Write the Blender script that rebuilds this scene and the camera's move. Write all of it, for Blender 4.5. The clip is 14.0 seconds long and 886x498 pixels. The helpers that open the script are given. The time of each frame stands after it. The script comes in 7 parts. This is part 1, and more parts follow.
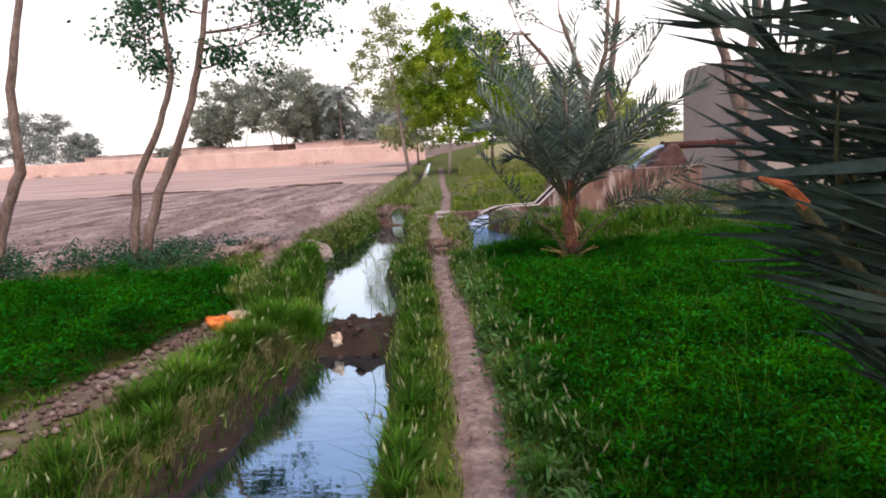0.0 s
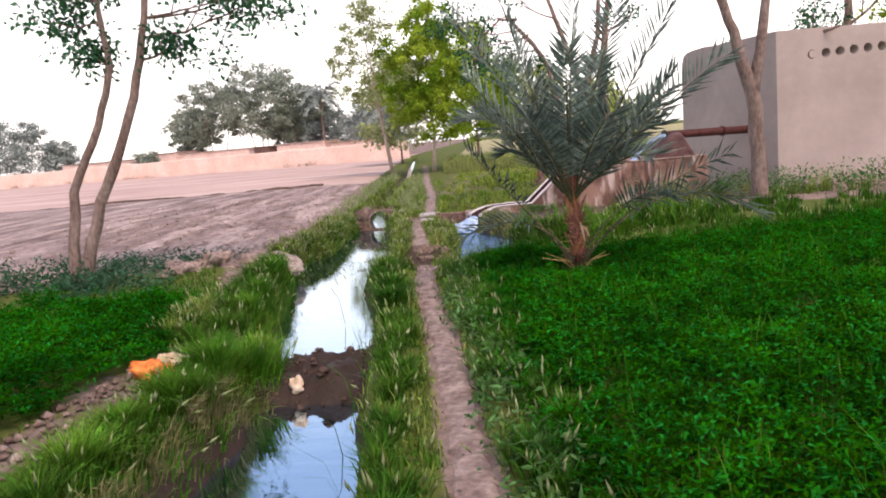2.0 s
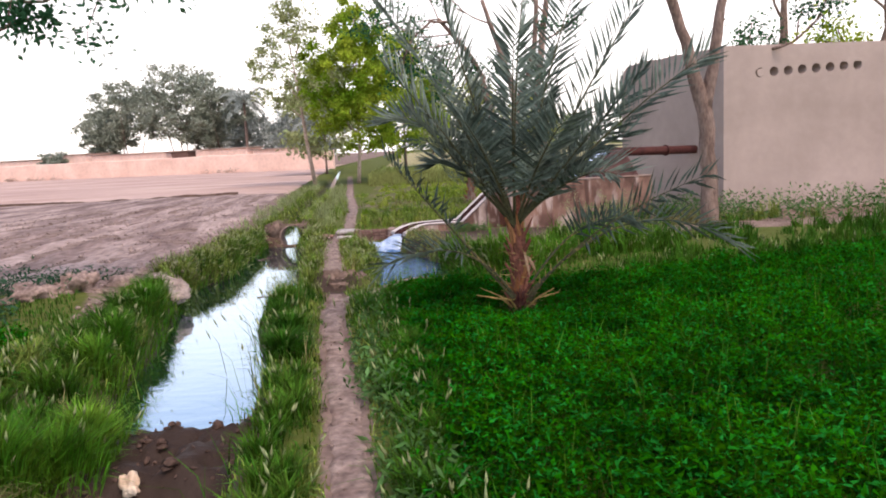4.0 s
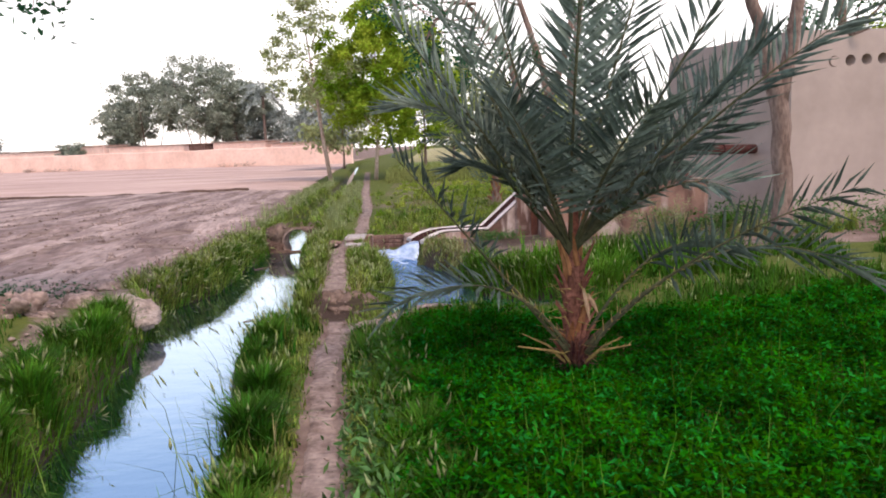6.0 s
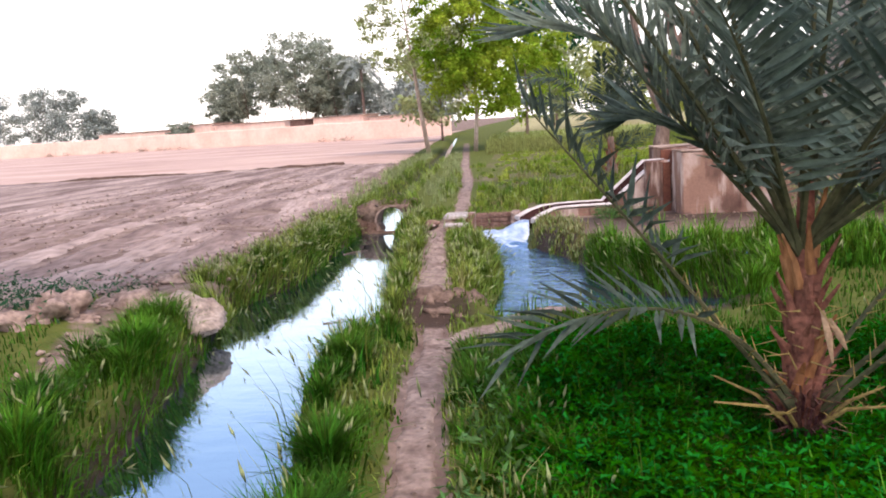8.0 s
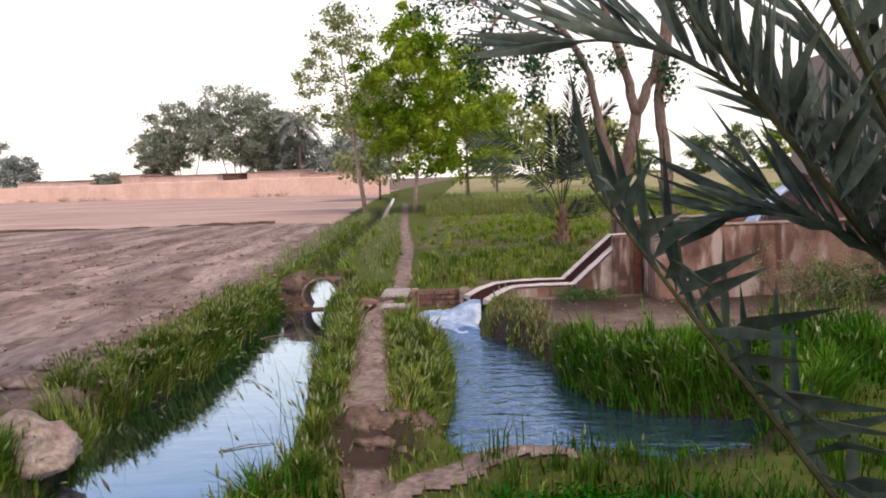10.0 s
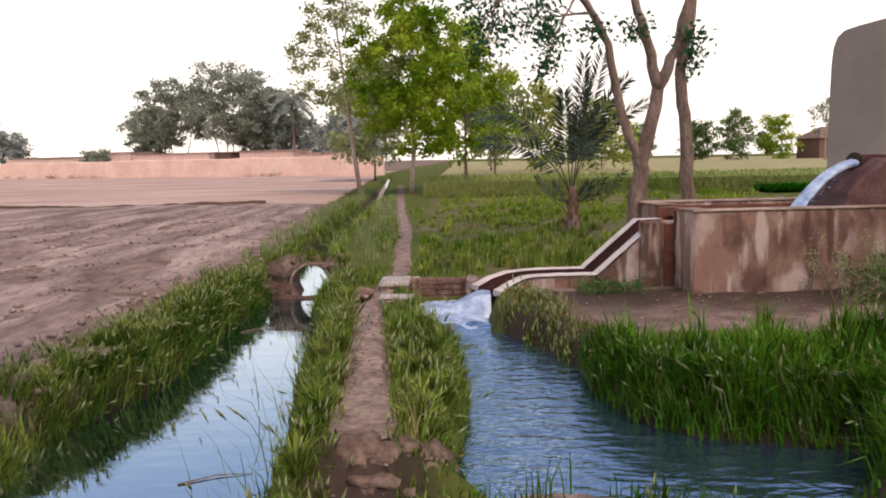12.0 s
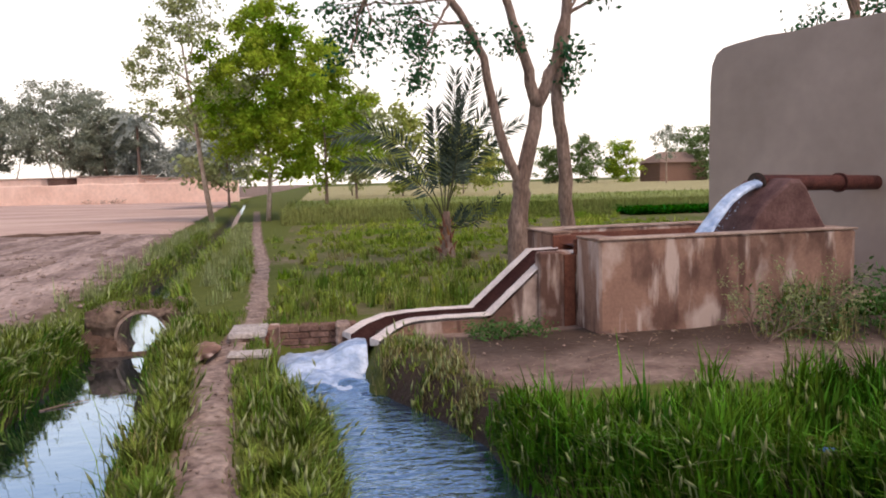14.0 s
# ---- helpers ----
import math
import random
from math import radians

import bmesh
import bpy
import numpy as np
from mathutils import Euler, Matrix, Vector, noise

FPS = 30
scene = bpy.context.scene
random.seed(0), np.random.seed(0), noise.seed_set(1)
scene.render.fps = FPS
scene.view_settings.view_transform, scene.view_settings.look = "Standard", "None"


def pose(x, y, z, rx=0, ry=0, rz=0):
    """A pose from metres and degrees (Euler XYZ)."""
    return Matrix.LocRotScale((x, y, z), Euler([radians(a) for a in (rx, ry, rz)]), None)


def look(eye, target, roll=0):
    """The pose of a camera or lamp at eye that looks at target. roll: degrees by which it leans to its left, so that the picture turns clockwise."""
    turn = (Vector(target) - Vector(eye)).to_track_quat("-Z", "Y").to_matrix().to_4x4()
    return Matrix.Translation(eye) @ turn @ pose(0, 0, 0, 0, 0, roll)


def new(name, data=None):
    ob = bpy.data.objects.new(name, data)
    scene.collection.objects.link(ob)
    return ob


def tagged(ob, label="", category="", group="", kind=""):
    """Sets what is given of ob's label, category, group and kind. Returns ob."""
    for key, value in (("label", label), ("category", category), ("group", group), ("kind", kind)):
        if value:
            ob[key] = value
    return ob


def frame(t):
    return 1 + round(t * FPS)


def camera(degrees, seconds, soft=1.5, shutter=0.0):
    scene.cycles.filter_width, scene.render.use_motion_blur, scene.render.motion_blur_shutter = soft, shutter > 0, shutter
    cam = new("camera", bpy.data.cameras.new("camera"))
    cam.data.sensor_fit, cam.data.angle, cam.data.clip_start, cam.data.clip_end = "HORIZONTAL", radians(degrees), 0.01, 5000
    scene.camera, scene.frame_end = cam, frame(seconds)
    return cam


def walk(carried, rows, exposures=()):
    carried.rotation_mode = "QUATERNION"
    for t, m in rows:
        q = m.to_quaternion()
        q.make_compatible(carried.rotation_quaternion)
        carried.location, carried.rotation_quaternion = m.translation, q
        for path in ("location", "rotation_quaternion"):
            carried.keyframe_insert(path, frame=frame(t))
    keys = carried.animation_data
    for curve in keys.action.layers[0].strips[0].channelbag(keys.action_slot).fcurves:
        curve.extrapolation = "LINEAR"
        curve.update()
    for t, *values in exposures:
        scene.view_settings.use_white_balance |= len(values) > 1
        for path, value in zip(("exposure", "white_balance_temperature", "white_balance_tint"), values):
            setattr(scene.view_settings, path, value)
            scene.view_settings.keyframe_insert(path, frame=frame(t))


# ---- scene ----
cam = camera(61.1, 14.0, soft=1.9)
PATH = [
    (0, (0.802, -0.352, 1.886), (0.646, 1.622, 1.607), -3.3),
    (0.5, (0.815, 0.028, 1.813), (0.697, 2.0, 1.498), -3.3),
    (1, (0.753, 0.47, 1.817), (0.649, 2.441, 1.494), -3.9),
    (1.5, (0.738, 0.842, 1.824), (0.672, 2.821, 1.537), -5.2),
    (2, (0.73, 1.278, 1.829), (0.606, 3.254, 1.542), -4.9),
    (2.5, (0.723, 1.713, 1.765), (0.654, 3.691, 1.479), -3.5),
    (2.7, (0.726, 1.925, 1.779), (0.705, 3.905, 1.495), -2.8),
    (4.8, (0.833, 3.922, 1.754), (0.915, 5.908, 1.536), -2.8),
    (5, (0.849, 4.171, 1.772), (0.897, 6.162, 1.584), -3.0),
    (5.5, (0.827, 4.625, 1.752), (0.804, 6.612, 1.525), -2.2),
    (6, (0.774, 5.065, 1.773), (0.799, 7.045, 1.497), -2.1),
    (6.5, (0.763, 5.57, 1.74), (0.687, 7.549, 1.456), -2.8),
    (7, (0.73, 5.988, 1.707), (0.584, 7.952, 1.36), -1.7),
    (7.5, (0.63, 6.504, 1.674), (0.522, 8.474, 1.348), -2.8),
    (8, (0.56, 6.925, 1.661), (0.32, 8.882, 1.324), -3.7),
    (8.5, (0.572, 7.431, 1.728), (0.333, 9.398, 1.462), -3.2),
    (9, (0.518, 7.966, 1.735), (0.405, 9.953, 1.544), -3.4),
    (11.3, (0.177, 9.271, 1.68), (0.115, 11.261, 1.488), -1.3),
    (11.5, (0.176, 9.396, 1.654), (0.081, 11.388, 1.496), -1.8),
    (12, (0.136, 9.847, 1.632), (0.089, 11.832, 1.394), -1.1),
    (12.5, (0.083, 10.246, 1.614), (0.145, 12.23, 1.371), -0.4),
    (13, (0.051, 10.604, 1.596), (0.228, 12.585, 1.382), -0.8),
    (13.5, (0.099, 11.027, 1.614), (0.351, 12.999, 1.396), -1.4),
    (14, (0.067, 11.371, 1.611), (0.389, 13.337, 1.43), -1.4),
]
walk(cam, [(t, look(eye, target, roll)) for t, eye, target, roll in PATH],
     exposures=[(0.0, 0.9, 7500, 20), (0.5, 0.75, 7500, 20), (1.0, 1.12, 7500, 20), (1.5, 1.25, 7500, 20), (5.0, 1.12, 7400, 18), (7.0, 1.3, 7400, 18), (7.5, 1.45, 7400, 18), (8.0, 1.45, 7400, 18), (8.5, 1.4, 7400, 18), (9.0, 1.0, 7500, 18), (11.5, 0.7, 8200, 19), (12.5, 0.75, 8000, 18), (14.0, 0.78, 7900, 18)])


# ---- light ----
SUN_EL, SUN_AZ = radians(58), radians(150)      # azimuth clockwise from +y: behind the camera, to its right
world = bpy.data.worlds.new("sky")
scene.world = world
world.use_nodes = True
wt = world.node_tree
sky = wt.nodes.new("ShaderNodeTexSky")
sky.sky_type = "NISHITA"
sky.sun_disc = False
sky.sun_elevation, sky.sun_rotation = SUN_EL, SUN_AZ
sky.air_density, sky.dust_density, sky.ozone_density = 1.0, 1.3, 0.6
# pale haze all round the horizon that thins out towards the blue overhead
stc, sxyz, hz, hmix = (wt.nodes.new(k) for k in ("ShaderNodeTexCoord", "ShaderNodeSeparateXYZ", "ShaderNodeMapRange", "ShaderNodeMix"))
hz.interpolation_type = "SMOOTHSTEP"
hz.inputs[1].default_value, hz.inputs[2].default_value, hz.inputs[3].default_value, hz.inputs[4].default_value = 0.14, 0.40, 0.8, 0.0
hmix.data_type = "RGBA"
hmix.inputs[7].default_value = (5.9, 6.1, 6.5, 1)
wt.links.new(stc.outputs["Generated"], sxyz.inputs[0])
wt.links.new(sxyz.outputs[2], hz.inputs[0])
wt.links.new(hz.outputs[0], hmix.inputs[0])
wt.links.new(sky.outputs[0], hmix.inputs[6])
wt.links.new(hmix.outputs[2], wt.nodes["Background"].inputs[0])
wt.nodes["Background"].inputs[1].default_value = 0.15
sun = new("sun", bpy.data.lights.new("sun", "SUN"))
sun.data.energy, sun.data.angle, sun.data.color = 0.8, radians(20), (1.0, 0.9, 0.82)
sd = Vector((math.sin(SUN_AZ) * math.cos(SUN_EL), math.cos(SUN_AZ) * math.cos(SUN_EL), math.sin(SUN_EL)))
sun.matrix_world = look(sd * 60, (0, 0, 0))


# ---- materials ----
def mat(name, c1, c2, scale=3.0, rough=0.85, bump=0.3, fine=40.0, metal=0.0, spread=0.0, translucent=0.0, stretch=(1, 1, 1), spec=0.08, speck=0.35):
    """Two colours mixed by a broad noise, broken up by a fine one; relief from the fine one. spread: change from piece to piece."""
    m = bpy.data.materials.new(name)
    m.use_nodes = True
    nt = m.node_tree
    n, ln = nt.nodes, nt.links
    bsdf = n["Principled BSDF"]
    tc, mp = n.new("ShaderNodeTexCoord"), n.new("ShaderNodeMapping")
    mp.inputs["Scale"].default_value = stretch
    ln.new(tc.outputs["Object"], mp.inputs[0])
    big, small = n.new("ShaderNodeTexNoise"), n.new("ShaderNodeTexNoise")
    big.inputs["Scale"].default_value, big.inputs["Detail"].default_value = scale, 5
    small.inputs["Scale"].default_value, small.inputs["Detail"].default_value = fine, 4
    for t in (big, small):
        ln.new(mp.outputs[0], t.inputs["Vector"])
    ramp = n.new("ShaderNodeMapRange")
    ramp.inputs[1].default_value, ramp.inputs[2].default_value = 0.34, 0.66
    ln.new(big.outputs[0], ramp.inputs[0])
    mix = n.new("ShaderNodeMix")
    mix.data_type = "RGBA"
    mix.inputs[6].default_value, mix.inputs[7].default_value = (*c1, 1), (*c2, 1)
    ln.new(ramp.outputs[0], mix.inputs[0])
    hsv = n.new("ShaderNodeHueSaturation")
    ln.new(mix.outputs[2], hsv.inputs["Color"])
    val = n.new("ShaderNodeMapRange")
    val.inputs[1].default_value, val.inputs[2].default_value = 0.3, 0.7
    val.inputs[3].default_value, val.inputs[4].default_value = 1 - speck, 1 + speck
    ln.new(small.outputs[0], val.inputs[0])
    if spread:
        geo = n.new("ShaderNodeNewGeometry")
        isl = n.new("ShaderNodeMapRange")
        isl.inputs[3].default_value, isl.inputs[4].default_value = 1 - spread, 1 + spread
        ln.new(geo.outputs["Random Per Island"], isl.inputs[0])
        mul = n.new("ShaderNodeMath")
        mul.operation = "MULTIPLY"
        ln.new(val.outputs[0], mul.inputs[0])
        ln.new(isl.outputs[0], mul.inputs[1])
        ln.new(mul.outputs[0], hsv.inputs["Value"])
        hue = n.new("ShaderNodeMapRange")
        hue.inputs[3].default_value, hue.inputs[4].default_value = 0.5 - spread * 0.05, 0.5 + spread * 0.03
        ln.new(geo.outputs["Random Per Island"], hue.inputs[0])
        ln.new(hue.outputs[0], hsv.inputs["Hue"])
    else:
        ln.new(val.outputs[0], hsv.inputs["Value"])
    ln.new(hsv.outputs[0], bsdf.inputs["Base Color"])
    bsdf.inputs["Roughness"].default_value, bsdf.inputs["Metallic"].default_value = rough, metal
    bsdf.inputs["Specular IOR Level"].default_value = spec
    if bump:
        b = n.new("ShaderNodeBump")
        b.inputs["Strength"].default_value, b.inputs["Distance"].default_value = bump, 0.6 / fine
        ln.new(small.outputs[0], b.inputs["Height"])
        ln.new(b.outputs[0], bsdf.inputs["Normal"])
    if translucent:
        tr, mx = n.new("ShaderNodeBsdfTranslucent"), n.new("ShaderNodeMixShader")
        ln.new(hsv.outputs[0], tr.inputs[0])
        mx.inputs[0].default_value = translucent
        ln.new(bsdf.outputs[0], mx.inputs[1])
        ln.new(tr.outputs[0], mx.inputs[2])
        ln.new(mx.outputs[0], n["Material Output"].inputs[0])
    return m


def ground_mat():
    """Dry soil, green undergrowth and wet mud darkened for bank shade, laid out by the mesh's own cover layer."""
    m = mat("ground_soil", (0.15, 0.098, 0.08), (0.28, 0.2, 0.165), 2.5, 0.95, 0.5, 16, speck=0.2)
    nt = m.node_tree
    n, ln = nt.nodes, nt.links
    hsv = n["Hue/Saturation/Value"]
    att = n.new("ShaderNodeAttribute")
    att.attribute_name = "cover"
    sep = n.new("ShaderNodeSeparateColor")
    ln.new(att.outputs["Color"], sep.inputs[0])
    gn = n.new("ShaderNodeTexNoise")
    gn.inputs["Scale"].default_value, gn.inputs["Detail"].default_value = 7, 6
    ln.new(n["Texture Coordinate"].outputs["Object"], gn.inputs["Vector"])
    green = n.new("ShaderNodeMix")
    green.data_type = "RGBA"
    green.inputs[6].default_value, green.inputs[7].default_value = (0.045, 0.065, 0.014, 1), (0.14, 0.155, 0.04, 1)
    ln.new(gn.outputs[0], green.inputs[0])
    mx = n.new("ShaderNodeMix")
    mx.data_type = "RGBA"
    # ragged edge between soil and green
    add = n.new("ShaderNodeMath")
    add.operation = "MULTIPLY_ADD"
    add.use_clamp = True
    add.inputs[1].default_value, add.inputs[2].default_value = 1.6, -0.8
    ln.new(gn.outputs[0], add.inputs[0])
    s2 = n.new("ShaderNodeMath")
    s2.operation = "ADD"
    ln.new(sep.outputs[1], s2.inputs[0])
    ln.new(add.outputs[0], s2.inputs[1])
    s3 = n.new("ShaderNodeMapRange")
    s3.inputs[1].default_value, s3.inputs[2].default_value = 0.35, 0.75
    ln.new(s2.outputs[0], s3.inputs[0])
    s4 = n.new("ShaderNodeMath")
    s4.operation = "MULTIPLY"
    s4.use_clamp = True
    ln.new(s3.outputs[0], s4.inputs[0])
    cl = n.new("ShaderNodeMapRange")
    cl.inputs[2].default_value = 0.15
    ln.new(sep.outputs[1], cl.inputs[0])
    ln.new(cl.outputs[0], s4.inputs[1])
    ln.new(s4.outputs[0], mx.inputs[0])
    ln.new(hsv.outputs[0], mx.inputs[6])
    ln.new(green.outputs[2], mx.inputs[7])
    wet = n.new("ShaderNodeMix")
    wet.data_type = "RGBA"
    # Mud colour deepened to hold the shade between overhanging grass and water.
    wet.inputs[7].default_value = (0.046, 0.030, 0.023, 1)
    ln.new(sep.outputs[2], wet.inputs[0])
    ln.new(mx.outputs[2], wet.inputs[6])
    ln.new(wet.outputs[2], n["Principled BSDF"].inputs["Base Color"])
    rg = n.new("ShaderNodeMapRange")
    rg.inputs[3].default_value, rg.inputs[4].default_value = 0.95, 0.5
    ln.new(sep.outputs[2], rg.inputs[0])
    ln.new(rg.outputs[0], n["Principled BSDF"].inputs["Roughness"])
    return m


def water_mat(name, tint, ripple, scale, rough=0.02, ior=7.5, sheen=(0.76, 0.90, 1.0)):
    m = bpy.data.materials.new(name)
    m.use_nodes = True
    nt = m.node_tree
    n, ln = nt.nodes, nt.links
    b = n["Principled BSDF"]
    b.inputs["Base Color"].default_value = (*tint, 1)
    b.inputs["Roughness"].default_value, b.inputs["IOR"].default_value = rough, ior
    b.inputs["Specular IOR Level"].default_value = 0.5
    b.inputs["Specular Tint"].default_value = (*sheen, 1)
    tc, mp, tx, bp = n.new("ShaderNodeTexCoord"), n.new("ShaderNodeMapping"), n.new("ShaderNodeTexNoise"), n.new("ShaderNodeBump")
    mp.inputs["Scale"].default_value = (0.8, 1.7, 1)
    tx.inputs["Scale"].default_value, tx.inputs["Detail"].default_value = scale, 3
    ln.new(tc.outputs["Object"], mp.inputs[0])
    ln.new(mp.outputs[0], tx.inputs["Vector"])
    ln.new(tx.outputs[0], bp.inputs["Height"])
    bp.inputs["Strength"].default_value, bp.inputs["Distance"].default_value = ripple, 0.05
    ln.new(bp.outputs[0], b.inputs["Normal"])
    return m


def streaked(name, base, light, dark):
    """Weathered cement: vertical lime streaks and damp patches on rust-brown render."""
    m = mat(name, base, tuple(0.75 * c for c in base), 2.2, 0.9, 0.2, 30, speck=0.12)
    nt = m.node_tree
    n, ln = nt.nodes, nt.links
    src = n["Hue/Saturation/Value"]
    tc = n["Texture Coordinate"]
    last = src.outputs[0]
    for col, sc, lo, hi, st in ((dark, 1.6, 0.5, 0.62, (1, 1, 0.7)), (light, 4.5, 0.54, 0.62, (1.0, 1.0, 0.2)), (light, 2.0, 0.55, 0.66, (1, 1, 0.6)), (dark, 5.0, 0.57, 0.66, (1, 1, 0.2))):
        mp, tx, mr, mx = n.new("ShaderNodeMapping"), n.new("ShaderNodeTexNoise"), n.new("ShaderNodeMapRange"), n.new("ShaderNodeMix")
        mp.inputs["Scale"].default_value = st
        mp.inputs["Location"].default_value = (sc, lo * 9, hi * 5)
        tx.inputs["Scale"].default_value, tx.inputs["Detail"].default_value = sc, 5
        mr.inputs[1].default_value, mr.inputs[2].default_value = lo, hi
        mr.inputs[4].default_value = 0.8
        mx.data_type = "RGBA"
        ln.new(tc.outputs["Object"], mp.inputs[0])
        ln.new(mp.outputs[0], tx.inputs["Vector"])
        ln.new(tx.outputs[0], mr.inputs[0])
        ln.new(mr.outputs[0], mx.inputs[0])
        ln.new(last, mx.inputs[6])
        mx.inputs[7].default_value = (*col, 1)
        last = mx.outputs[2]
    ln.new(last, n["Principled BSDF"].inputs["Base Color"])
    return m


M_GROUND = ground_mat()
M_PATH = mat("trodden_earth", (0.19, 0.13, 0.11), (0.35, 0.26, 0.22), 5.0, 0.95, 0.7, 18, speck=0.34)
M_FIELD = mat("tilled_soil", (0.165, 0.112, 0.10), (0.42, 0.315, 0.275), 0.9, 0.95, 0.8, 9, speck=0.3, stretch=(1.4, 0.3, 1))
M_FALLOW = mat("smooth_fallow_soil", (0.41, 0.275, 0.23), (0.56, 0.40, 0.34), 0.25, 0.95, 0.2, 3, speck=0.08, stretch=(0.4, 1.0, 1))
M_MUD = mat("wet_mud", (0.075, 0.045, 0.034), (0.13, 0.082, 0.063), 4, 0.6, 0.8, 25)
M_EARTH = mat("dry_earth", (0.22, 0.15, 0.125), (0.34, 0.245, 0.205), 4, 0.95, 0.8, 16)
M_CLAY = mat("damp_clay", (0.125, 0.08, 0.063), (0.21, 0.145, 0.115), 4, 0.9, 0.8, 20)
M_STONE = mat("pale_clod", (0.30, 0.225, 0.19), (0.42, 0.33, 0.28), 5, 0.95, 0.8, 20)
M_WATER = water_mat("still_water", (0.006, 0.012, 0.018), 0.04, 3, 0.035, 11.0)
M_POND = water_mat("rippled_water", (0.03, 0.055, 0.095), 0.6, 5.5, 0.04, 9.0, (0.62, 0.80, 1.0))
M_FOAM = mat("foaming_water", (0.24, 0.35, 0.54), (0.55, 0.66, 0.82), 6, 0.25, 0.5, 22, spec=0.6, speck=0.12)
M_GRASS = mat("bank_grass", (0.066, 0.138, 0.016), (0.24, 0.295, 0.065), 2.2, 0.6, 0, 20, spread=0.6, translucent=0.18, spec=0.06)
M_GRASS_D = mat("lush_grass", (0.017, 0.082, 0.006), (0.066, 0.165, 0.015), 1.5, 0.55, 0, 20, spread=0.6, translucent=0.18, spec=0.06)
M_GRASS_B = mat("bright_grass", (0.03, 0.135, 0.008), (0.13, 0.27, 0.026), 1.2, 0.55, 0, 20, spread=0.6, translucent=0.22, spec=0.06)
M_MEADOW = mat("meadow_grass", (0.13, 0.24, 0.02), (0.33, 0.38, 0.07), 0.35, 0.6, 0, 20, spread=0.35, translucent=0.3, spec=0.06)
M_DRY = mat("dry_grass", (0.30, 0.25, 0.12), (0.22, 0.22, 0.09), 2, 0.8, 0, 20, spread=0.35, translucent=0.25, spec=0.06)
M_SEED = mat("seed_heads", (0.20, 0.25, 0.10), (0.34, 0.37, 0.19), 3, 0.8, 0, 20, spread=0.3, translucent=0.3, spec=0.06)
M_CLOVER = mat("clover_leaf", (0.001, 0.072, 0.0015), (0.008, 0.15, 0.003), 1.6, 0.8, 0, 30, spread=0.8, translucent=0.3, spec=0.0)
M_WEED = mat("weed_leaf", (0.045, 0.13, 0.03), (0.10, 0.20, 0.065), 2, 0.6, 0, 20, spread=0.4, translucent=0.25, spec=0.06)
M_WEED_D = mat("dark_weed_leaf", (0.02, 0.075, 0.035), (0.05, 0.12, 0.06), 2, 0.6, 0, 20, spread=0.4, translucent=0.25, spec=0.06)
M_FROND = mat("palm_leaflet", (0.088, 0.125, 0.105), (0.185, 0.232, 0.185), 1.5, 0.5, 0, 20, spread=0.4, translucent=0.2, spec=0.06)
# Darker copy of the palm leaflet: shade put into low and far fronds.
M_FROND_L = mat("shaded_palm_leaflet", (0.04, 0.062, 0.048), (0.085, 0.115, 0.09), 1.5, 0.6, 0, 20, spread=0.4, translucent=0.2, spec=0.03)
M_FROND_D = mat("dark_palm_leaflet", (0.026, 0.044, 0.034), (0.05, 0.072, 0.055), 1.5, 0.5, 0, 20, spread=0.4, translucent=0.15, spec=0.06)
M_RACHIS = mat("palm_stalk", (0.055, 0.06, 0.032), (0.10, 0.095, 0.05), 4, 0.6, 0.2, 30)
M_SPINE = mat("dry_spiny_stalk", (0.24, 0.17, 0.055), (0.34, 0.25, 0.10), 4, 0.7, 0.2, 30)
M_BOOT = mat("palm_bark", (0.15, 0.055, 0.038), (0.25, 0.105, 0.075), 6, 0.9, 0.8, 35)
M_FIBRE = mat("palm_fibre", (0.11, 0.045, 0.04), (0.22, 0.11, 0.095), 6, 0.9, 0.5, 35, spread=0.4)
M_STRAW = mat("pale_dry_stem", (0.36, 0.28, 0.19), (0.46, 0.37, 0.27), 5, 0.9, 0.3, 30)
M_HUSK = mat("orange_palm_husk", (0.24, 0.095, 0.04), (0.36, 0.17, 0.08), 8, 0.9, 0.6, 40, stretch=(1, 1, 0.3))
M_HUSK_P = mat("pale_husk", (0.36, 0.22, 0.13), (0.46, 0.30, 0.19), 8, 0.9, 0.4, 40)
M_BARK = mat("grey_brown_bark", (0.16, 0.105, 0.085), (0.26, 0.185, 0.155), 5, 0.9, 0.9, 26, stretch=(1, 1, 0.35))
M_BARK_P = mat("pale_bark", (0.34, 0.25, 0.20), (0.46, 0.36, 0.30), 5, 0.9, 0.6, 26, stretch=(1, 1, 0.35))
M_LEAF_F = mat("field_tree_leaf", (0.07, 0.13, 0.04), (0.16, 0.23, 0.085), 0.4, 0.6, 0, 20, spread=0.35, translucent=0.3, spec=0.06)
M_LEAF = mat("shade_tree_leaf", (0.02, 0.09, 0.04), (0.05, 0.145, 0.065), 0.8, 0.5, 0, 20, spread=0.4, translucent=0.3, spec=0.06)
M_LEAF_Y = mat("young_green_leaf", (0.14, 0.27, 0.018), (0.40, 0.50, 0.06), 0.5, 0.5, 0, 20, spread=0.35, translucent=0.5, spec=0.06)
M_RIPE = mat("ripening_crop", (0.30, 0.27, 0.13), (0.40, 0.35, 0.19), 0.15, 0.9, 0.3, 6, stretch=(1, 3, 1))
M_LEAF_YO = mat("yellow_olive_leaf", (0.22, 0.28, 0.06), (0.38, 0.42, 0.12), 0.4, 0.6, 0, 20, spread=0.35, translucent=0.35, spec=0.06)
M_LEAF_O = mat("olive_leaf", (0.24, 0.29, 0.12), (0.36, 0.39, 0.20), 0.4, 0.6, 0, 20, spread=0.35, translucent=0.3, spec=0.06)
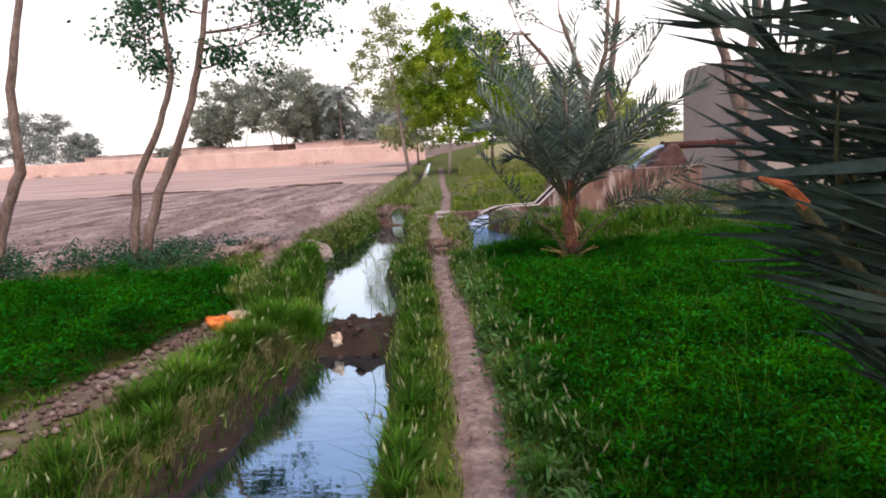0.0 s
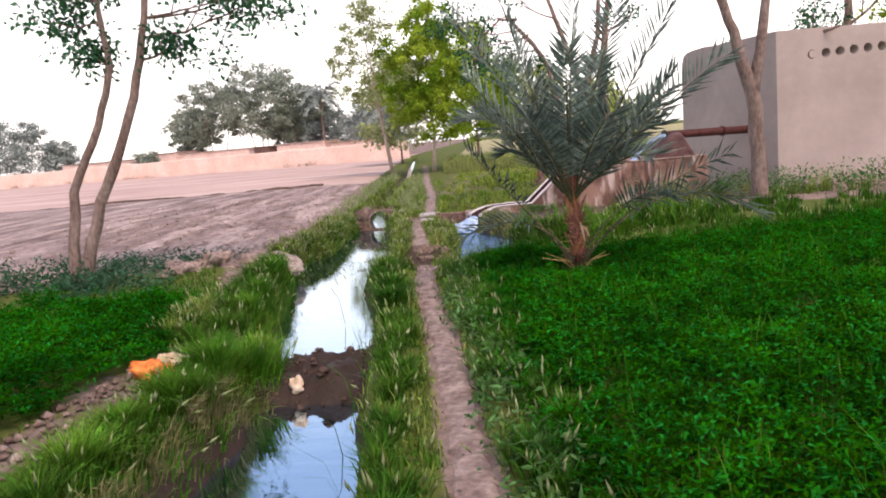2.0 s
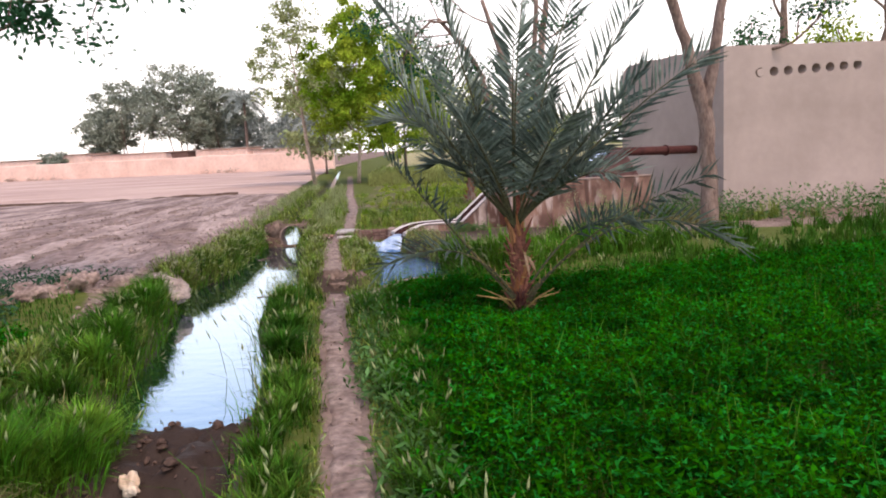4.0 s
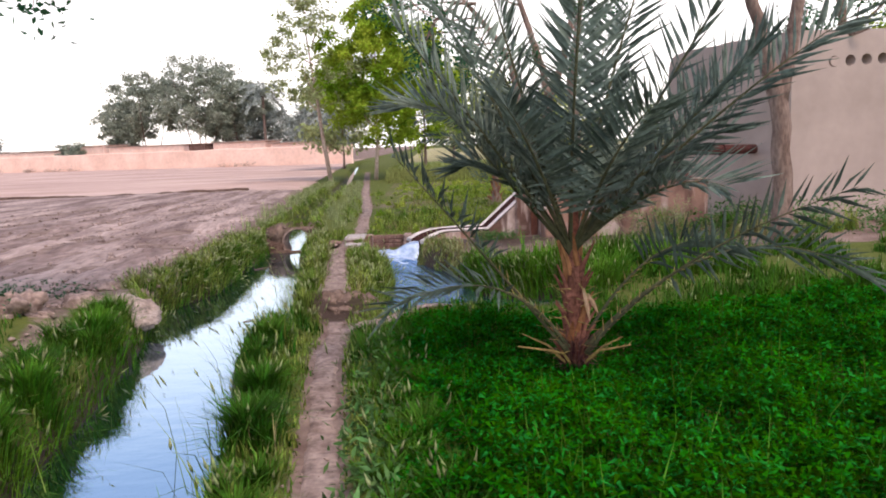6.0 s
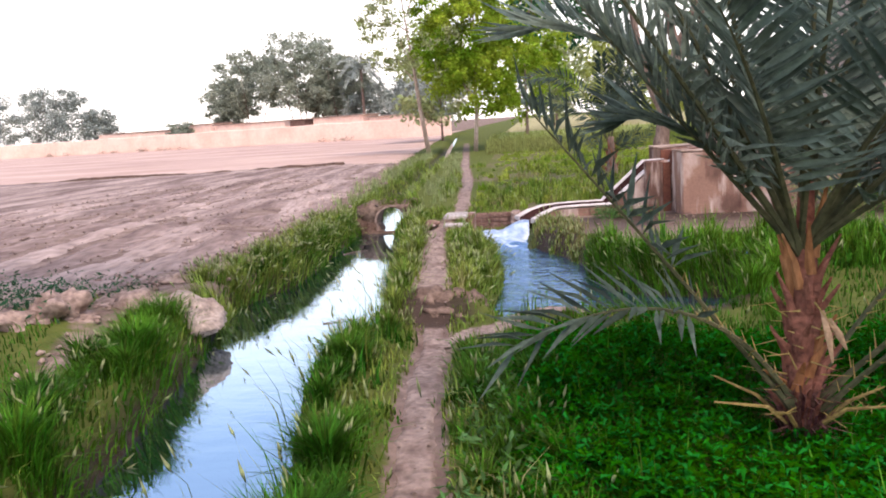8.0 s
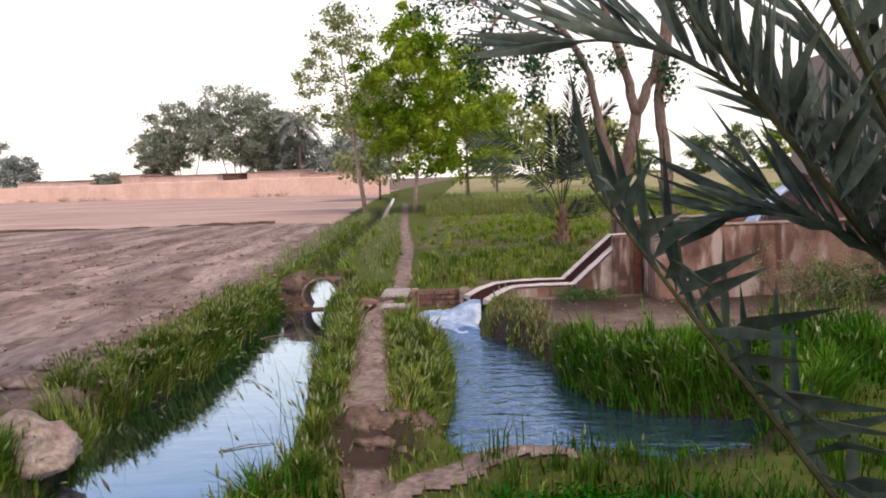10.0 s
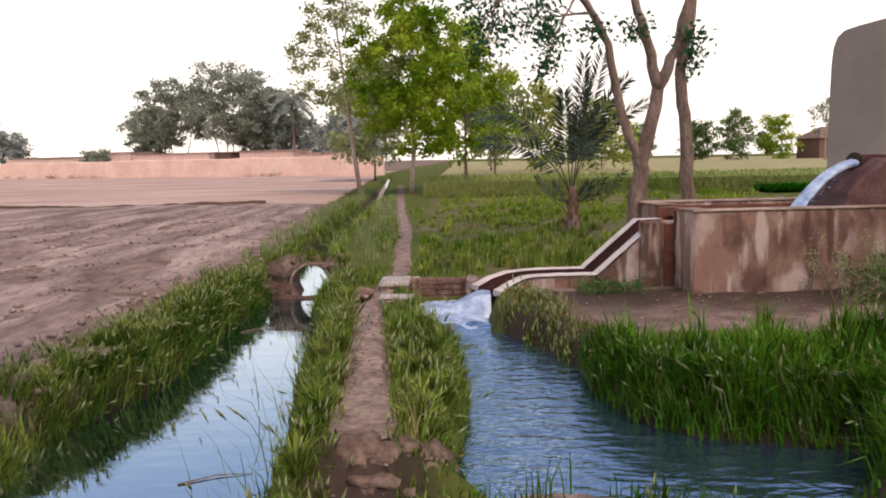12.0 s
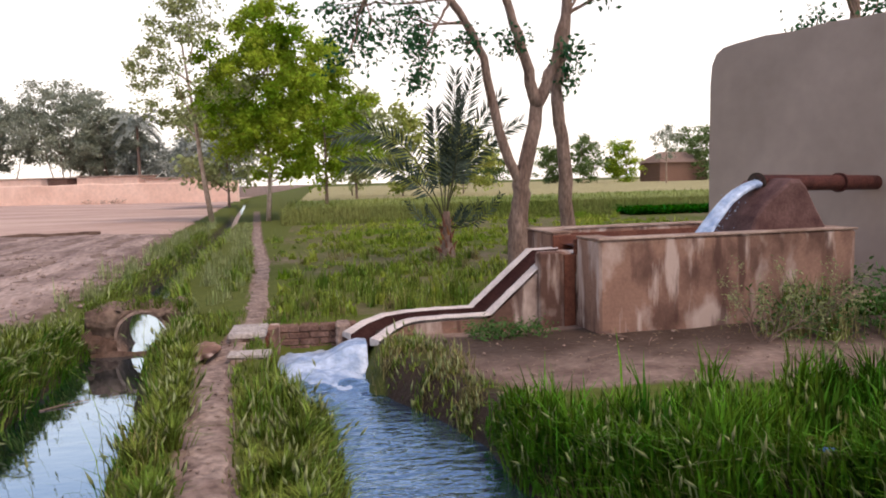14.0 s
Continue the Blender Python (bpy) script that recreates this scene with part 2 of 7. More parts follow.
# Far leaf colours greyed and lightened to paint in the distance haze.
M_LEAF_G = mat("hazed_grey_green_leaf", (0.23, 0.265, 0.205), (0.35, 0.38, 0.30), 0.3, 0.7, 0, 20, spread=0.25, translucent=0.4, spec=0.06)
M_LEAF_B = mat("hazed_far_leaf", (0.24, 0.28, 0.26), (0.34, 0.37, 0.33), 0.3, 0.7, 0, 20, spread=0.3, translucent=0.2, spec=0.06)
M_WHEAT = mat("standing_wheat", (0.15, 0.20, 0.045), (0.27, 0.29, 0.10), 0.15, 0.7, 0, 5, spread=0.35, translucent=0.3, spec=0.06)
M_WALLMUD = mat("mud_plaster", (0.72, 0.48, 0.39), (0.84, 0.60, 0.50), 0.35, 0.95, 0.12, 3, speck=0.08)
M_PLASTER = mat("cement_render", (0.355, 0.28, 0.245), (0.435, 0.345, 0.305), 0.7, 0.9, 0.05, 5, speck=0.04)
M_ROOFMUD = mat("mud_roof", (0.36, 0.27, 0.22), (0.42, 0.32, 0.27), 0.8, 0.95, 0.4, 14)
M_HOLE = mat("shadowed_hole", (0.05, 0.035, 0.03), (0.07, 0.05, 0.04), 3, 0.95, 0, 20)
M_TANK = streaked("stained_render", (0.32, 0.185, 0.14), (0.56, 0.44, 0.39), (0.09, 0.048, 0.04))
M_RIM = mat("worn_cement_rim", (0.20, 0.12, 0.09), (0.46, 0.34, 0.28), 2.5, 0.85, 0.4, 40, speck=0.15)
M_HUMP = mat("mauve_wet_cement", (0.085, 0.042, 0.04), (0.16, 0.088, 0.08), 4, 0.7, 0.4, 30, speck=0.15)
M_RUST = mat("rusty_wet_cement", (0.12, 0.042, 0.028), (0.19, 0.075, 0.05), 5, 0.6, 0.4, 40, speck=0.15)
M_LIP = mat("pale_cement_lip", (0.52, 0.45, 0.42), (0.68, 0.6, 0.57), 5, 0.85, 0.4, 40, speck=0.15)
M_CHUTE = mat("dark_wet_channel", (0.028, 0.011, 0.011), (0.05, 0.021, 0.019), 5, 0.8, 0.4, 40, speck=0.15)
M_PIPE = mat("red_oxide_pipe", (0.06, 0.022, 0.02), (0.10, 0.036, 0.03), 6, 0.55, 0.3, 40)
M_BRICK = mat("worn_brick", (0.13, 0.07, 0.055), (0.24, 0.145, 0.115), 9, 0.9, 0.8, 50, speck=0.4)
M_SLAB = mat("grey_slab", (0.34, 0.30, 0.28), (0.45, 0.39, 0.36), 5, 0.9, 0.5, 30)
M_BAG_O = mat("orange_sack", (0.75, 0.17, 0.04), (0.85, 0.28, 0.08), 7, 0.5, 0.5, 18)
M_BAG_W = mat("white_sack", (0.62, 0.48, 0.36), (0.72, 0.62, 0.52), 7, 0.5, 0.5, 18)
M_BAG_P = mat("faded_orange_sack", (0.66, 0.42, 0.26), (0.74, 0.60, 0.46), 7, 0.5, 0.5, 18)
M_TORN = mat("torn_orange_sheath", (0.30, 0.075, 0.03), (0.40, 0.13, 0.055), 9, 0.8, 0.4, 40)
M_BLUE = mat("blue_plastic", (0.03, 0.09, 0.25), (0.05, 0.13, 0.32), 6, 0.4, 0.2, 20)


# ---- mesh helpers ----
rng = np.random.default_rng(7)


class Mb:
    """Collects vertices and faces of one mesh."""

    def __init__(self):
        self.v, self.f = [], []

    def add(self, verts, faces):
        k = len(self.v)
        self.v.extend([tuple(map(float, p)) for p in verts])
        self.f.extend([tuple(int(i) + k for i in f) for f in faces])
        return self

    def tube(self, pts, radii, n=8, cap=True, squash=1.0, jitter=0.0):
        pts = [Vector(p) for p in pts]
        rings, ref = [], Vector((0.31, 0.95, 0.07))
        for i, p in enumerate(pts):
            d = (pts[min(i + 1, len(pts) - 1)] - pts[max(i - 1, 0)]).normalized()
            a = d.cross(ref).normalized()
            b = d.cross(a)
            ring = []
            for k in range(n):
                w = 2 * math.pi * k / n
                r = radii[i] * (1 + (rng.random() - 0.5) * jitter)
                ring.append(p + a * (math.cos(w) * r) + b * (math.sin(w) * r * squash))
            rings.append(ring)
        faces = [(i * n + k, i * n + (k + 1) % n, (i + 1) * n + (k + 1) % n, (i + 1) * n + k) for i in range(len(pts) - 1) for k in range(n)]
        verts = [p for r in rings for p in r]
        if cap:
            faces += [tuple(range(n))[::-1], tuple((len(pts) - 1) * n + k for k in range(n))]
        return self.add(verts, faces)

    def block(self, lo, hi, ch=0.01, m=None, jit=0.0):
        """A box with chamfered edges between two corners, moved by m."""
        lo, hi = Vector(lo), Vector(hi)
        c, h = (lo + hi) / 2, (hi - lo) / 2
        ch = min(ch, *(0.45 * q for q in h))
        verts, idx = [], {}
        for sx in (-1, 1):
            for sy in (-1, 1):
                for sz in (-1, 1):
                    off = Vector(((rng.random() - 0.5), (rng.random() - 0.5), (rng.random() - 0.5))) * jit
                    for ax in range(3):
                        p = [sx * h[0], sy * h[1], sz * h[2]]
                        for o in range(3):
                            if o != ax:
                                p[o] -= (sx, sy, sz)[o] * ch
                        idx[sx, sy, sz, ax] = len(verts)
                        q = c + Vector(p) + off
                        verts.append(m @ q if m else q)
        fs = []
        for ax in range(3):
            o1, o2 = (ax + 1) % 3, (ax + 2) % 3
            for s in (-1, 1):
                loop = []
                for a, b in ((-1, -1), (1, -1), (1, 1), (-1, 1)):
                    k = [0, 0, 0]
                    k[ax], k[o1], k[o2] = s, a, b
                    loop.append(idx[(*k, ax)])
                fs.append(tuple(loop if s > 0 else loop[::-1]))
            for a in (-1, 1):
                for b in (-1, 1):
                    k0, k1 = [0, 0, 0], [0, 0, 0]
                    k0[ax], k1[ax] = -1, 1
                    k0[o1] = k1[o1] = a
                    k0[o2] = k1[o2] = b
                    q = (idx[(*k0, o1)], idx[(*k1, o1)], idx[(*k1, o2)], idx[(*k0, o2)])
                    fs.append(q if a * b > 0 else q[::-1])
        for sx in (-1, 1):
            for sy in (-1, 1):
                for sz in (-1, 1):
                    t = tuple(idx[sx, sy, sz, ax] for ax in range(3))
                    fs.append(t if sx * sy * sz > 0 else t[::-1])
        return self.add(verts, fs)

    def mesh(self, name):
        me = bpy.data.meshes.new(name)
        me.from_pydata(self.v, [], self.f)
        me.update()
        return me


def tri_mesh(name, V, T):
    me = bpy.data.meshes.new(name)
    V, T = np.ascontiguousarray(V, np.float32), np.ascontiguousarray(T, np.int32)
    me.vertices.add(len(V))
    me.vertices.foreach_set("co", V.ravel())
    me.loops.add(T.size)
    me.loops.foreach_set("vertex_index", T.ravel())
    me.polygons.add(len(T))
    me.polygons.foreach_set("loop_start", np.arange(0, T.size, T.shape[1], dtype=np.int32))
    me.update(calc_edges=True)
    return me


def part(name, mesh, material, parent=None, label="", smooth=False):
    """Links a mesh (an Mb, or a finished mesh) as one object, under a thing or a part if given."""
    me = mesh.mesh(name) if isinstance(mesh, Mb) else mesh
    me.materials.append(material)
    if smooth:
        me.polygons.foreach_set("use_smooth", np.ones(len(me.polygons), bool))
    ob = new(name, me)
    if parent:
        ob.parent = parent
    if label:
        ob["label"] = label
    return ob


def blades(P, h, w, bend, az=None, seg=0.55):
    """Blades of grass: bent ribbons of three triangles. P (n,3), heights, widths, bend as a share of the height."""
    n = len(P)
    az = rng.random(n) * 2 * np.pi if az is None else az
    d = np.stack([np.cos(az), np.sin(az), 0 * az], 1)
    tw = az + np.pi / 2 + (rng.random(n) - 0.5) * 1.5
    s = np.stack([np.cos(tw), np.sin(tw), 0 * tw], 1) * (w / 2)[:, None]
    up = np.array([0, 0, 1.0])
    mid = P + up * (h * seg)[:, None] + d * (h * bend * 0.28)[:, None]
    tip = P + up * (h * np.sqrt(np.clip(1 - 0.75 * bend**2, 0.1, 1)))[:, None] + d * (h * bend)[:, None]
    V = np.stack([P - s, P + s, mid - s * 0.8, mid + s * 0.8, tip], 1).reshape(-1, 3)
    k = np.arange(n)[:, None] * 5
    T = np.concatenate([k + [0, 1, 3], k + [0, 3, 2], k + [2, 3, 4]], 1).reshape(-1, 3)
    return V, T, tip


def leaves(P, size, aspect=0.5, droop=0.3, N=None):
    """Leaves: folded diamonds of two triangles, freely turned."""
    n = len(P)
    az, el = rng.random(n) * 2 * np.pi, (rng.random(n) - 0.5 - droop) * 1.8
    d = np.stack([np.cos(az) * np.cos(el), np.sin(az) * np.cos(el), np.sin(el)], 1)
    r = rng.normal(size=(n, 3))
    s = np.cross(d, r)
    s /= np.linalg.norm(s, axis=1)[:, None] + 1e-9
    nn = np.cross(d, s)
    L = (size * (0.7 + 0.6 * rng.random(n)))[:, None] if np.ndim(size) else (size * (0.7 + 0.6 * rng.random(n)))[:, None]
    mid = P + d * L * 0.45
    V = np.stack([P, mid + s * L * aspect / 2 + nn * L * 0.08, mid - s * L * aspect / 2 + nn * L * 0.08, P + d * L], 1).reshape(-1, 3)
    k = np.arange(n)[:, None] * 4
    T = np.concatenate([k + [0, 1, 3], k + [0, 3, 2]], 1).reshape(-1, 3)
    return V, T


def joined(*sets):
    Vs, Ts, k = [], [], 0
    for V, T in sets:
        Vs.append(V)
        Ts.append(T + k)
        k += len(V)
    return np.concatenate(Vs), np.concatenate(Ts)


def vnoise(x, y, seed=0, octaves=3):
    """Smooth noise on a lattice, about -1 to 1, for arrays."""
    out, amp = 0.0, 1.0
    for o in range(octaves):
        f = 2.0**o
        X, Y = x * f + 17.3 * seed + 5.1 * o, y * f - 9.7 * seed + 3.3 * o
        i, j = np.floor(X), np.floor(Y)
        u, v = X - i, Y - j
        u, v = u * u * (3 - 2 * u), v * v * (3 - 2 * v)

        def hsh(a, b):
            q = np.sin(a * 127.1 + b * 311.7 + seed * 74.7) * 43758.5453
            return (q - np.floor(q)) * 2 - 1

        out = out + amp * ((hsh(i, j) * (1 - u) + hsh(i + 1, j) * u) * (1 - v) + (hsh(i, j + 1) * (1 - u) + hsh(i + 1, j + 1) * u) * v)
        amp *= 0.5
    return out / 1.6


def smooth01(a, b, x):
    t = np.clip((x - a) / (b - a), 0, 1)
    return t * t * (3 - 2 * t)


# ---- the lie of the land ----
WATER_Z, POND_Z = -0.32, -0.30
CY = [-6, 4.5, 6.5, 9.0, 10.5, 12, 13.5, 14.9, 16.2, 17.5, 19.5, 21, 22.5, 24.7, 28, 31, 45, 70, 96]
CL = [-1.5, -1.5, -1.38, -1.86, -2.08, -2.32, -2.62, -2.9, -2.5, -2.55, -2.64, -2.62, -2.86, -3.05, -3.2, -3.3, -4.0, -6.0, -8]
CR = [0.2, -0.03, -0.28, -0.56, -0.74, -1.12, -0.96, -1.1, -1.3, -1.42, -1.78, -1.75, -2.1, -2.45, -2.6, -2.75, -3.5, -5.5, -7.6]
PY = [-6, 0, 3.5, 6.0, 8.3, 9.8, 11, 12.7, 14.2, 16.6, 18.2, 20.7, 26.7, 35, 46, 70, 96]
PX = [0.8, 0.76, 0.69, 0.47, 0.2, 0.0, -0.15, -0.28, -0.47, -0.72, -0.93, -0.74, -1.08, -1.85, -2.7, -4.6, -6.8]
POND = np.array([(0.02, 13.95), (0.08, 14.6), (0.13, 15.4), (0.1, 16.4), (-0.2, 17.4), (-0.3, 18.3), (-0.46, 19.2), (-0.44, 19.95), (0.5, 19.95), (0.52, 18.2), (1.0, 17.2), (1.24, 16.5),
                 (1.26, 15.8), (1.46, 15.2), (1.75, 14.9), (2.2, 14.76), (2.65, 14.66), (2.85, 14.45), (2.75, 14.2), (2.4, 13.9), (2.05, 13.45), (1.5, 13.2), (0.8, 13.42), (0.3, 13.72)])
FIELD_Y = [-6, 9.5, 12.5, 14.3, 15.5, 18, 25, 40, 55, 100]
FIELD_X = [-9, -9.0, -7.0, -4.2, -3.7, -3.4, -3.5, -4.9, -6.0, -9]


def canal_d(x, y):
    wob = 0.07 * vnoise(y * 1.3, 0 * y, 3)
    return np.maximum(np.interp(y, CY, CL) - x + wob, x - np.interp(y, CY, CR) + wob)


def pond_d(x, y):
    """Distance to the pond's shore, negative in the water."""
    best, inside = np.full(np.shape(x), 1e9), np.zeros(np.shape(x), bool)
    for (ax, ay), (bx, by) in zip(POND, np.roll(POND, -1, 0)):
        t = np.clip(((x - ax) * (bx - ax) + (y - ay) * (by - ay)) / ((bx - ax) ** 2 + (by - ay) ** 2), 0, 1)
        best = np.minimum(best, np.hypot(x - ax - t * (bx - ax), y - ay - t * (by - ay)))
        cross = ((ay > y) != (by > y)) & (x < (bx - ax) * (y - ay) / (by - ay + 1e-12) + ax)
        inside ^= cross
    return np.where(inside, -best, best)


def path_d(x, y):
    return np.abs(x - np.interp(y, PY, PX) - 0.03 * vnoise(y * 2.2, 0 * y, 5))


def field_d(x, y):
    """How far inside the tilled field a place lies."""
    return np.interp(y, FIELD_Y, FIELD_X) + 0.15 * vnoise(y * 0.8, 0 * y, 6) - x


def clover_right(x, y):
    """Inside the clover on the camera's right: positive within."""
    left = np.interp(y, [-6, 3.8, 6, 9, 11, 12.5, 13.6], [1.25, 1.15, 0.85, 0.45, 0.35, 0.3, 1.0])
    far = np.interp(x, [0, 1, 2.3, 3.2, 4.4, 6.2, 10, 20], [12.7, 12.4, 12.0, 12.2, 12.6, 13.0, 13.6, 15])
    return np.minimum(x - left, far - y)


def clover_left(x, y):
    right = np.interp(y, [-6, 5, 5.7, 6.8, 7.8, 9, 10.5, 11.2], [-3.6, -3.2, -2.85, -2.6, -2.3, -2.4, -3.0, -3.6])
    return np.minimum(right - x, np.minimum(10.9 - y + 0.1 * x, x + 16))


def height(x, y):
    x, y = np.asarray(x, float), np.asarray(y, float)
    z = 0.03 * vnoise(x * 0.5, y * 0.5, 1) + 0.018 * vnoise(x * 2.2, y * 2.2, 2)
    near = smooth01(70, 30, y)
    z = z + 0.08 * smooth01(0.0, 1.5, field_d(x, y)) * near
    z = z + 0.05 * smooth01(2.0, 2.8, x) * smooth01(13.5, 16, y) * near
    # verge between the canal and the path stands a little proud; the path is worn in
    pd = path_d(x, y)
    z = z - 0.035 * smooth01(0.24, 0.1, pd) * smooth01(60, 40, y)
    dip = smooth01(11.2, 12.8, y) * (1 - smooth01(13.6, 13.85, y))
    z = z - 0.15 * dip * smooth01(1.0, 0.35, np.abs(x - np.interp(y, PY, PX) - 0.15))
    # the raised stretch of the path between canal and pool, with an eroded blunt end
    z = z + 0.07 * smooth01(13.78, 14.0, y + 0.08 * vnoise(x * 5, y * 2, 15)) * smooth01(18.5, 16.0, y) * smooth01(0.42, 0.2, np.abs(x - np.interp(y, PY, PX)))
    # left bank: bare track and a mound beside the canal
    z = z + 0.14 * np.exp(-(((x + 3.0) / 0.45) ** 2 + ((y - 14.2) / 0.5) ** 2)) + 0.12 * np.exp(-(((x + 3.9) / 0.6) ** 2 + ((y - 13.0) / 0.8) ** 2))
    cd = canal_d(x, y)
    z = np.minimum(z, -0.62 + (z + 0.62) * smooth01(-0.22 - 0.14 * smooth01(7.2, 6.6, y) * (x < -0.8), 0.12, cd))
    # mud dam across the canal
    dam = smooth01(7.0, 7.55, y + 0.12 * vnoise(x * 3, y * 3, 8)) * smooth01(8.75, 8.2, y)
    z = np.where(cd < 0.3, np.maximum(z, -0.62 + dam * (0.47 + 0.11 * vnoise(x * 4.5, y * 4.5, 4) + 0.06 * vnoise(x * 11, y * 11, 16))), z)
    z = np.minimum(z, -0.6 + (z + 0.6) * smooth01(-0.25, 0.16, pond_d(x, y)))
    return z


def grid_axis(stops):
    out = []
    for (a, s), (b, _) in zip(stops[:-1], stops[1:]):
        n = max(1, int(round((b - a) / s)))
        out.extend(a + (b - a) * np.arange(n) / n)
    return np.array(out + [stops[-1][0]])


GX = grid_axis([(-900, 200), (-300, 40), (-100, 8), (-40, 2), (-16, 0.5), (-9, 0.12), (-4.5, 0.055), (3, 0.055), (3.1, 0.12), (9, 0.5), (20, 2), (60, 8), (140, 40), (300, 200), (900, 0)])
GY = grid_axis([(-400, 100), (-100, 20), (-20, 2), (-4, 0.3), (2, 0.07), (21.5, 0.07), (21.6, 0.15), (30, 0.5), (35.5, 0.12), (40.5, 0.12), (40.6, 0.6), (50, 2), (110, 10), (220, 60), (460, 220), (1800, 0)])
XX, YY = np.meshgrid(GX, GY)
ZZ = height(XX, YY)
nx, ny = len(GX), len(GY)
gv = np.stack([XX, YY, ZZ], -1).reshape(-1, 3)
qi = (np.arange(ny - 1)[:, None] * nx + np.arange(nx - 1)).ravel()
GQ = np.stack([qi, qi + 1, qi + nx + 1, qi + nx], 1)
ground = part("ground", tri_mesh("ground", gv, GQ), M_GROUND, smooth=True)
tagged(ground, "bare earth and low green growth round the canal", "ground", kind="structure")


def cover_layer():
    """Where the ground is green, and where it is wet; beside the pool the wet layer also paints shade."""
    x, y = XX.ravel(), YY.ravel()
    cd, pd, pp = canal_d(x, y), pond_d(x, y), path_d(x, y)
    bare = smooth01(0.22, 0.12, pp) * (y < 60)
    track = np.clip(0.7 + 0.9 * vnoise(x * 1.2, y * 1.2, 44), 0, 1) * smooth01(np.where(y < 7.5, 0.62, 0.33), 0.1, np.abs(x + np.where(y < 7.5, 0.12, 0.0) - np.interp(y, [2, 5, 7.5, 9, 11, 12.5, 14, 15.5], [-3.0, -2.6, -2.25, -2.3, -2.6, -3.2, -3.7, -4.2]))) * (y < 15.5) * (x < -1.5)
    track = np.maximum(track, smooth01(1.0, 0.6, np.hypot((x + 3.3) / 0.72, (y - 15.1) / 1.75) + 0.25 * vnoise(x * 3, y * 3, 46)))
    yard = smooth01(0, 0.4, np.minimum(np.minimum(x - np.interp(y, [15.9, 16.6, 17.5, 18.2], [1.7, 1.5, 1.0, 0.9]), y - np.interp(x, [1, 2, 4, 4.7, 7, 12], [16.7, 16.6, 16.2, 16.2, 16.3, 16.5])), 21.0 - y))
    fld = smooth01(-0.1, 0.25, field_d(x, y))
    far = smooth01(60, 100, y)
    green = np.clip(1 - np.maximum.reduce([bare, track, yard, fld * (y > 11), far * (x < -9) * (x > -200)]), 0, 1)
    green = np.where((y > 20.5) & (y < 41) & (x > -1), 0.72 + 0.35 * vnoise(x * 0.6, y * 0.4, 9), green)
    # The pool's right bank is darkened beyond its wet edge, as shade under grass.
    wet = np.maximum(smooth01(0.06, -0.02, cd), smooth01(0.42, 0.2, pd) * (x > 0.6)) * (y < 60)
    spur = smooth01(0.3, 0.1, np.abs(y - np.interp(x, [-0.4, 0.0, 0.5, 1.0], [12.7, 13.12, 13.42, 13.22]))) * (x > -0.4) * (x < 1.0)
    green = green * (1 - spur)
    wet = np.maximum(wet, (cd < 0.15) * smooth01(6.6, 7.2, y) * smooth01(9.2, 8.6, y))
    wet = np.maximum(wet, 0.85 * smooth01(1.5, 0.2, np.hypot(np.clip(np.abs(x - 3.6) - 1.9, 0, 9), np.clip(18.5 - y, 0, 9)) + 0.35 * vnoise(x * 1.5, y * 1.5, 45)) * (y < 18.8) * (y > 16))
    wet = np.maximum(wet, 0.9 * smooth01(13.4, 13.55, y) * smooth01(14.1, 13.98, y) * smooth01(0.5, 0.3, np.abs(x - np.interp(y, PY, PX))))
    lay = ground.data.color_attributes.new("cover", "FLOAT_COLOR", "POINT")
    lay.data.foreach_set("color", np.stack([bare, green, wet, 0 * x + 1], 1).astype(np.float32).ravel())


cover_layer()


def overlay(name, inside, lift, material, label, category, relief=None):
    """A skin of its own over the part of the ground where inside is true."""
    c = gv[GQ].mean(1)
    q = GQ[inside(c[:, 0], c[:, 1])]
    used, back = np.unique(q, return_inverse=True)
    v = gv[used].copy()
    v[:, 2] += lift if relief is None else relief(v[:, 0], v[:, 1])
    ob = part(name, tri_mesh(name, v, back.reshape(-1, 4)), material, smooth=True)
    return tagged(ob, label, category, kind="structure")


def strip(name, cy, cx, half, lift, material, label, category, step=0.06, cols=9):
    ys = np.arange(cy[0], cy[1], step)
    c = np.interp(ys, PY, PX) if cx is None else np.interp(ys, *cx)
    u = np.linspace(-1, 1, cols)
    hw = half * (1 + 0.5 * np.exp(-(((ys - 14.2) / 0.5) ** 2))) * (1 + 0.3 * vnoise(ys * 1.7, 0 * ys, 11) + 0.15 * vnoise(ys * 6, 0 * ys, 12))
    X = c[:, None] + u * hw[:, None] + 0.03 * vnoise(ys[:, None] * 9, u[None] * 3, 13) * np.abs(u)
    Y = np.repeat(ys[:, None], cols, 1)
    Z = height(X, Y) + lift * (1 - u**6) - 0.02 * u**6 + 0.016 * vnoise(X * 7, Y * 7, 14)
    i = (np.arange(len(ys) - 1)[:, None] * cols + np.arange(cols - 1)).ravel()
    ob = part(name, tri_mesh(name, np.stack([X, Y, Z], -1).reshape(-1, 3), np.stack([i, i + 1, i + cols + 1, i + cols], 1)), material, smooth=True)
    return tagged(ob, label, category, kind="structure")


strip("footpath", (-3, 13.46), None, 0.122, 0.018, M_PATH, "narrow trodden earth footpath beside the canal", "path")
strip("footpath", (13.99, 42), None, 0.145, 0.018, M_PATH, "raised trodden footpath between canal and pool", "path")
overlay("footpath", lambda x, y: (np.abs(y - np.interp(x, [-0.35, 0.0, 0.5, 1.0], [12.75, 13.1, 13.34, 13.22]) - 0.05 * vnoise(x * 4, y * 4, 17)) < 0.15) & (x > -0.3) & (x < 0.95), 0.02, M_PATH, "bare spur of the footpath towards the pool", "path")


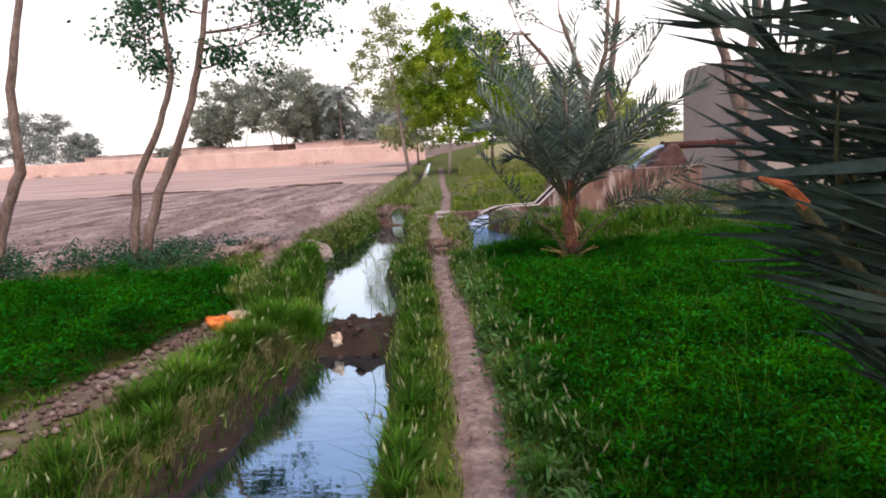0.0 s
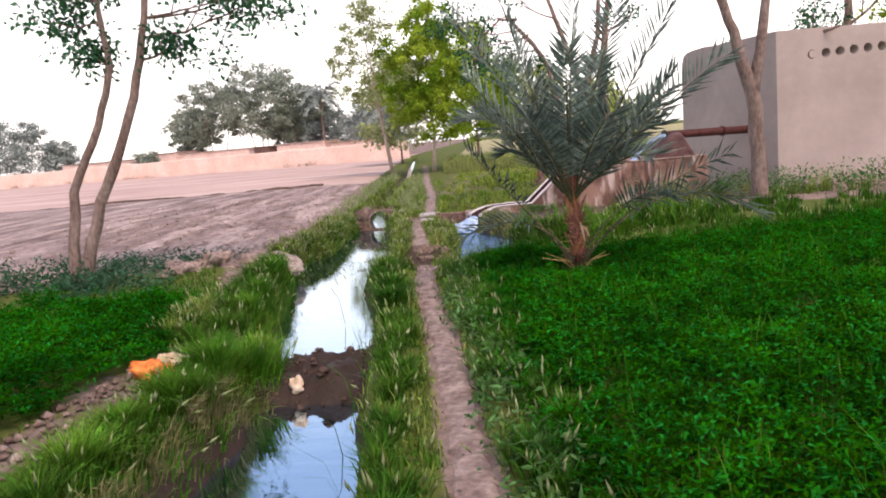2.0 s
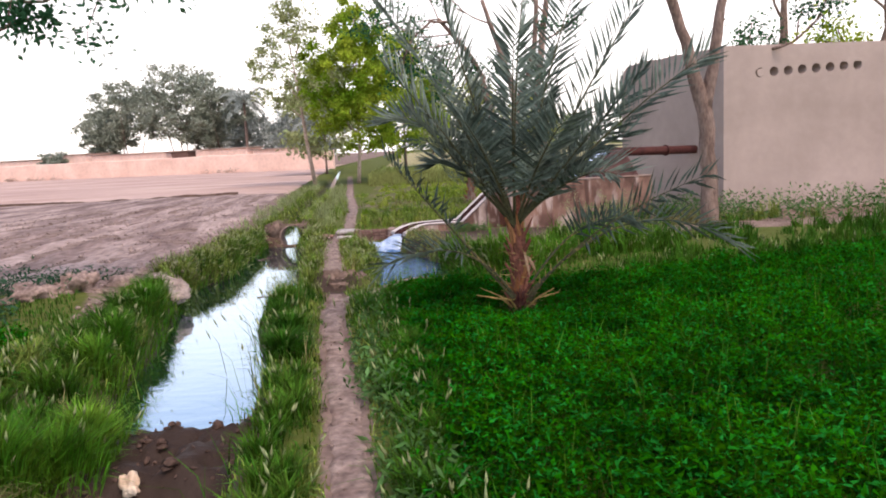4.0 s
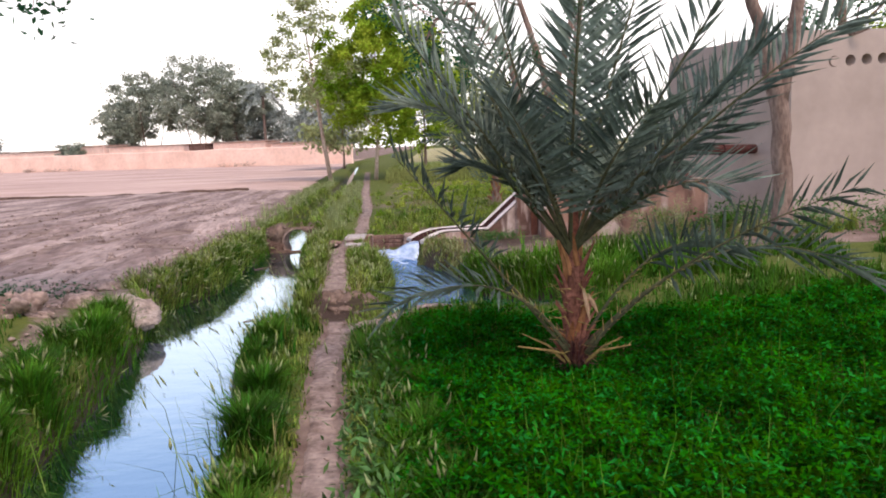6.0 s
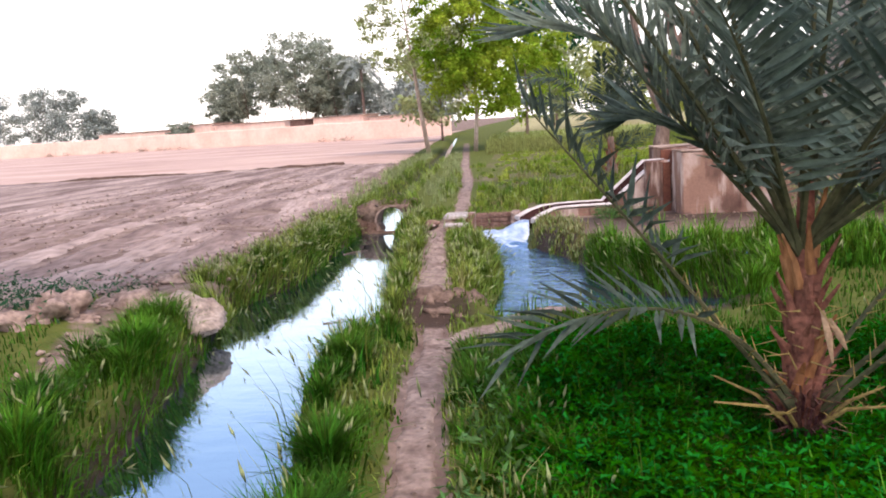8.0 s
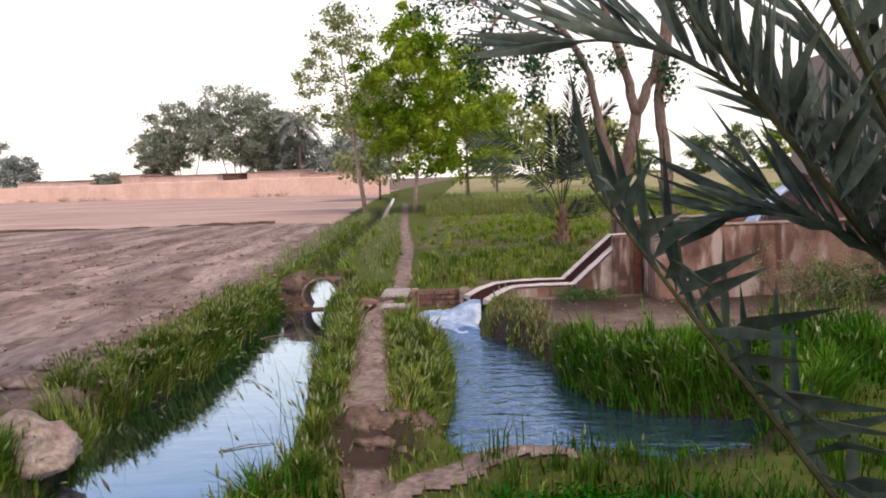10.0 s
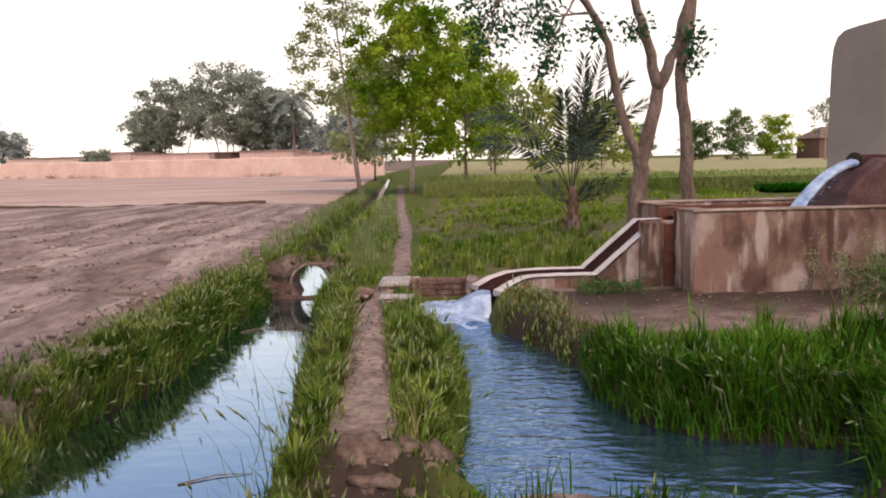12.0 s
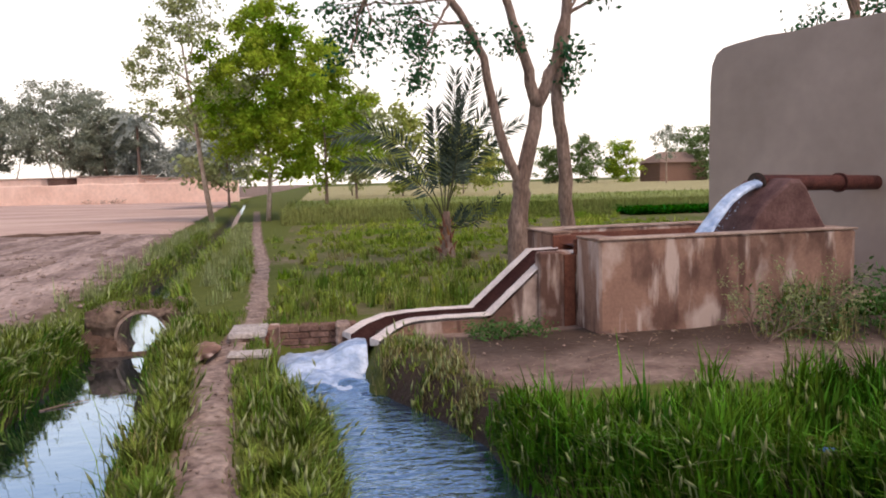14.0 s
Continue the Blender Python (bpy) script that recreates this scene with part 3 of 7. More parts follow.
def furrows(x, y):
    rows = np.sin((x + 0.09 * y + 0.3 * vnoise(x * 0.3, y * 0.2, 21)) * 2 * np.pi / 0.75)
    near = smooth01(-16, -6, x) * smooth01(60, 20, y) * smooth01(0, 1.2, field_d(x, y))
    lift = smooth01(0.05, 0.6, field_d(x, y))
    return -0.02 + 0.035 * lift + 0.08 * rows * near * np.clip(0.5 + vnoise(x * 0.5, y * 0.25, 24), 0, 1.4) + 0.045 * vnoise(x * 1.4, y * 1.1, 23) * near + 0.03 * vnoise(x * 3.5, y * 2.6, 28) * near


overlay("fallow_field", lambda x, y: (field_d(x, y) > 0.1) & (y > 38.1) & (y < 125) & (x > -120), 0.012, M_FALLOW, "smooth pale fallow field before the boundary wall", "field")
overlay("tilled_field", lambda x, y: (field_d(x, y) > 0.1) & (y > 10.5) & (y <= 38.1) & (x > -110), 0.012, M_FIELD, "dry tilled field of pale brown earth", "field", furrows)


def sheet(name, pts, z, material, label):
    mb = Mb().add([(x, y, z) for x, y in pts], [tuple(range(len(pts)))])
    return tagged(part(name, mb, material), label, "water", kind="structure")


cl = [(float(np.interp(y, CY, CL)) - 0.35, y) for y in np.arange(-6, 96, 1.0)]
cr = [(float(np.interp(y, CY, CR)) + 0.35, y) for y in np.arange(-6, 96, 1.0)]
canal_v = [(x, y, WATER_Z) for pair in zip(cl, cr) for x, y in pair]
canal_f = [(2 * i, 2 * i + 1, 2 * i + 3, 2 * i + 2) for i in range(len(cl) - 1)]
tagged(part("canal_water", Mb().add(canal_v, canal_f), M_WATER), "still irrigation canal water mirroring the sky", "water", kind="structure")
px0, px1, py0, py1 = -0.75, 4.0, 13.2, 20.2
us, vs = np.meshgrid(np.arange(px0, px1, 0.05), np.arange(py0, py1, 0.05))
churn = np.exp(-(((us - 0.2) / 0.6) ** 2 + ((vs - 18.4) / 0.9) ** 2))
pz = POND_Z + 0.006 * vnoise(us * 2.5, vs * 4.5, 31) + churn * 0.05 * vnoise(us * 5, vs * 6, 32)
k = (np.arange(us.shape[0] - 1)[:, None] * us.shape[1] + np.arange(us.shape[1] - 1)).ravel()
pq = np.stack([k, k + 1, k + us.shape[1] + 1, k + us.shape[1]], 1)
pc = np.stack([us, vs], -1).reshape(-1, 2)[pq].mean(1)
pq = pq[(pond_d(pc[:, 0], pc[:, 1]) < 0.3) & (canal_d(pc[:, 0], pc[:, 1]) > 0.35)]
tagged(part("pond_water", tri_mesh("pond_water", np.stack([us, vs, pz], -1).reshape(-1, 3), pq), M_POND, smooth=True), "rippled blue water of the outlet pool", "water", kind="structure")


# ---- tank, chute and pipe ----
TANK = pose(2.79, 18.41, 0.0, 0, 0, 4.6)      # front left corner; x along the front, y away


def water_tank():
    thing = tagged(new("water_tank"), "low masonry water tank with streaked rust-brown render", "water tank")
    thing.matrix_world = TANK
    L, D, T, H = 3.03, 2.06, 0.23, 0.98
    for nm, lo, hi in (("front_wall", (0, 0, -0.1), (L, T, H)), ("back_wall", (0, D - T, -0.1), (L, D, H)), ("end_wall", (L - T, T, -0.1), (L, D - T, H))):
        part(nm, Mb().block(lo, hi, 0.025), M_TANK, thing)
    # the near end, open where the water leaves
    left = Mb().block((0, T, -0.1), (T, 0.55, H), 0.02).block((0, 1.2, -0.1), (T, D - T, H), 0.02).block((0, 0.55, -0.1), (T, 1.2, 0.80), 0.01)
    part("outlet_wall", left, M_TANK, thing)
    for oy in (0.56, 1.15):
        part("outlet_cheek", Mb().block((-0.02, oy, 0.6), (0.28, oy + 0.04, 0.96), 0.008), M_RUST, thing, "rust-red wet outlet cheek")
    part("lining", Mb().block((T, T, 0.3), (L - T, T + 0.02, 0.93), 0.004).block((T, D - T - 0.02, 0.3), (L - T, D - T, 0.93), 0.004).block((L - T - 0.02, T + 0.02, 0.3), (L - T, D - T - 0.02, 0.93), 0.004), M_RUST, thing, "rust-red wet inner face")
    part("rim", Mb().block((-0.012, -0.012, H), (L + 0.012, T + 0.01, H + 0.02), 0.008, jit=0.006).block((-0.012, D - T - 0.01, H), (L + 0.012, D + 0.012, H + 0.02), 0.008, jit=0.006)
         .block((-0.012, 1.2, H), (T + 0.01, D - T - 0.01, H + 0.02), 0.006).block((-0.012, T + 0.01, H), (T + 0.01, 0.55, H + 0.02), 0.006).block((L - T - 0.01, T + 0.01, H), (L + 0.012, D - T - 0.01, H + 0.02), 0.006), M_RIM, thing, "worn pale cement rim")
    part("floor_slab", Mb().block((T, T, -0.1), (L - T, D - T, 0.3), 0.01), M_RUST, thing)
    w = tagged(part("tank_water", Mb().add([(0.1, T - 0.01, 0.86), (L - T + 0.01, T - 0.01, 0.86), (L - T + 0.01, D - T + 0.01, 0.86), (0.1, D - T + 0.01, 0.86)], [(0, 1, 2, 3)]), M_POND), "water filling the tank to near its rim", "water", kind="structure")
    w.matrix_world = TANK
    return thing


water_tank()


def pipe_support():
    """A sloped masonry hump in the tank that carries the pipe's mouth."""
    prof = [(4.62, 0.80), (4.64, 1.0), (4.70, 1.15), (4.80, 1.28), (4.92, 1.38), (5.03, 1.46), (5.14, 1.54), (5.26, 1.55), (5.34, 1.46), (5.48, 1.2), (5.62, 0.98), (5.68, 0.80)]
    ys = [18.80, 18.83, 19.05, 19.55, 19.72, 19.76]
    mb, n = Mb(), len(prof)
    vs_ = []
    for k, y in enumerate(ys):
        sh = (0.93, 0.98, 1, 1, 0.98, 0.93)[k]
        vs_ += [(5.05 + (x - 5.05) * sh, y + 0.18 * (x - 5.0) * 0.4, 0.80 + (z - 0.80) * sh) for x, z in prof]
    fs = [(k * n + i, k * n + i + 1, (k + 1) * n + i + 1, (k + 1) * n + i) for k in range(len(ys) - 1) for i in range(n - 1)]
    fs += [tuple(range(n))[::-1], tuple((len(ys) - 1) * n + i for i in range(n))]
    mb.add(vs_, fs)
    return tagged(part("pipe_support", mb, M_HUMP), "sloped rust-stained masonry hump carrying the outlet pipe", "masonry support")


pipe_support()


def outlet_pipe():
    thing = tagged(new("outlet_pipe"), "red-oxide steel delivery pipe pouring into the tank", "pipe")
    a, b = Vector((4.98, 19.24, 1.50)), Vector((7.45, 20.30, 1.45))
    d = (b - a).normalized()
    ring, n = Mb(), 20
    s = d.cross(Vector((0, 0, 1))).normalized()
    u = s.cross(d)
    vs_ = [p + (s * math.cos(2 * math.pi * i / n) + u * math.sin(2 * math.pi * i / n)) * r for p, r in ((b, 0.095), (a, 0.095), (a, 0.083), (a + d * 0.7, 0.083)) for i in range(n)]
    ring.add(vs_, [(k * n + i, k * n + (i + 1) % n, (k + 1) * n + (i + 1) % n, (k + 1) * n + i) for k in range(3) for i in range(n)])
    part("pipe", ring, M_PIPE, thing, smooth=False)
    for t in (0.0, 0.62):
        c = a + d * (0.012 + t * (b - a).length)
        # The mouth flange borrows the hole colour to paint in the opening's shade.
        part("flange", Mb().tube([c - d * 0.012, c + d * 0.012], [0.125 if t else 0.118] * 2, 20), M_PIPE if t else M_HOLE, thing, "" if t else "rim of the pipe mouth, coloured dark for its shaded opening")
    return thing


outlet_pipe()


def jet():
    """The spout that arcs from the pipe into the tank."""
    mb, n, rows = Mb(), 20, 34
    vs_ = []
    for i in range(rows):
        t = i / (rows - 1)
        c = Vector((5.0 - 0.93 * t, 19.25 - 0.36 * t, 1.485 - 0.06 * t - 0.58 * t * t))
        for j in range(n):
            w = 2 * math.pi * j / n
            r = 0.078 * (1 + 0.45 * t + (0.1 + 0.2 * t) * float(vnoise(np.array(t * 5.0), np.array(j * 0.55), 41)) + 0.14 * float(vnoise(np.array(t * 9.0), np.array(j * 1.7), 42)))
            vs_.append(c + Vector((0.28, -0.9, 0)) * (math.cos(w) * r * 1.15) + Vector((0.35, 0.1, 0.9)) * (math.sin(w) * r * 0.75))
    mb.add(vs_, [(k * n + j, k * n + (j + 1) % n, (k + 1) * n + (j + 1) % n, (k + 1) * n + j) for k in range(rows - 1) for j in range(n)] + [tuple(range(n))])
    thing = tagged(part("water_jet", mb, M_FOAM, smooth=True), "white jet of water pouring from the pipe", "water")
    drops = Mb()
    for i in range(150):
        t = rng.random()
        c = Vector((5.0 - 0.75 * t, 19.24 - 0.3 * t, 1.50 - 0.62 * t * t)) + Vector(rng.normal(size=3)) * 0.05 * (0.4 + t)
        r = 0.003 + 0.006 * rng.random()
        drops.tube([c - Vector((0, 0, r)), c, c + Vector((0, 0, r))], [r * 0.3, r, r * 0.3], 5)
    tagged(part("spray", drops, M_FOAM, thing), kind="stuff")


jet()


def chute():
    """The open channel that leads the water down from the tank and round into the pool."""
    thing = tagged(new("water_chute"), "cement water chute with pale lips and a dark wet bed", "chute")
    # centre line: tank notch, foot of the slope, the level run, the bend and the mouth
    ctl = [(2.76, 19.36, 0.80), (2.45, 19.37, 0.79), (1.76, 19.40, 0.165), (1.35, 19.41, 0.16), (1.0, 19.40, 0.15), (0.80, 19.36, 0.13), (0.62, 19.28, 0.075), (0.44, 19.17, -0.01)]
    pts = []
    for i in range(len(ctl) - 1):
        a, b = Vector(ctl[i]), Vector(ctl[i + 1])
        n = max(2, int((b - a).length / 0.08))
        pts += [a.lerp(b, k / n) for k in range(n)]
    pts.append(Vector(ctl[-1]))
    half, lip = 0.175, 0.165
    bed, lips, sides = Mb(), {-1: Mb(), 1: Mb()}, {-1: Mb(), 1: Mb()}
    rows = []
    for i, p in enumerate(pts):
        d = pts[min(i + 1, len(pts) - 1)] - pts[max(i - 1, 0)]
        s = Vector((-d.y, d.x, 0)).normalized()
        if p.x > 1.2:
            s = Vector((0.17, -0.985, 0)).lerp(s, 0.0 if p.x > 1.7 else (1.7 - p.x) / 0.5).normalized()
        rows.append((p, s))
    m = len(rows)
    bed.add([p + s * (k * half) + Vector((0, 0, dz)) for p, s in rows for k, dz in ((-0.985, 0.014), (-0.93, -0.075), (0, -0.085), (0.93, -0.075), (0.985, 0.014))], [(i * 5 + k, i * 5 + k + 1, i * 5 + k + 6, i * 5 + k + 5) for i in range(m - 1) for k in range(4)])
    part("bed", bed, M_CHUTE, thing, "dark wet channel bed", smooth=True)
    for sgn in (-1, 1):
        ring = []
        for p, s in rows:
            j = 0.008 * (rng.random() - 0.5)
            ring += [p + s * sgn * (half + o) + Vector((0, 0, z + j)) for o, z in ((0, -0.06), (0, 0.012), (0.012, 0.024), (lip - 0.02, 0.024), (lip, 0.01), (lip, -0.03))]
        q = 6
        f = [(i * q + k, i * q + k + 1, (i + 1) * q + k + 1, (i + 1) * q + k) for i in range(m - 1) for k in range(q - 2)]
        f += [tuple(range(q)), tuple((m - 1) * q + k for k in range(q))[::-1]]
        part("lip", Mb().add(ring, f if sgn > 0 else [x[::-1] for x in f]), M_LIP, thing, "pale worn cement lip")
        side = []
        for p, s in rows:
            side += [p + s * sgn * (half + lip - 0.002) + Vector((0, 0, -0.02)), p + s * sgn * (half + lip + 0.01) + Vector((0, 0, min(0, p.z) * 0)) - Vector((0, 0, p.z + 0.45))]
        f = [(i * 2, i * 2 + 1, i * 2 + 3, i * 2 + 2) for i in range(m - 1)]
        part("flank", Mb().add(side, f if sgn > 0 else [x[::-1] for x in f]), M_TANK, thing)
    return thing


chute()


def chute_block():
    b = Mb().block((2.34, 18.99, -0.1), (2.70, 19.16, 0.83), 0.02, jit=0.008)
    tagged(part("buttress", b, M_TANK), "rendered masonry buttress beside the chute and tank", "buttress")
    tagged(part("rust_strip", Mb().block((2.61, 18.965, -0.1), (2.73, 18.995, 0.80), 0.006), M_RUST), "rust-red stained cement joint beside the tank", "joint")


chute_block()


def fall():
    """White water where the chute spills into the pool: a thick rounded tongue, and the churned surface below it."""
    us_, vs_ = np.meshgrid(np.linspace(-0.43, 0.50, 46), np.linspace(17.6, 19.92, 90))
    r = 1 - np.hypot((us_ + 0.02) / 0.75, (vs_ - 19.2) / 1.15)
    z = POND_Z - 0.045 + 0.17 * np.clip(r, -1, 1) * (0.8 + 0.35 * vnoise(us_ * 3, vs_ * 3, 52)) + 0.03 * vnoise(us_ * 6, vs_ * 6, 53) + 0.012 * vnoise(us_ * 15, vs_ * 15, 55)
    spill = -0.30 + 0.26 * smooth01(-0.25, 0.45, us_ + 0.03 * vnoise(us_ * 2, vs_ * 8, 56)) - 2.2 * np.clip(np.abs(vs_ - 19.17 + 0.15 * (us_ - 0.45)) - 0.14 - 0.1 * (0.45 - us_), 0, 1) ** 1.3 + 0.012 * vnoise(us_ * 5, vs_ * 14, 57)
    z = np.maximum(z, np.where(us_ > -0.3, spill, -1))
    i = (np.arange(89)[:, None] * 46 + np.arange(45)).ravel()
    ob = part("foam", tri_mesh("foam", np.stack([us_, vs_, z], -1).reshape(-1, 3), np.stack([i, i + 1, i + 47, i + 46], 1)), M_FOAM, smooth=True)
    tagged(ob, "white water spilling from the chute into churned foam", "water", kind="structure")


fall()


def bricks(thing, lo, hi, axis, skip=0.0):
    """A wall of single bricks under a thing; runs along axis 0 or 1."""
    length = hi[axis] - lo[axis]
    bl, bh = 0.23, 0.075
    rows_ = int((hi[2] - lo[2]) / bh)
    for r in range(rows_):
        off = -0.115 * (r % 2)
        while off < length - 0.03:
            a, b = max(0, off + 0.005), min(length, off + bl - 0.005)
            off += bl
            if b - a < 0.05 or (r == rows_ - 1 and rng.random() < skip):
                continue
            j = 0.012 * (rng.random() - 0.5)
            p0, p1 = list(lo), list(hi)
            p0[axis], p1[axis] = lo[axis] + a, lo[axis] + b
            p0[2], p1[2] = lo[2] + r * bh + 0.004, lo[2] + (r + 1) * bh - 0.004
            p0[1 - axis] += j
            p1[1 - axis] += j
            part("brick", Mb().block(p0, p1, 0.008, jit=0.006), M_BRICK, thing)


def pool_walls():
    back = tagged(part("pool_wall", Mb().block((-0.42, 19.96, -0.6), (0.42, 20.14, -0.01), 0.01), M_EARTH), "low worn brick wall at the head of the pool", "low wall")
    bricks(back, (-0.44, 19.93, -0.36), (0.44, 20.12, 0.02), 0, 0.3)
    side = tagged(part("pool_wall", Mb().block((0.20, 19.62, -0.6), (0.36, 19.92, 0.06), 0.02, jit=0.01), M_EARTH), "short brick return beside the chute mouth", "low wall")
    for nm, lo, hi in (("near", (-0.80, 18.40, -0.4), (-0.45, 18.54, 0.07)), ("far", (-0.90, 19.32, -0.4), (-0.55, 19.85, 0.07))):
        thing = tagged(part("sluice_block", Mb().block(lo, (hi[0], hi[1], hi[2] - 0.05), 0.015, jit=0.02), M_TANK), "grey cement sluice block beside the footpath", "sluice block")
        part("slab", Mb().block((lo[0] - 0.02, lo[1] - 0.02, hi[2] - 0.05), (hi[0] + 0.02, hi[1] + 0.02, hi[2]), 0.012, jit=0.02), M_SLAB, thing, "pale grey coping slab")
        part("face", Mb().block((hi[0] + 0.003, lo[1] + 0.01, -0.4), (hi[0] + 0.035, hi[1] - 0.01, hi[2] - 0.055), 0.008, jit=0.008), M_RUST, thing, "rust-red wet brick face towards the pool")
    tagged(part("sluice_post", Mb().block((-0.54, 19.62, -0.4), (-0.42, 19.95, 0.06), 0.012, jit=0.012), M_TANK), "short cement post closing the sluice", "post")


pool_walls()


def lump(name, c, r, material, label, category, squash=0.6, seed=1, sub=3, rough=0.22):
    bm = bmesh.new()
    bmesh.ops.create_icosphere(bm, subdivisions=sub, radius=1)
    for v in bm.verts:
        k = 1 + rough * noise.noise(v.co * 1.6 + Vector((seed * 3.1, 0, 0))) + 0.4 * rough * noise.noise(v.co * 4.5 + Vector((0, seed * 1.7, 0)))
        v.co = Vector((v.co.x * r[0], v.co.y * r[1], v.co.z * r[2] * (1 if v.co.z > 0 else squash))) * k
    me = bpy.data.meshes.new(name)
    bm.to_mesh(me)
    bm.free()
    ob = part(name, me, material, smooth=True)
    ob.location = c
    return tagged(ob, label, category)


def culvert():
    """Earth crossing over the canal, with a round pipe through it."""
    thing = tagged(new("culvert"), "earth crossing over the canal with a round pipe through it", "culvert")
    cx, cz, r, n = -2.05, -0.14, 0.28, 32
    ys = [20.60, 20.64, 20.78, 20.95, 21.08, 21.12]
    rings_in, rings_out = [], []
    for k, y in enumerate(ys):
        pull = 0.9 if k in (0, 5) else 1.0
        for j in range(n):
            w = 2 * math.pi * j / n
            rings_in.append((cx + r * 1.06 * math.cos(w), y, cz + r * 1.06 * math.sin(w)))
        for j in range(n):
            w = 2 * math.pi * j / n
            c, s = math.cos(w), math.sin(w)
            q = 1 / max(abs(c) / (0.66 if c < 0 else 0.46), abs(s) / (0.355 if s > 0 else 0.5))
            jit = 0.13 * float(vnoise(np.array(j * 0.8), np.array(k * 0.9), 61))
            rings_out.append((cx + q * c * pull, y + jit, cz + q * s * pull + (jit if s > 0 else 0)))
    m = len(ys)
    mb = Mb().add(rings_in + rings_out, [(k * n + j, k * n + (j + 1) % n, (k + 1) * n + (j + 1) % n, (k + 1) * n + j) for k in range(m - 1) for j in range(n)]
                  + [(m * n + k * n + j, m * n + (k + 1) * n + j, m * n + (k + 1) * n + (j + 1) % n, m * n + k * n + (j + 1) % n) for k in range(m - 1) for j in range(n)]
                  + [(j, m * n + j, m * n + (j + 1) % n, (j + 1) % n) for j in range(n)] + [((m - 1) * n + j, (m - 1) * n + (j + 1) % n, (2 * m - 1) * n + (j + 1) % n, (2 * m - 1) * n + j) for j in range(n)])
    part("earth_fill", mb, M_CLAY, thing, smooth=True)
    tb = Mb()
    vs_ = [(cx + q * math.cos(2 * math.pi * j / n), y, cz + q * math.sin(2 * math.pi * j / n)) for y, q in ((20.57, r), (20.57, r * 1.12), (21.16, r * 1.12), (21.16, r)) for j in range(n)]
    tb.add(vs_, [(k * n + j, k * n + (j + 1) % n, ((k + 1) % 4) * n + (j + 1) % n, ((k + 1) % 4) * n + j) for k in range(4) for j in range(n)])
    part("pipe_ring", tb, M_EARTH, thing, "earth-coloured clay pipe ring")
    part("mud_sill", Mb().tube([(-2.95, 20.5, -0.38), (-2.4, 20.46, -0.335), (-2.1, 20.44, -0.35), (-1.7, 20.5, -0.36)], [0.09, 0.085, 0.07, 0.09], 8, jitter=0.15), M_MUD, thing, "dark wet mud sill below the pipe", smooth=True)
    for wx, wz, wr in ((-2.66, -0.25, 0.17), (-2.45, -0.34, 0.12), (-2.85, -0.2, 0.2)):
        w = lump("bank_lump", (wx, 20.55, wz), (wr, 0.16, 0.2), M_MUD, "", "", seed=wx, rough=0.5)
        for key in ("category", "label"):
            if key in w:
                del w[key]
        w.parent = thing


culvert()


lump("clod", (-3.72, 13.15, 0.12), (0.30, 0.24, 0.2), M_EARTH, "pale broken clod of dry earth on the bank", "clod", seed=2, sub=4, rough=0.85)
lump("clod", (-4.15, 12.9, 0.1), (0.42, 0.3, 0.17), M_EARTH, "rounded brown heap of dug earth on the bank", "clod", seed=3, sub=4, rough=0.7)
lump("clod", (-3.35, 13.75, 0.08), (0.25, 0.2, 0.13), M_EARTH, "small brown clod of dug earth on the bank", "clod", seed=4, rough=0.4)
lump("earth_mound", (-2.80, 13.58, -0.1), (0.38, 0.36, 0.25), M_STONE, "dry earth mound overhanging the canal edge", "mound", seed=11, sub=4, rough=0.35)
lump("earth_mound", (-3.5, 13.95, -0.02), (0.45, 0.34, 0.15), M_EARTH, "low heap of pale dug earth beside the canal", "mound", seed=14, sub=4, rough=0.6)
for mx, my, mz, mr, sd in ((-3.12, 15.25, -0.02, (0.22, 0.26, 0.11), 31), (-3.3, 15.75, 0.0, (0.24, 0.3, 0.10), 32), (-3.0, 16.15, -0.02, (0.16, 0.2, 0.09), 33), (-3.65, 15.1, 0.02, (0.25, 0.2, 0.1), 34)):
    lump("earth_mound", (mx, my, mz), mr, M_EARTH, "dry crumbling heap of earth between field and canal", "mound", seed=sd, rough=0.45)
for mx, my, mz, mr, sd in ((-0.46, 13.95, -0.05, (0.17, 0.14, 0.13), 21), (-0.26, 13.97, -0.06, (0.19, 0.15, 0.13), 22), (-0.62, 14.03, -0.09, (0.14, 0.13, 0.12), 23), (-0.06, 13.92, -0.10, (0.16, 0.14, 0.13), 24), (-0.36, 13.80, -0.14, (0.18, 0.12, 0.08), 25), (-0.14, 13.76, -0.18, (0.15, 0.11, 0.07), 26)):
    lump("earth_clump", (mx, my, mz), mr, M_CLAY, "dark eroded clump at the end of the raised path", "clump", seed=sd, rough=0.45)
lump("stone", (-1.06, 18.75, 0.03), (0.13, 0.34, 0.055), M_TANK, "grey weathered cement lump beside the sluice", "stone", seed=41, rough=0.5)
lump("white_lump", (-1.03, 7.48, -0.18), (0.06, 0.035, 0.085), M_BAG_P, "whitish scrap of plastic on the mud dam", "litter", seed=7, sub=4, rough=0.45)


def sack():
    thing = tagged(new("plastic_sack"), "crumpled orange and white plastic sack on the bank", "sack")
    a = lump("body", (-2.22, 7.32, 0.09), (0.18, 0.11, 0.11), M_BAG_O, "", "", seed=8, sub=4, rough=0.6)
    b = lump("flap", (-2.06, 7.38, 0.14), (0.11, 0.06, 0.09), M_BAG_P, "pale crumpled flap", "", seed=9, sub=4, rough=0.7)
    for o in (a, b):
        for key in ("category", "label"):
            if key in o and not (o == b and key == "label"):
                del o[key]
        o.parent = thing


sack()


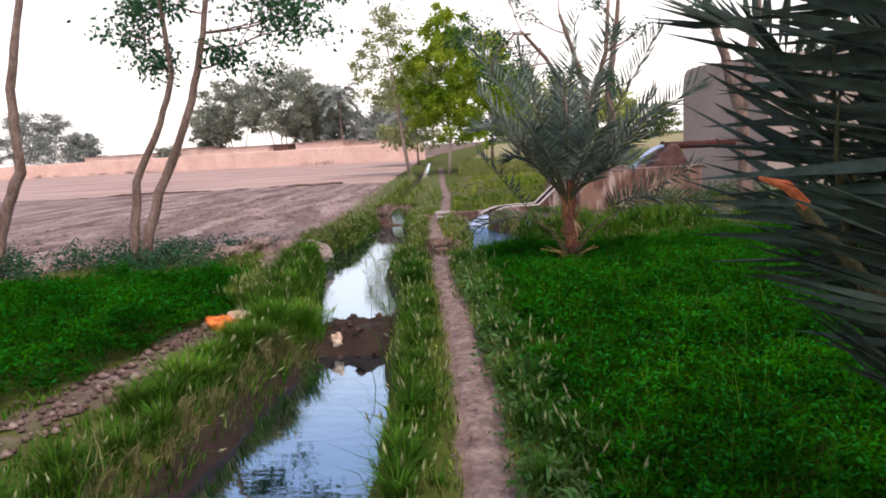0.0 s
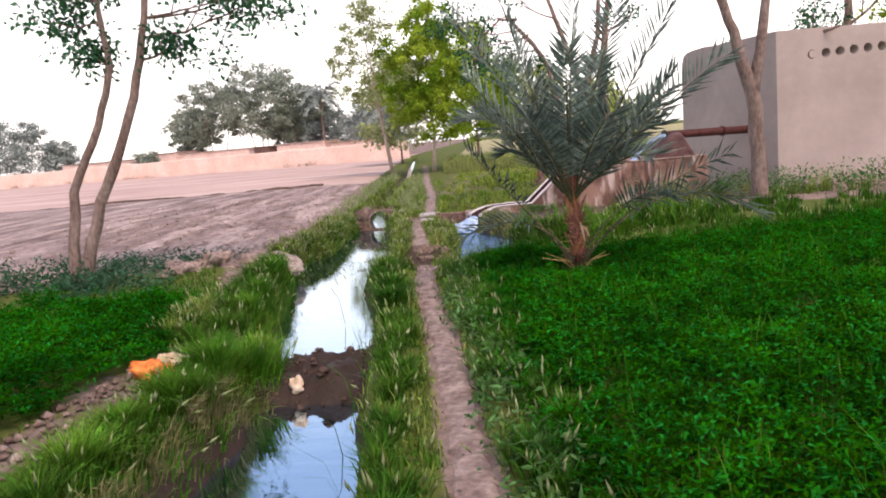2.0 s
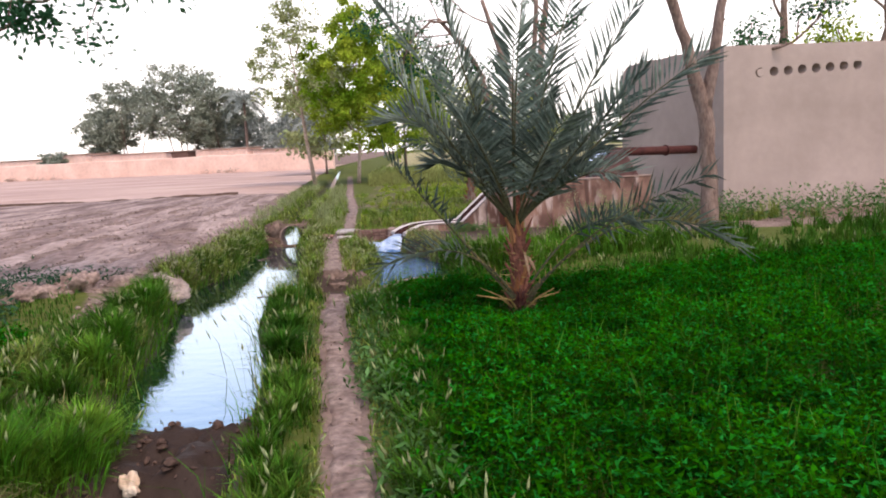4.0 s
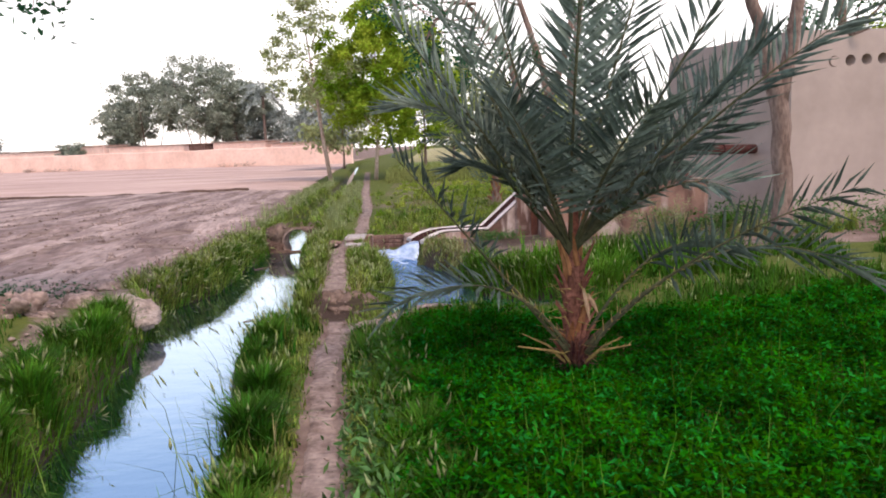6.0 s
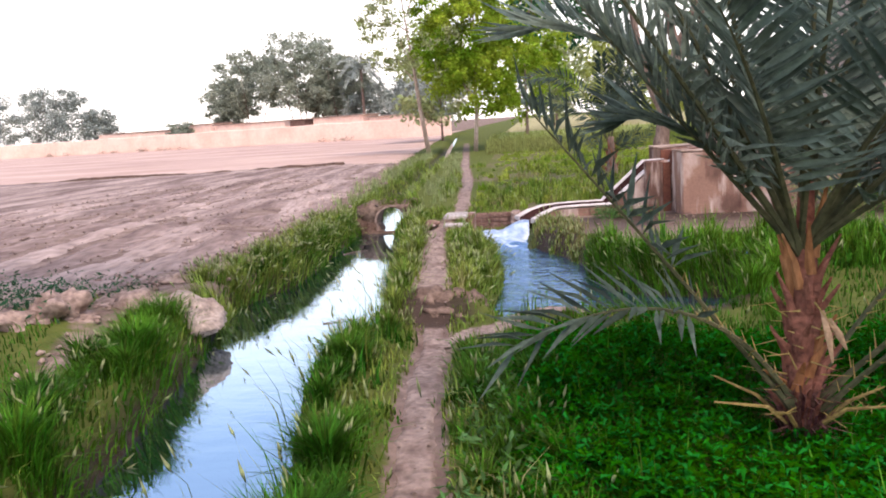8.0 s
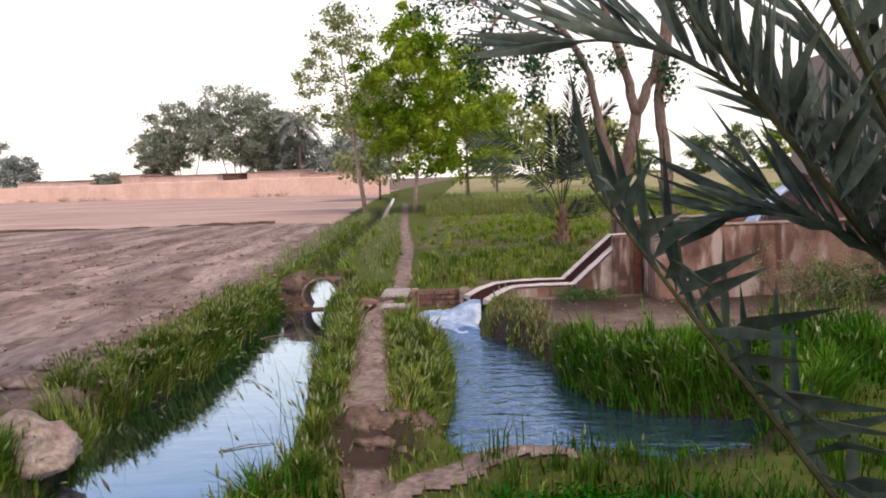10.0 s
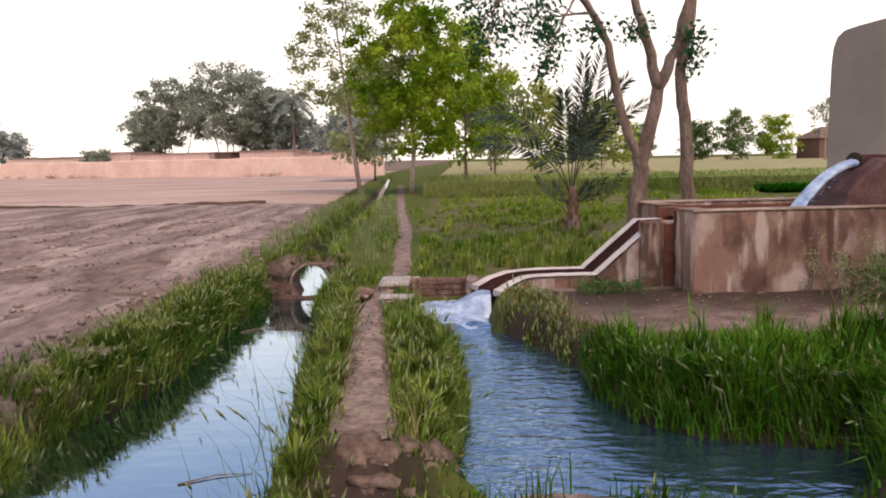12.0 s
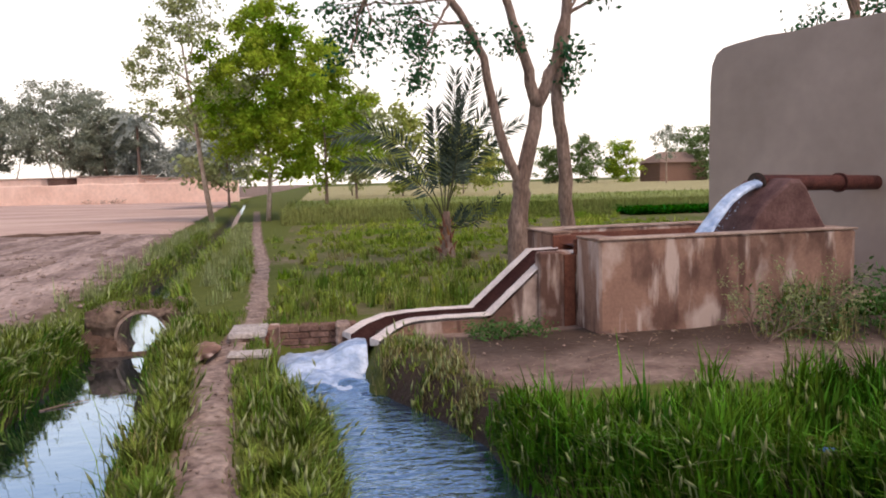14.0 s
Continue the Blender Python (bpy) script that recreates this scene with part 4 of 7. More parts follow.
# ---- pump house ----
HOUSE = pose(7.64, 19.4, 0, 0, 0, 4)      # near corner; x along the vented front, y along the skewed side


def pump_house():
    thing = tagged(new("pump_house"), "flat-roofed pump house in pale mauve render with round vents", "building")
    thing.matrix_world = HOUSE
    L, D, H, T = 9.0, 3.6, 3.64, 0.3
    vents = [(0.83 + 0.325 * i, 3.055 + 0.012 * i) for i in range(8)]
    # front wall as a sheet with round holes, closed behind by the reveals
    mb = Mb()
    r, n = 0.105, 16
    z0, z1 = 2.86, 3.22
    mb.block((0, 0, -0.3), (L, T, z0), 0.0005)
    x = vents[0][0] - 0.1625
    mb.block((0, 0, z0), (x, T, z1), 0.0005)
    for cx, cz in vents:
        sq, w = [], 0.1625
        for j in range(n):
            a = 2 * math.pi * j / n
            c, s = math.cos(a), math.sin(a)
            q = 1 / max(abs(c), abs(s))
            sq.append((cx + q * c * w, (z0 + z1) / 2 + q * s * (z1 - z0) / 2))
        circ = [(cx + r * math.cos(2 * math.pi * j / n), cz + r * math.sin(2 * math.pi * j / n)) for j in range(n)]
        v = [(a, 0.0, b) for a, b in sq] + [(a, 0.0, b) for a, b in circ] + [(a, T, b) for a, b in circ]
        mb.add(v, [(j, (j + 1) % n, n + (j + 1) % n, n + j) for j in range(n)] + [(n + j, n + (j + 1) % n, 2 * n + (j + 1) % n, 2 * n + j) for j in range(n)])
    x1 = vents[-1][0] + 0.1625
    mb.block((x1, 0, z0), (L, T, z1), 0.0005)
    mb.block((0, 0, z1), (L, T, H), 0.0005)
    part("front_wall", mb, M_PLASTER, thing)
    # side and back walls, the top edge worn round
    prof = [(T, -0.3), (D, -0.3), (D + 0.015, H * 0.5), (D, H - 0.55), (D - 0.03, H - 0.3), (D - 0.10, H - 0.14), (D - 0.24, H - 0.05), (D - 0.5, H - 0.02)]
    prof += [(q, H + 0.015 * math.sin(q * 5.1)) for q in (2.6, 2.1, 1.6, 1.1, 0.7)] + [(T, H)]
    k = len(prof)
    side = Mb().add([(x, y, z) for x in (0, T) for y, z in prof], [tuple(range(k))[::-1], tuple(range(k, 2 * k))] + [(i, (i + 1) % k, k + (i + 1) % k, k + i) for i in range(k)])
    part("side_wall", side, M_PLASTER, thing)
    part("back_wall", Mb().block((T, D - T, -0.3), (L, D, H - 0.05), 0.05), M_PLASTER, thing)
    part("end_wall", Mb().block((L - T, T, -0.3), (L, D - T, H - 0.05), 0.05), M_PLASTER, thing)
    part("roof", Mb().block((T, T, H - 0.35), (L - T, D - T, H - 0.2), 0.02), M_ROOFMUD, thing, "mud roof")
    spout = Mb().tube([(1.1, 0.1, 3.54), (1.16, -0.12, 3.57), (1.32, -0.2, 3.63)], [0.045, 0.04, 0.025], 8)
    part("roof_spout", spout, M_BARK, thing, "dark timber roof spout")
    plug = Mb().tube([(vents[0][0] + 0.02, 0.004, vents[0][1]), (vents[0][0] + 0.02, 0.2, vents[0][1])], [0.088, 0.088], 14, jitter=0.1)
    part("vent_plug", plug, M_PLASTER, thing, "mortar plug in the first vent")
    for ob in thing.children:
        for v in ob.data.vertices:
            v.co.x -= 0.2866 * v.co.y
            v.co.y *= 0.9616
    return thing


pump_house()


# ---- crumbs on the mud dam ----
def dam_crumbs():
    n = 420
    x, y = -1.6 + 1.4 * rng.random(n), 7.05 + 1.45 * rng.random(n)
    r = 0.008 + 0.034 * rng.random(n) ** 3
    base = np.array([(1, 0, 0), (-1, 0, 0), (0, 1, 0), (0, -1, 0), (0, 0, 0.8), (0, 0, -0.5), (0.6, 0.6, 0.45), (-0.6, 0.5, 0.4), (0.5, -0.6, 0.45), (-0.55, -0.55, 0.4)])
    V = (base[None] * (1 + 0.5 * (rng.random((n, 10, 3)) - 0.5)) * r[:, None, None] * (0.5 + 1.0 * rng.random((n, 1, 3))) + np.stack([x, y, height(x, y) + 0.05 * r], 1)[:, None]).reshape(-1, 3)
    f = np.array([(0, 6, 4), (6, 2, 4), (2, 7, 4), (7, 1, 4), (1, 9, 4), (9, 3, 4), (3, 8, 4), (8, 0, 4), (0, 2, 6), (2, 1, 7), (1, 3, 9), (3, 0, 8), (2, 0, 5), (1, 2, 5), (3, 1, 5), (0, 3, 5)])
    T = (np.arange(n)[:, None, None] * 10 + f[None]).reshape(-1, 3)
    tagged(part("mud_crumbs", tri_mesh("mud_crumbs", V, T), M_MUD), "crumbs of wet dug mud over the dam", "clods", kind="stuff")


dam_crumbs()


# ---- far edge of the field ----
def wall_line(name, pts, top, thick, material, label, category):
    mb = Mb()
    for (x0, y0), (x1, y1) in zip(pts[:-1], pts[1:]):
        d = Vector((x1 - x0, y1 - y0, 0))
        n = max(1, int(d.length / 1.5))
        s = Vector((-d.y, d.x, 0)).normalized() * thick / 2
        vs_ = []
        for i in range(n + 1):
            p = Vector((x0, y0, 0)) + d * (i / n)
            t = top + 0.10 * float(vnoise(np.array(p.x * 0.35), np.array(p.y * 0.1), 71))
            vs_ += [p - s - Vector((0, 0, 0.3)), p - s + Vector((0, 0, t - 0.08)), p - s * 0.6 + Vector((0, 0, t)), p + s * 0.6 + Vector((0, 0, t)), p + s + Vector((0, 0, t - 0.08)), p + s - Vector((0, 0, 0.3))]
        fs = [(i * 6 + k, i * 6 + k + 6, i * 6 + k + 7, i * 6 + k + 1) for i in range(n) for k in range(5)] + [tuple(range(6)), tuple(n * 6 + k for k in range(6))[::-1]]
        mb.add(vs_, fs)
    return tagged(part(name, mb, material), label, category, kind="structure")


wall_line("boundary_wall", [(-130, 128), (-62, 113), (-28, 99), (-8, 91)], 2.15, 0.4, M_WALLMUD, "long pink mud boundary wall across the field", "wall")


def field_ledge():
    """The ragged face of a cut step across the field, its shade painted in with dark mud colour."""
    xs = np.arange(-26, -7.2, 0.12)
    yy = 38.1 + 0.06 * (xs + 11) - 0.35 * vnoise(xs * 0.6, 0 * xs, 22) + 0.1 * vnoise(xs * 3, 0 * xs, 25)
    hh = 0.09 * np.clip(0.6 + 1.2 * vnoise(xs * 0.5, 0 * xs, 26) + 0.6 * vnoise(xs * 2.5, 0 * xs, 27), 0.0, 1.2) * smooth01(-26, -16, xs)
    rows = [np.stack([xs, yy + dy, height(xs, yy) + 0.02 + k * hh], 1) for dy, k in ((-0.08, -0.3), (-0.03, 0.6), (0.0, 1.0), (0.05, 0.9), (0.12, -0.3))]
    n = len(xs)
    i = (np.arange(4)[:, None] * n + np.arange(n - 1)).ravel()
    ob = part("field_ledge", tri_mesh("field_ledge", np.concatenate(rows), np.stack([i, i + 1, i + n + 1, i + n], 1)), M_MUD)
    tagged(ob, "ragged ledge across the field, its shadowed face in dark mud colour", "ledge", kind="structure")


field_ledge()


def mud_house(x, y, turn, size, label, roof=True, door=None, skin=M_WALLMUD):
    thing = tagged(new("mud_house"), label, "house", "mud houses behind the boundary wall")
    thing.matrix_world = pose(x, y, 0, 0, 0, turn)
    w, d, h = size
    part("wall", Mb().block((-w / 2, -d / 2, -0.3), (w / 2, d / 2, h), 0.12, jit=0.1), skin, thing)
    if roof:
        part("roof", Mb().block((-w / 2 - 0.2, -d / 2 - 0.2, h), (w / 2 + 0.2, d / 2 + 0.2, h + 0.1), 0.04, jit=0.12), M_ROOFMUD, thing, "flat brown mud roof")
    if door:
        part("opening", Mb().block((door - 0.9, -d / 2 - 0.03, 1.9), (door + 0.9, -d / 2 + 0.06, h - 0.15), 0.02), M_HOLE, thing, "dark opening")
    return thing


mud_house(-22.8, 103.5, -18, (7.5, 4, 3.0), "pink mud house with a flat top")
mud_house(-36.5, 109.5, -18, (12, 5, 3.0), "low pink mud house with a brown roof edge")
mud_house(-28.6, 105.0, -18, (2.6, 4, 2.95), "small mud shed with a dark brown front", True, None, M_BRICK)
mud_house(-47, 114.5, -18, (7, 5, 3.3), "pink mud house standing behind the boundary wall")
mud_house(-16.3, 101, -18, (5.0, 3, 2.65), "low broken mud room with a pale parapet")
mud_house(-64, 130, -12, (16, 5, 2.9), "long low mud house far across the field")
far_house = tagged(new("brick_house"), "plain brown house far beyond the wheat", "house")
far_house.matrix_world = pose(70, 152, 0, 0, 0, 15)
part("wall", Mb().block((-6, -3, -0.3), (6, 3, 4.2), 0.1), M_BRICK, far_house)
part("roof", Mb().add([(-6.4, -3.5, 4.1), (6.4, -3.5, 4.1), (6.4, 3.5, 4.1), (-6.4, 3.5, 4.1), (-3.5, 0, 6.2), (3.5, 0, 6.2)], [(0, 1, 5, 4), (1, 2, 5), (2, 3, 4, 5), (3, 0, 4), (3, 2, 1, 0)]), M_BARK, far_house, "dull brown hipped roof")


def clods():
    """Small lumps of turned earth over the near field and along its edge."""
    x = -12 + 8.8 * rng.random(7000)
    y = 11 + 19 * rng.random(7000)
    d = field_d(x, y)
    k = (d > -0.35) & (rng.random(len(x)) < np.where(d < 0.8, 0.9, 0.35))
    x, y = x[k], y[k]
    n = len(x)
    r = 0.015 + 0.045 * rng.random(n) ** 2.5
    base = np.array([(1, 0, 0), (-1, 0, 0), (0, 1, 0), (0, -1, 0), (0, 0, 0.8), (0, 0, -0.5)])
    V = (base[None] * (1 + 0.5 * (rng.random((n, 6, 3)) - 0.5)) * r[:, None, None] + np.stack([x, y, height(x, y) + 0.02], 1)[:, None]).reshape(-1, 3)
    f = np.array([(0, 2, 4), (2, 1, 4), (1, 3, 4), (3, 0, 4), (2, 0, 5), (1, 2, 5), (3, 1, 5), (0, 3, 5)])
    T = (np.arange(n)[:, None, None] * 6 + f[None]).reshape(-1, 3)
    tagged(part("soil_clods", tri_mesh("soil_clods", V, T), M_FIELD), "loose clods of turned earth on the field", "clods", kind="stuff")


clods()


# ---- trees ----
def branch(mb, tips, p, d, length, r, level, spread=0.55, kids=3, lift=0.12):
    """A bent limb and what grows from it; notes where the twigs end."""
    pts, radii, seg = [p], [r], 5
    q = d.normalized()
    for i in range(seg):
        q = (q + Vector(rng.normal(size=3)) * 0.13 + Vector((0, 0, lift * 0.4))).normalized()
        pts.append(pts[-1] + q * (length / seg))
        radii.append(r * (1 - 0.6 * (i + 1) / seg))
    mb.tube(pts, radii, 7 if level > 1 else 5, cap=False, jitter=0.12)
    if level <= 0:
        tips.append(pts[-1])
        tips.append(pts[-2])
        return
    for k in range(kids):
        at = pts[2 + (k * 3) // max(kids - 1, 1) if kids > 1 else seg]
        v = (q + Vector(rng.normal(size=3)) * spread + Vector((0, 0, lift))).normalized()
        branch(mb, tips, at, v, length * (0.6 + 0.2 * rng.random()), r * 0.52, level - 1, spread, kids, lift)
    tips.append(pts[-1])


def crown_at(tips, per, radius, size, aspect=0.55, flat=0.8, droop=0.25):
    P = np.array([tuple(t) for t in tips])
    P = np.repeat(P, per, 0)
    off = rng.normal(size=P.shape) * radius * np.array([1, 1, flat]) * 0.55
    return leaves(P + off, size, aspect, droop)


def tree(label, stems, leafing, material, bark=M_BARK, group="", at=(0, 0, 0), category="tree"):
    """stems: polylines of (x, y, z, radius) with the limbs that leave them; leafing: (level, kids, limb length, leaves a twig, clump radius, leaf size)."""
    thing = tagged(new("tree"), label, category, group)
    thing.location = at
    o = Vector(at)
    tips = []
    for pl, limbs in stems:
        mb = Mb()
        pts = [Vector(p[:3]) - o for p in pl]
        fine, rad = [], []
        for i in range(len(pts) - 1):
            for k in range(4):
                t = k / 4
                fine.append(pts[i].lerp(pts[i + 1], t) + Vector(rng.normal(size=3)) * 0.012)
                rad.append(pl[i][3] * (1 - t) + pl[i + 1][3] * t)
        fine.append(pts[-1])
        rad.append(pl[-1][3])
        mb.tube(fine, rad, 10, jitter=0.16)
        part("trunk", mb, bark, thing, smooth=True)
        lv, kids, ll, per, cr, ls = leafing
        for frac, d, sc in limbs:
            lm = Mb()
            i = min(int(frac * (len(fine) - 1)), len(fine) - 1)
            branch(lm, tips, fine[i], Vector(d), ll * sc, max(rad[i] * 0.45, 0.015), lv, 0.5, kids)
            part("limb", lm, bark, thing, smooth=True)
    if tips:
        lv, kids, ll, per, cr, ls = leafing
        V, T = crown_at(tips, per, cr, ls)
        part("crown", tri_mesh("crown", V, T), material, thing)
    return thing


# two leaning trunks on the left bank, and a third further left
tree("slender leaning tree with dark green leaves on the field bank", [
    ([(-5.8, 12.55, -0.05, 0.094), (-5.62, 12.6, 1.5, 0.072), (-5.06, 12.6, 2.5, 0.058), (-4.74, 12.6, 3.36, 0.050), (-4.86, 12.6, 4.6, 0.036), (-5.06, 12.6, 5.6, 0.022)],
     [(0.62, (-0.6, 0.2, 0.1), 0.3), (0.74, (-0.9, -0.2, 0.0), 0.7), (0.78, (-0.8, 0.2, 0.2), 0.6), (0.85, (0.5, -0.4, 0.3), 0.7), (0.95, (-0.6, 0.5, 0.6), 0.8), (1, (0.3, 0.1, 1), 0.9)]),
    ([(-5.65, 12.5, -0.05, 0.101), (-5.2, 12.55, 1.3, 0.083), (-4.68, 12.6, 2.3, 0.072), (-4.27, 12.6, 3.4, 0.061), (-4.0, 12.6, 4.6, 0.043), (-3.75, 12.6, 5.6, 0.029)],
     [(0.62, (1, -0.2, 0.0), 0.6), (0.70, (1, -0.2, -0.02), 1.3), (0.74, (1, 0.3, 0.05), 1.6), (0.78, (-0.8, -0.2, 0.1), 0.7), (0.66, (1, 0.1, 0.1), 1.9), (0.8, (1, 0.2, -0.05), 2.5), (0.82, (1, -0.1, 0.0), 2.2), (0.88, (1, -0.1, -0.1), 2.4), (0.86, (0.9, -0.3, 0.2), 1.5), (0.92, (-0.6, 0.2, 0.5), 0.8), (0.95, (1, 0.2, 0.1), 1.8), (1, (0.2, 0, 1), 1.0)])],
    (1, 4, 0.85, 46, 0.32, 0.10), M_LEAF, group="trees on the field bank")
tree("bare leaning trunk of a tree on the field bank", [
    ([(-8.05, 11.9, -0.1, 0.115), (-7.75, 12, 1.0, 0.101), (-7.35, 12, 1.8, 0.090), (-7.32, 12, 3.2, 0.079), (-6.95, 12, 4.6, 0.061), (-6.8, 12, 5.9, 0.036)],
     [(0.92, (0.8, -0.3, 0.3), 1.0), (0.97, (-0.8, 0.2, 0.5), 1.0), (1, (0.2, 0.2, 1), 1.2)])], (1, 3, 0.9, 22, 0.24, 0.11), M_LEAF, group="trees on the field bank")
# tree in front of the pump house
tree("grey forked tree trunk standing before the pump house", [
    ([(6.15, 16.5, -0.05, 0.17), (6.16, 16.5, 0.8, 0.145), (6.08, 16.5, 2.2, 0.135), (5.72, 16.5, 3.4, 0.10), (5.4, 16.5, 4.4, 0.08), (5.1, 16.5, 5.6, 0.05)],
     [(0.8, (-0.5, -0.3, 0.2), 0.2), (1, (0, 0, 1), 1.0), (0.95, (-0.8, 0.4, 0.6), 1.0)]),
    ([(6.08, 16.5, 2.15, 0.11), (6.26, 16.5, 3.3, 0.095), (6.42, 16.5, 4.2, 0.08), (6.5, 16.6, 5.6, 0.05)], [(1, (0.1, 0, 1), 1.0), (0.95, (0.8, -0.2, 0.6), 0.9)])],
    (1, 3, 1.0, 22, 0.26, 0.11), M_LEAF, group="trees by the tank")
# trees behind the tank
tree("forked shade tree with grey-brown limbs behind the tank", [
    ([(3.38, 23.7, 0.0, 0.21), (3.4, 23.7, 0.9, 0.17), (3.45, 23.7, 1.5, 0.135), (3.74, 23.7, 2.82, 0.105), (4.06, 23.7, 3.5, 0.09), (4.26, 23.7, 4.4, 0.07), (4.4, 23.7, 6.0, 0.05)],
     [(0.7, (0.6, -0.4, 0.1), 0.25), (0.85, (0.8, 0.3, 0.5), 0.5), (1, (0, 0, 1), 1.1)]),
    ([(3.74, 23.7, 2.8, 0.10), (3.55, 23.7, 3.6, 0.09), (3.3, 23.7, 4.4, 0.075), (2.9, 23.7, 5.6, 0.05)], [(0.35, (-0.6, -0.4, 0.1), 0.3), (0.9, (-0.8, -0.3, 0.2), 1.2), (1, (-0.2, 0, 1), 1.2)]),
    ([(3.44, 23.7, 1.45, 0.09), (3.08, 23.65, 2.4, 0.078), (2.8, 23.6, 3.6, 0.068), (2.42, 23.5, 4.3, 0.065), (1.7, 23.3, 5.1, 0.045)],
     [(0.6, (-0.3, -0.2, 0.1), 0.2), (0.72, (-1, -0.2, 0.0), 0.7), (0.85, (-1, -0.3, -0.15), 1.1), (0.92, (-1, 0.1, -0.1), 1.5), (1, (-1, 0, 0.0), 1.5), (1, (-0.4, -0.2, 0.8), 1.0)]),
    ([(2.0, 23.3, 5.0, 0.04), (1.5, 23.1, 5.0, 0.032), (1.0, 23.0, 4.6, 0.022), (0.75, 23.0, 4.1, 0.012)],
     [(0.3, (-0.4, -0.3, -0.5), 0.6), (0.5, (-0.6, 0.2, -0.4), 0.7), (0.6, (-0.6, -0.4, 0.3), 0.8), (0.75, (-0.5, 0.1, -0.7), 0.6), (0.9, (0.2, -0.2, -0.9), 0.5), (1, (-0.1, 0, -1), 0.5)]),
    ([(2.3, 23.4, 4.6, 0.03), (2.15, 23.35, 4.3, 0.022), (1.95, 23.3, 3.95, 0.015), (1.8, 23.3, 3.6, 0.009)], [(0.5, (-0.5, 0, -0.5), 0.35), (0.75, (-0.3, -0.2, -0.7), 0.35), (1, (-0.3, 0, -1), 0.3)])],
    (1, 4, 1.1, 18, 0.24, 0.10), M_LEAF, group="trees by the tank")
tree("single upright tree trunk behind the tank", [
    ([(4.75, 25, 0.0, 0.18), (4.7, 25, 0.8, 0.14), (4.6, 25, 2.4, 0.12), (4.5, 25, 3.3, 0.105), (4.72, 25, 4.6, 0.1), (4.9, 25, 6.2, 0.06)],
     [(0.62, (0.5, -0.5, 0.3), 0.25), (0.82, (0.8, -0.3, 0.5), 0.7), (0.9, (-0.7, -0.3, 0.6), 0.7), (1, (0, 0, 1), 1.2)])], (1, 3, 1.1, 22, 0.26, 0.115), M_LEAF, group="trees by the tank")
# row over the roof of the pump house
for tx, ty, hh in ((13.5, 29, 8.5), (16.5, 28, 9.0), (20.5, 30, 8.2)):
    tree("shade tree rising behind the pump house roof", [([(tx, ty, 0, 0.24), (tx - 0.1, ty, 3, 0.18), (tx + 0.3, ty, 5, 0.14), (tx + 0.2, ty, 7, 0.07)],
         [(0.5, (-1, 0, 0.5), 0.8), (0.62, (1, -0.3, 0.5), 0.9), (0.75, (-0.8, -0.3, 0.6), 1), (0.85, (0.7, 0.5, 0.7), 1), (1, (0, 0, 1), 1)])], (1, 4, 1.9, 70, 0.5, 0.15), M_LEAF_Y if tx > 14 else M_LEAF, group="trees behind the pump house")


def leafy(label, base, h, w, clear, material, size, count, stems=1, group="", lean=0.0, seed=0, n=46, sigma=0.075, egg=0.42, bark=M_BARK):
    """A full tree: trunk, forked limbs and an uneven crown of leaves in clumps."""
    x, y = base
    z0 = float(height(x, y)) - 0.1 if y < 60 else -0.1
    thing = tagged(new("tree"), label, "tree", group)
    tips = []
    for s in range(stems):
        mb = Mb()
        a = 2 * math.pi * s / max(stems, 1) + seed
        off = 0.04 * w * (stems > 1)
        bx, by = x + math.cos(a) * off, y + math.sin(a) * off
        tx, ty = bx + (lean + 0.22 * w * math.cos(a) * (stems > 1)), by + 0.22 * w * math.sin(a) * (stems > 1)
        r0 = 0.013 * h / math.sqrt(stems)
        mb.tube([(bx, by, z0), ((bx * 2 + tx) / 3, (by * 2 + ty) / 3, h * clear * 0.7), ((bx + tx) / 2, (by + ty) / 2, h * clear * 1.2), (tx, ty, h * 0.82)], [r0, r0 * 0.8, r0 * 0.6, r0 * 0.2], 8, jitter=0.15)
        for k in range(7):
            t = clear + (0.85 - clear) * k / 6
            p = Vector((bx + (tx - bx) * t, by + (ty - by) * t, h * t))
            aa = 2.4 * k + a
            branch(mb, tips, p, Vector((math.cos(aa), math.sin(aa), 0.7)), w * 0.3 * (1.1 - 0.5 * k / 6), r0 * 0.35, 0)
        part("trunk", mb, bark, thing, smooth=True)
    # sprays of leaves in an uneven egg round the stems, the most of them towards its skin
    C = rng.normal(size=(n, 3))
    C /= np.linalg.norm(C, axis=1)[:, None]
    C *= (0.25 + 0.75 * rng.random(n) ** 0.4)[:, None]
    C[:, :2] *= (1.05 - egg * np.clip(C[:, 2:] + 0.25, 0, 1.25)) * (1 + 0.16 * rng.normal(size=(n, 1)))
    cz = h * (clear + 1) / 2
    C = C * np.array([w / 2, w / 2, h * (1 - clear) / 2]) + np.array([x + lean * 0.7, y, cz])
    C = np.concatenate([C, np.array([tuple(t) for t in tips])])
    per = max(4, count // len(C))
    big = np.repeat(0.55 + 0.9 * rng.random(len(C)), per)[:, None]
    P = np.repeat(C, per, 0)
    P = P + rng.normal(size=P.shape) * big * np.array([sigma * w, sigma * w, 0.45 * sigma * h])
    V, T = leaves(P, size, 0.6, 0.2)
    part("crown", tri_mesh("crown", V, T), material, thing)
    return thing


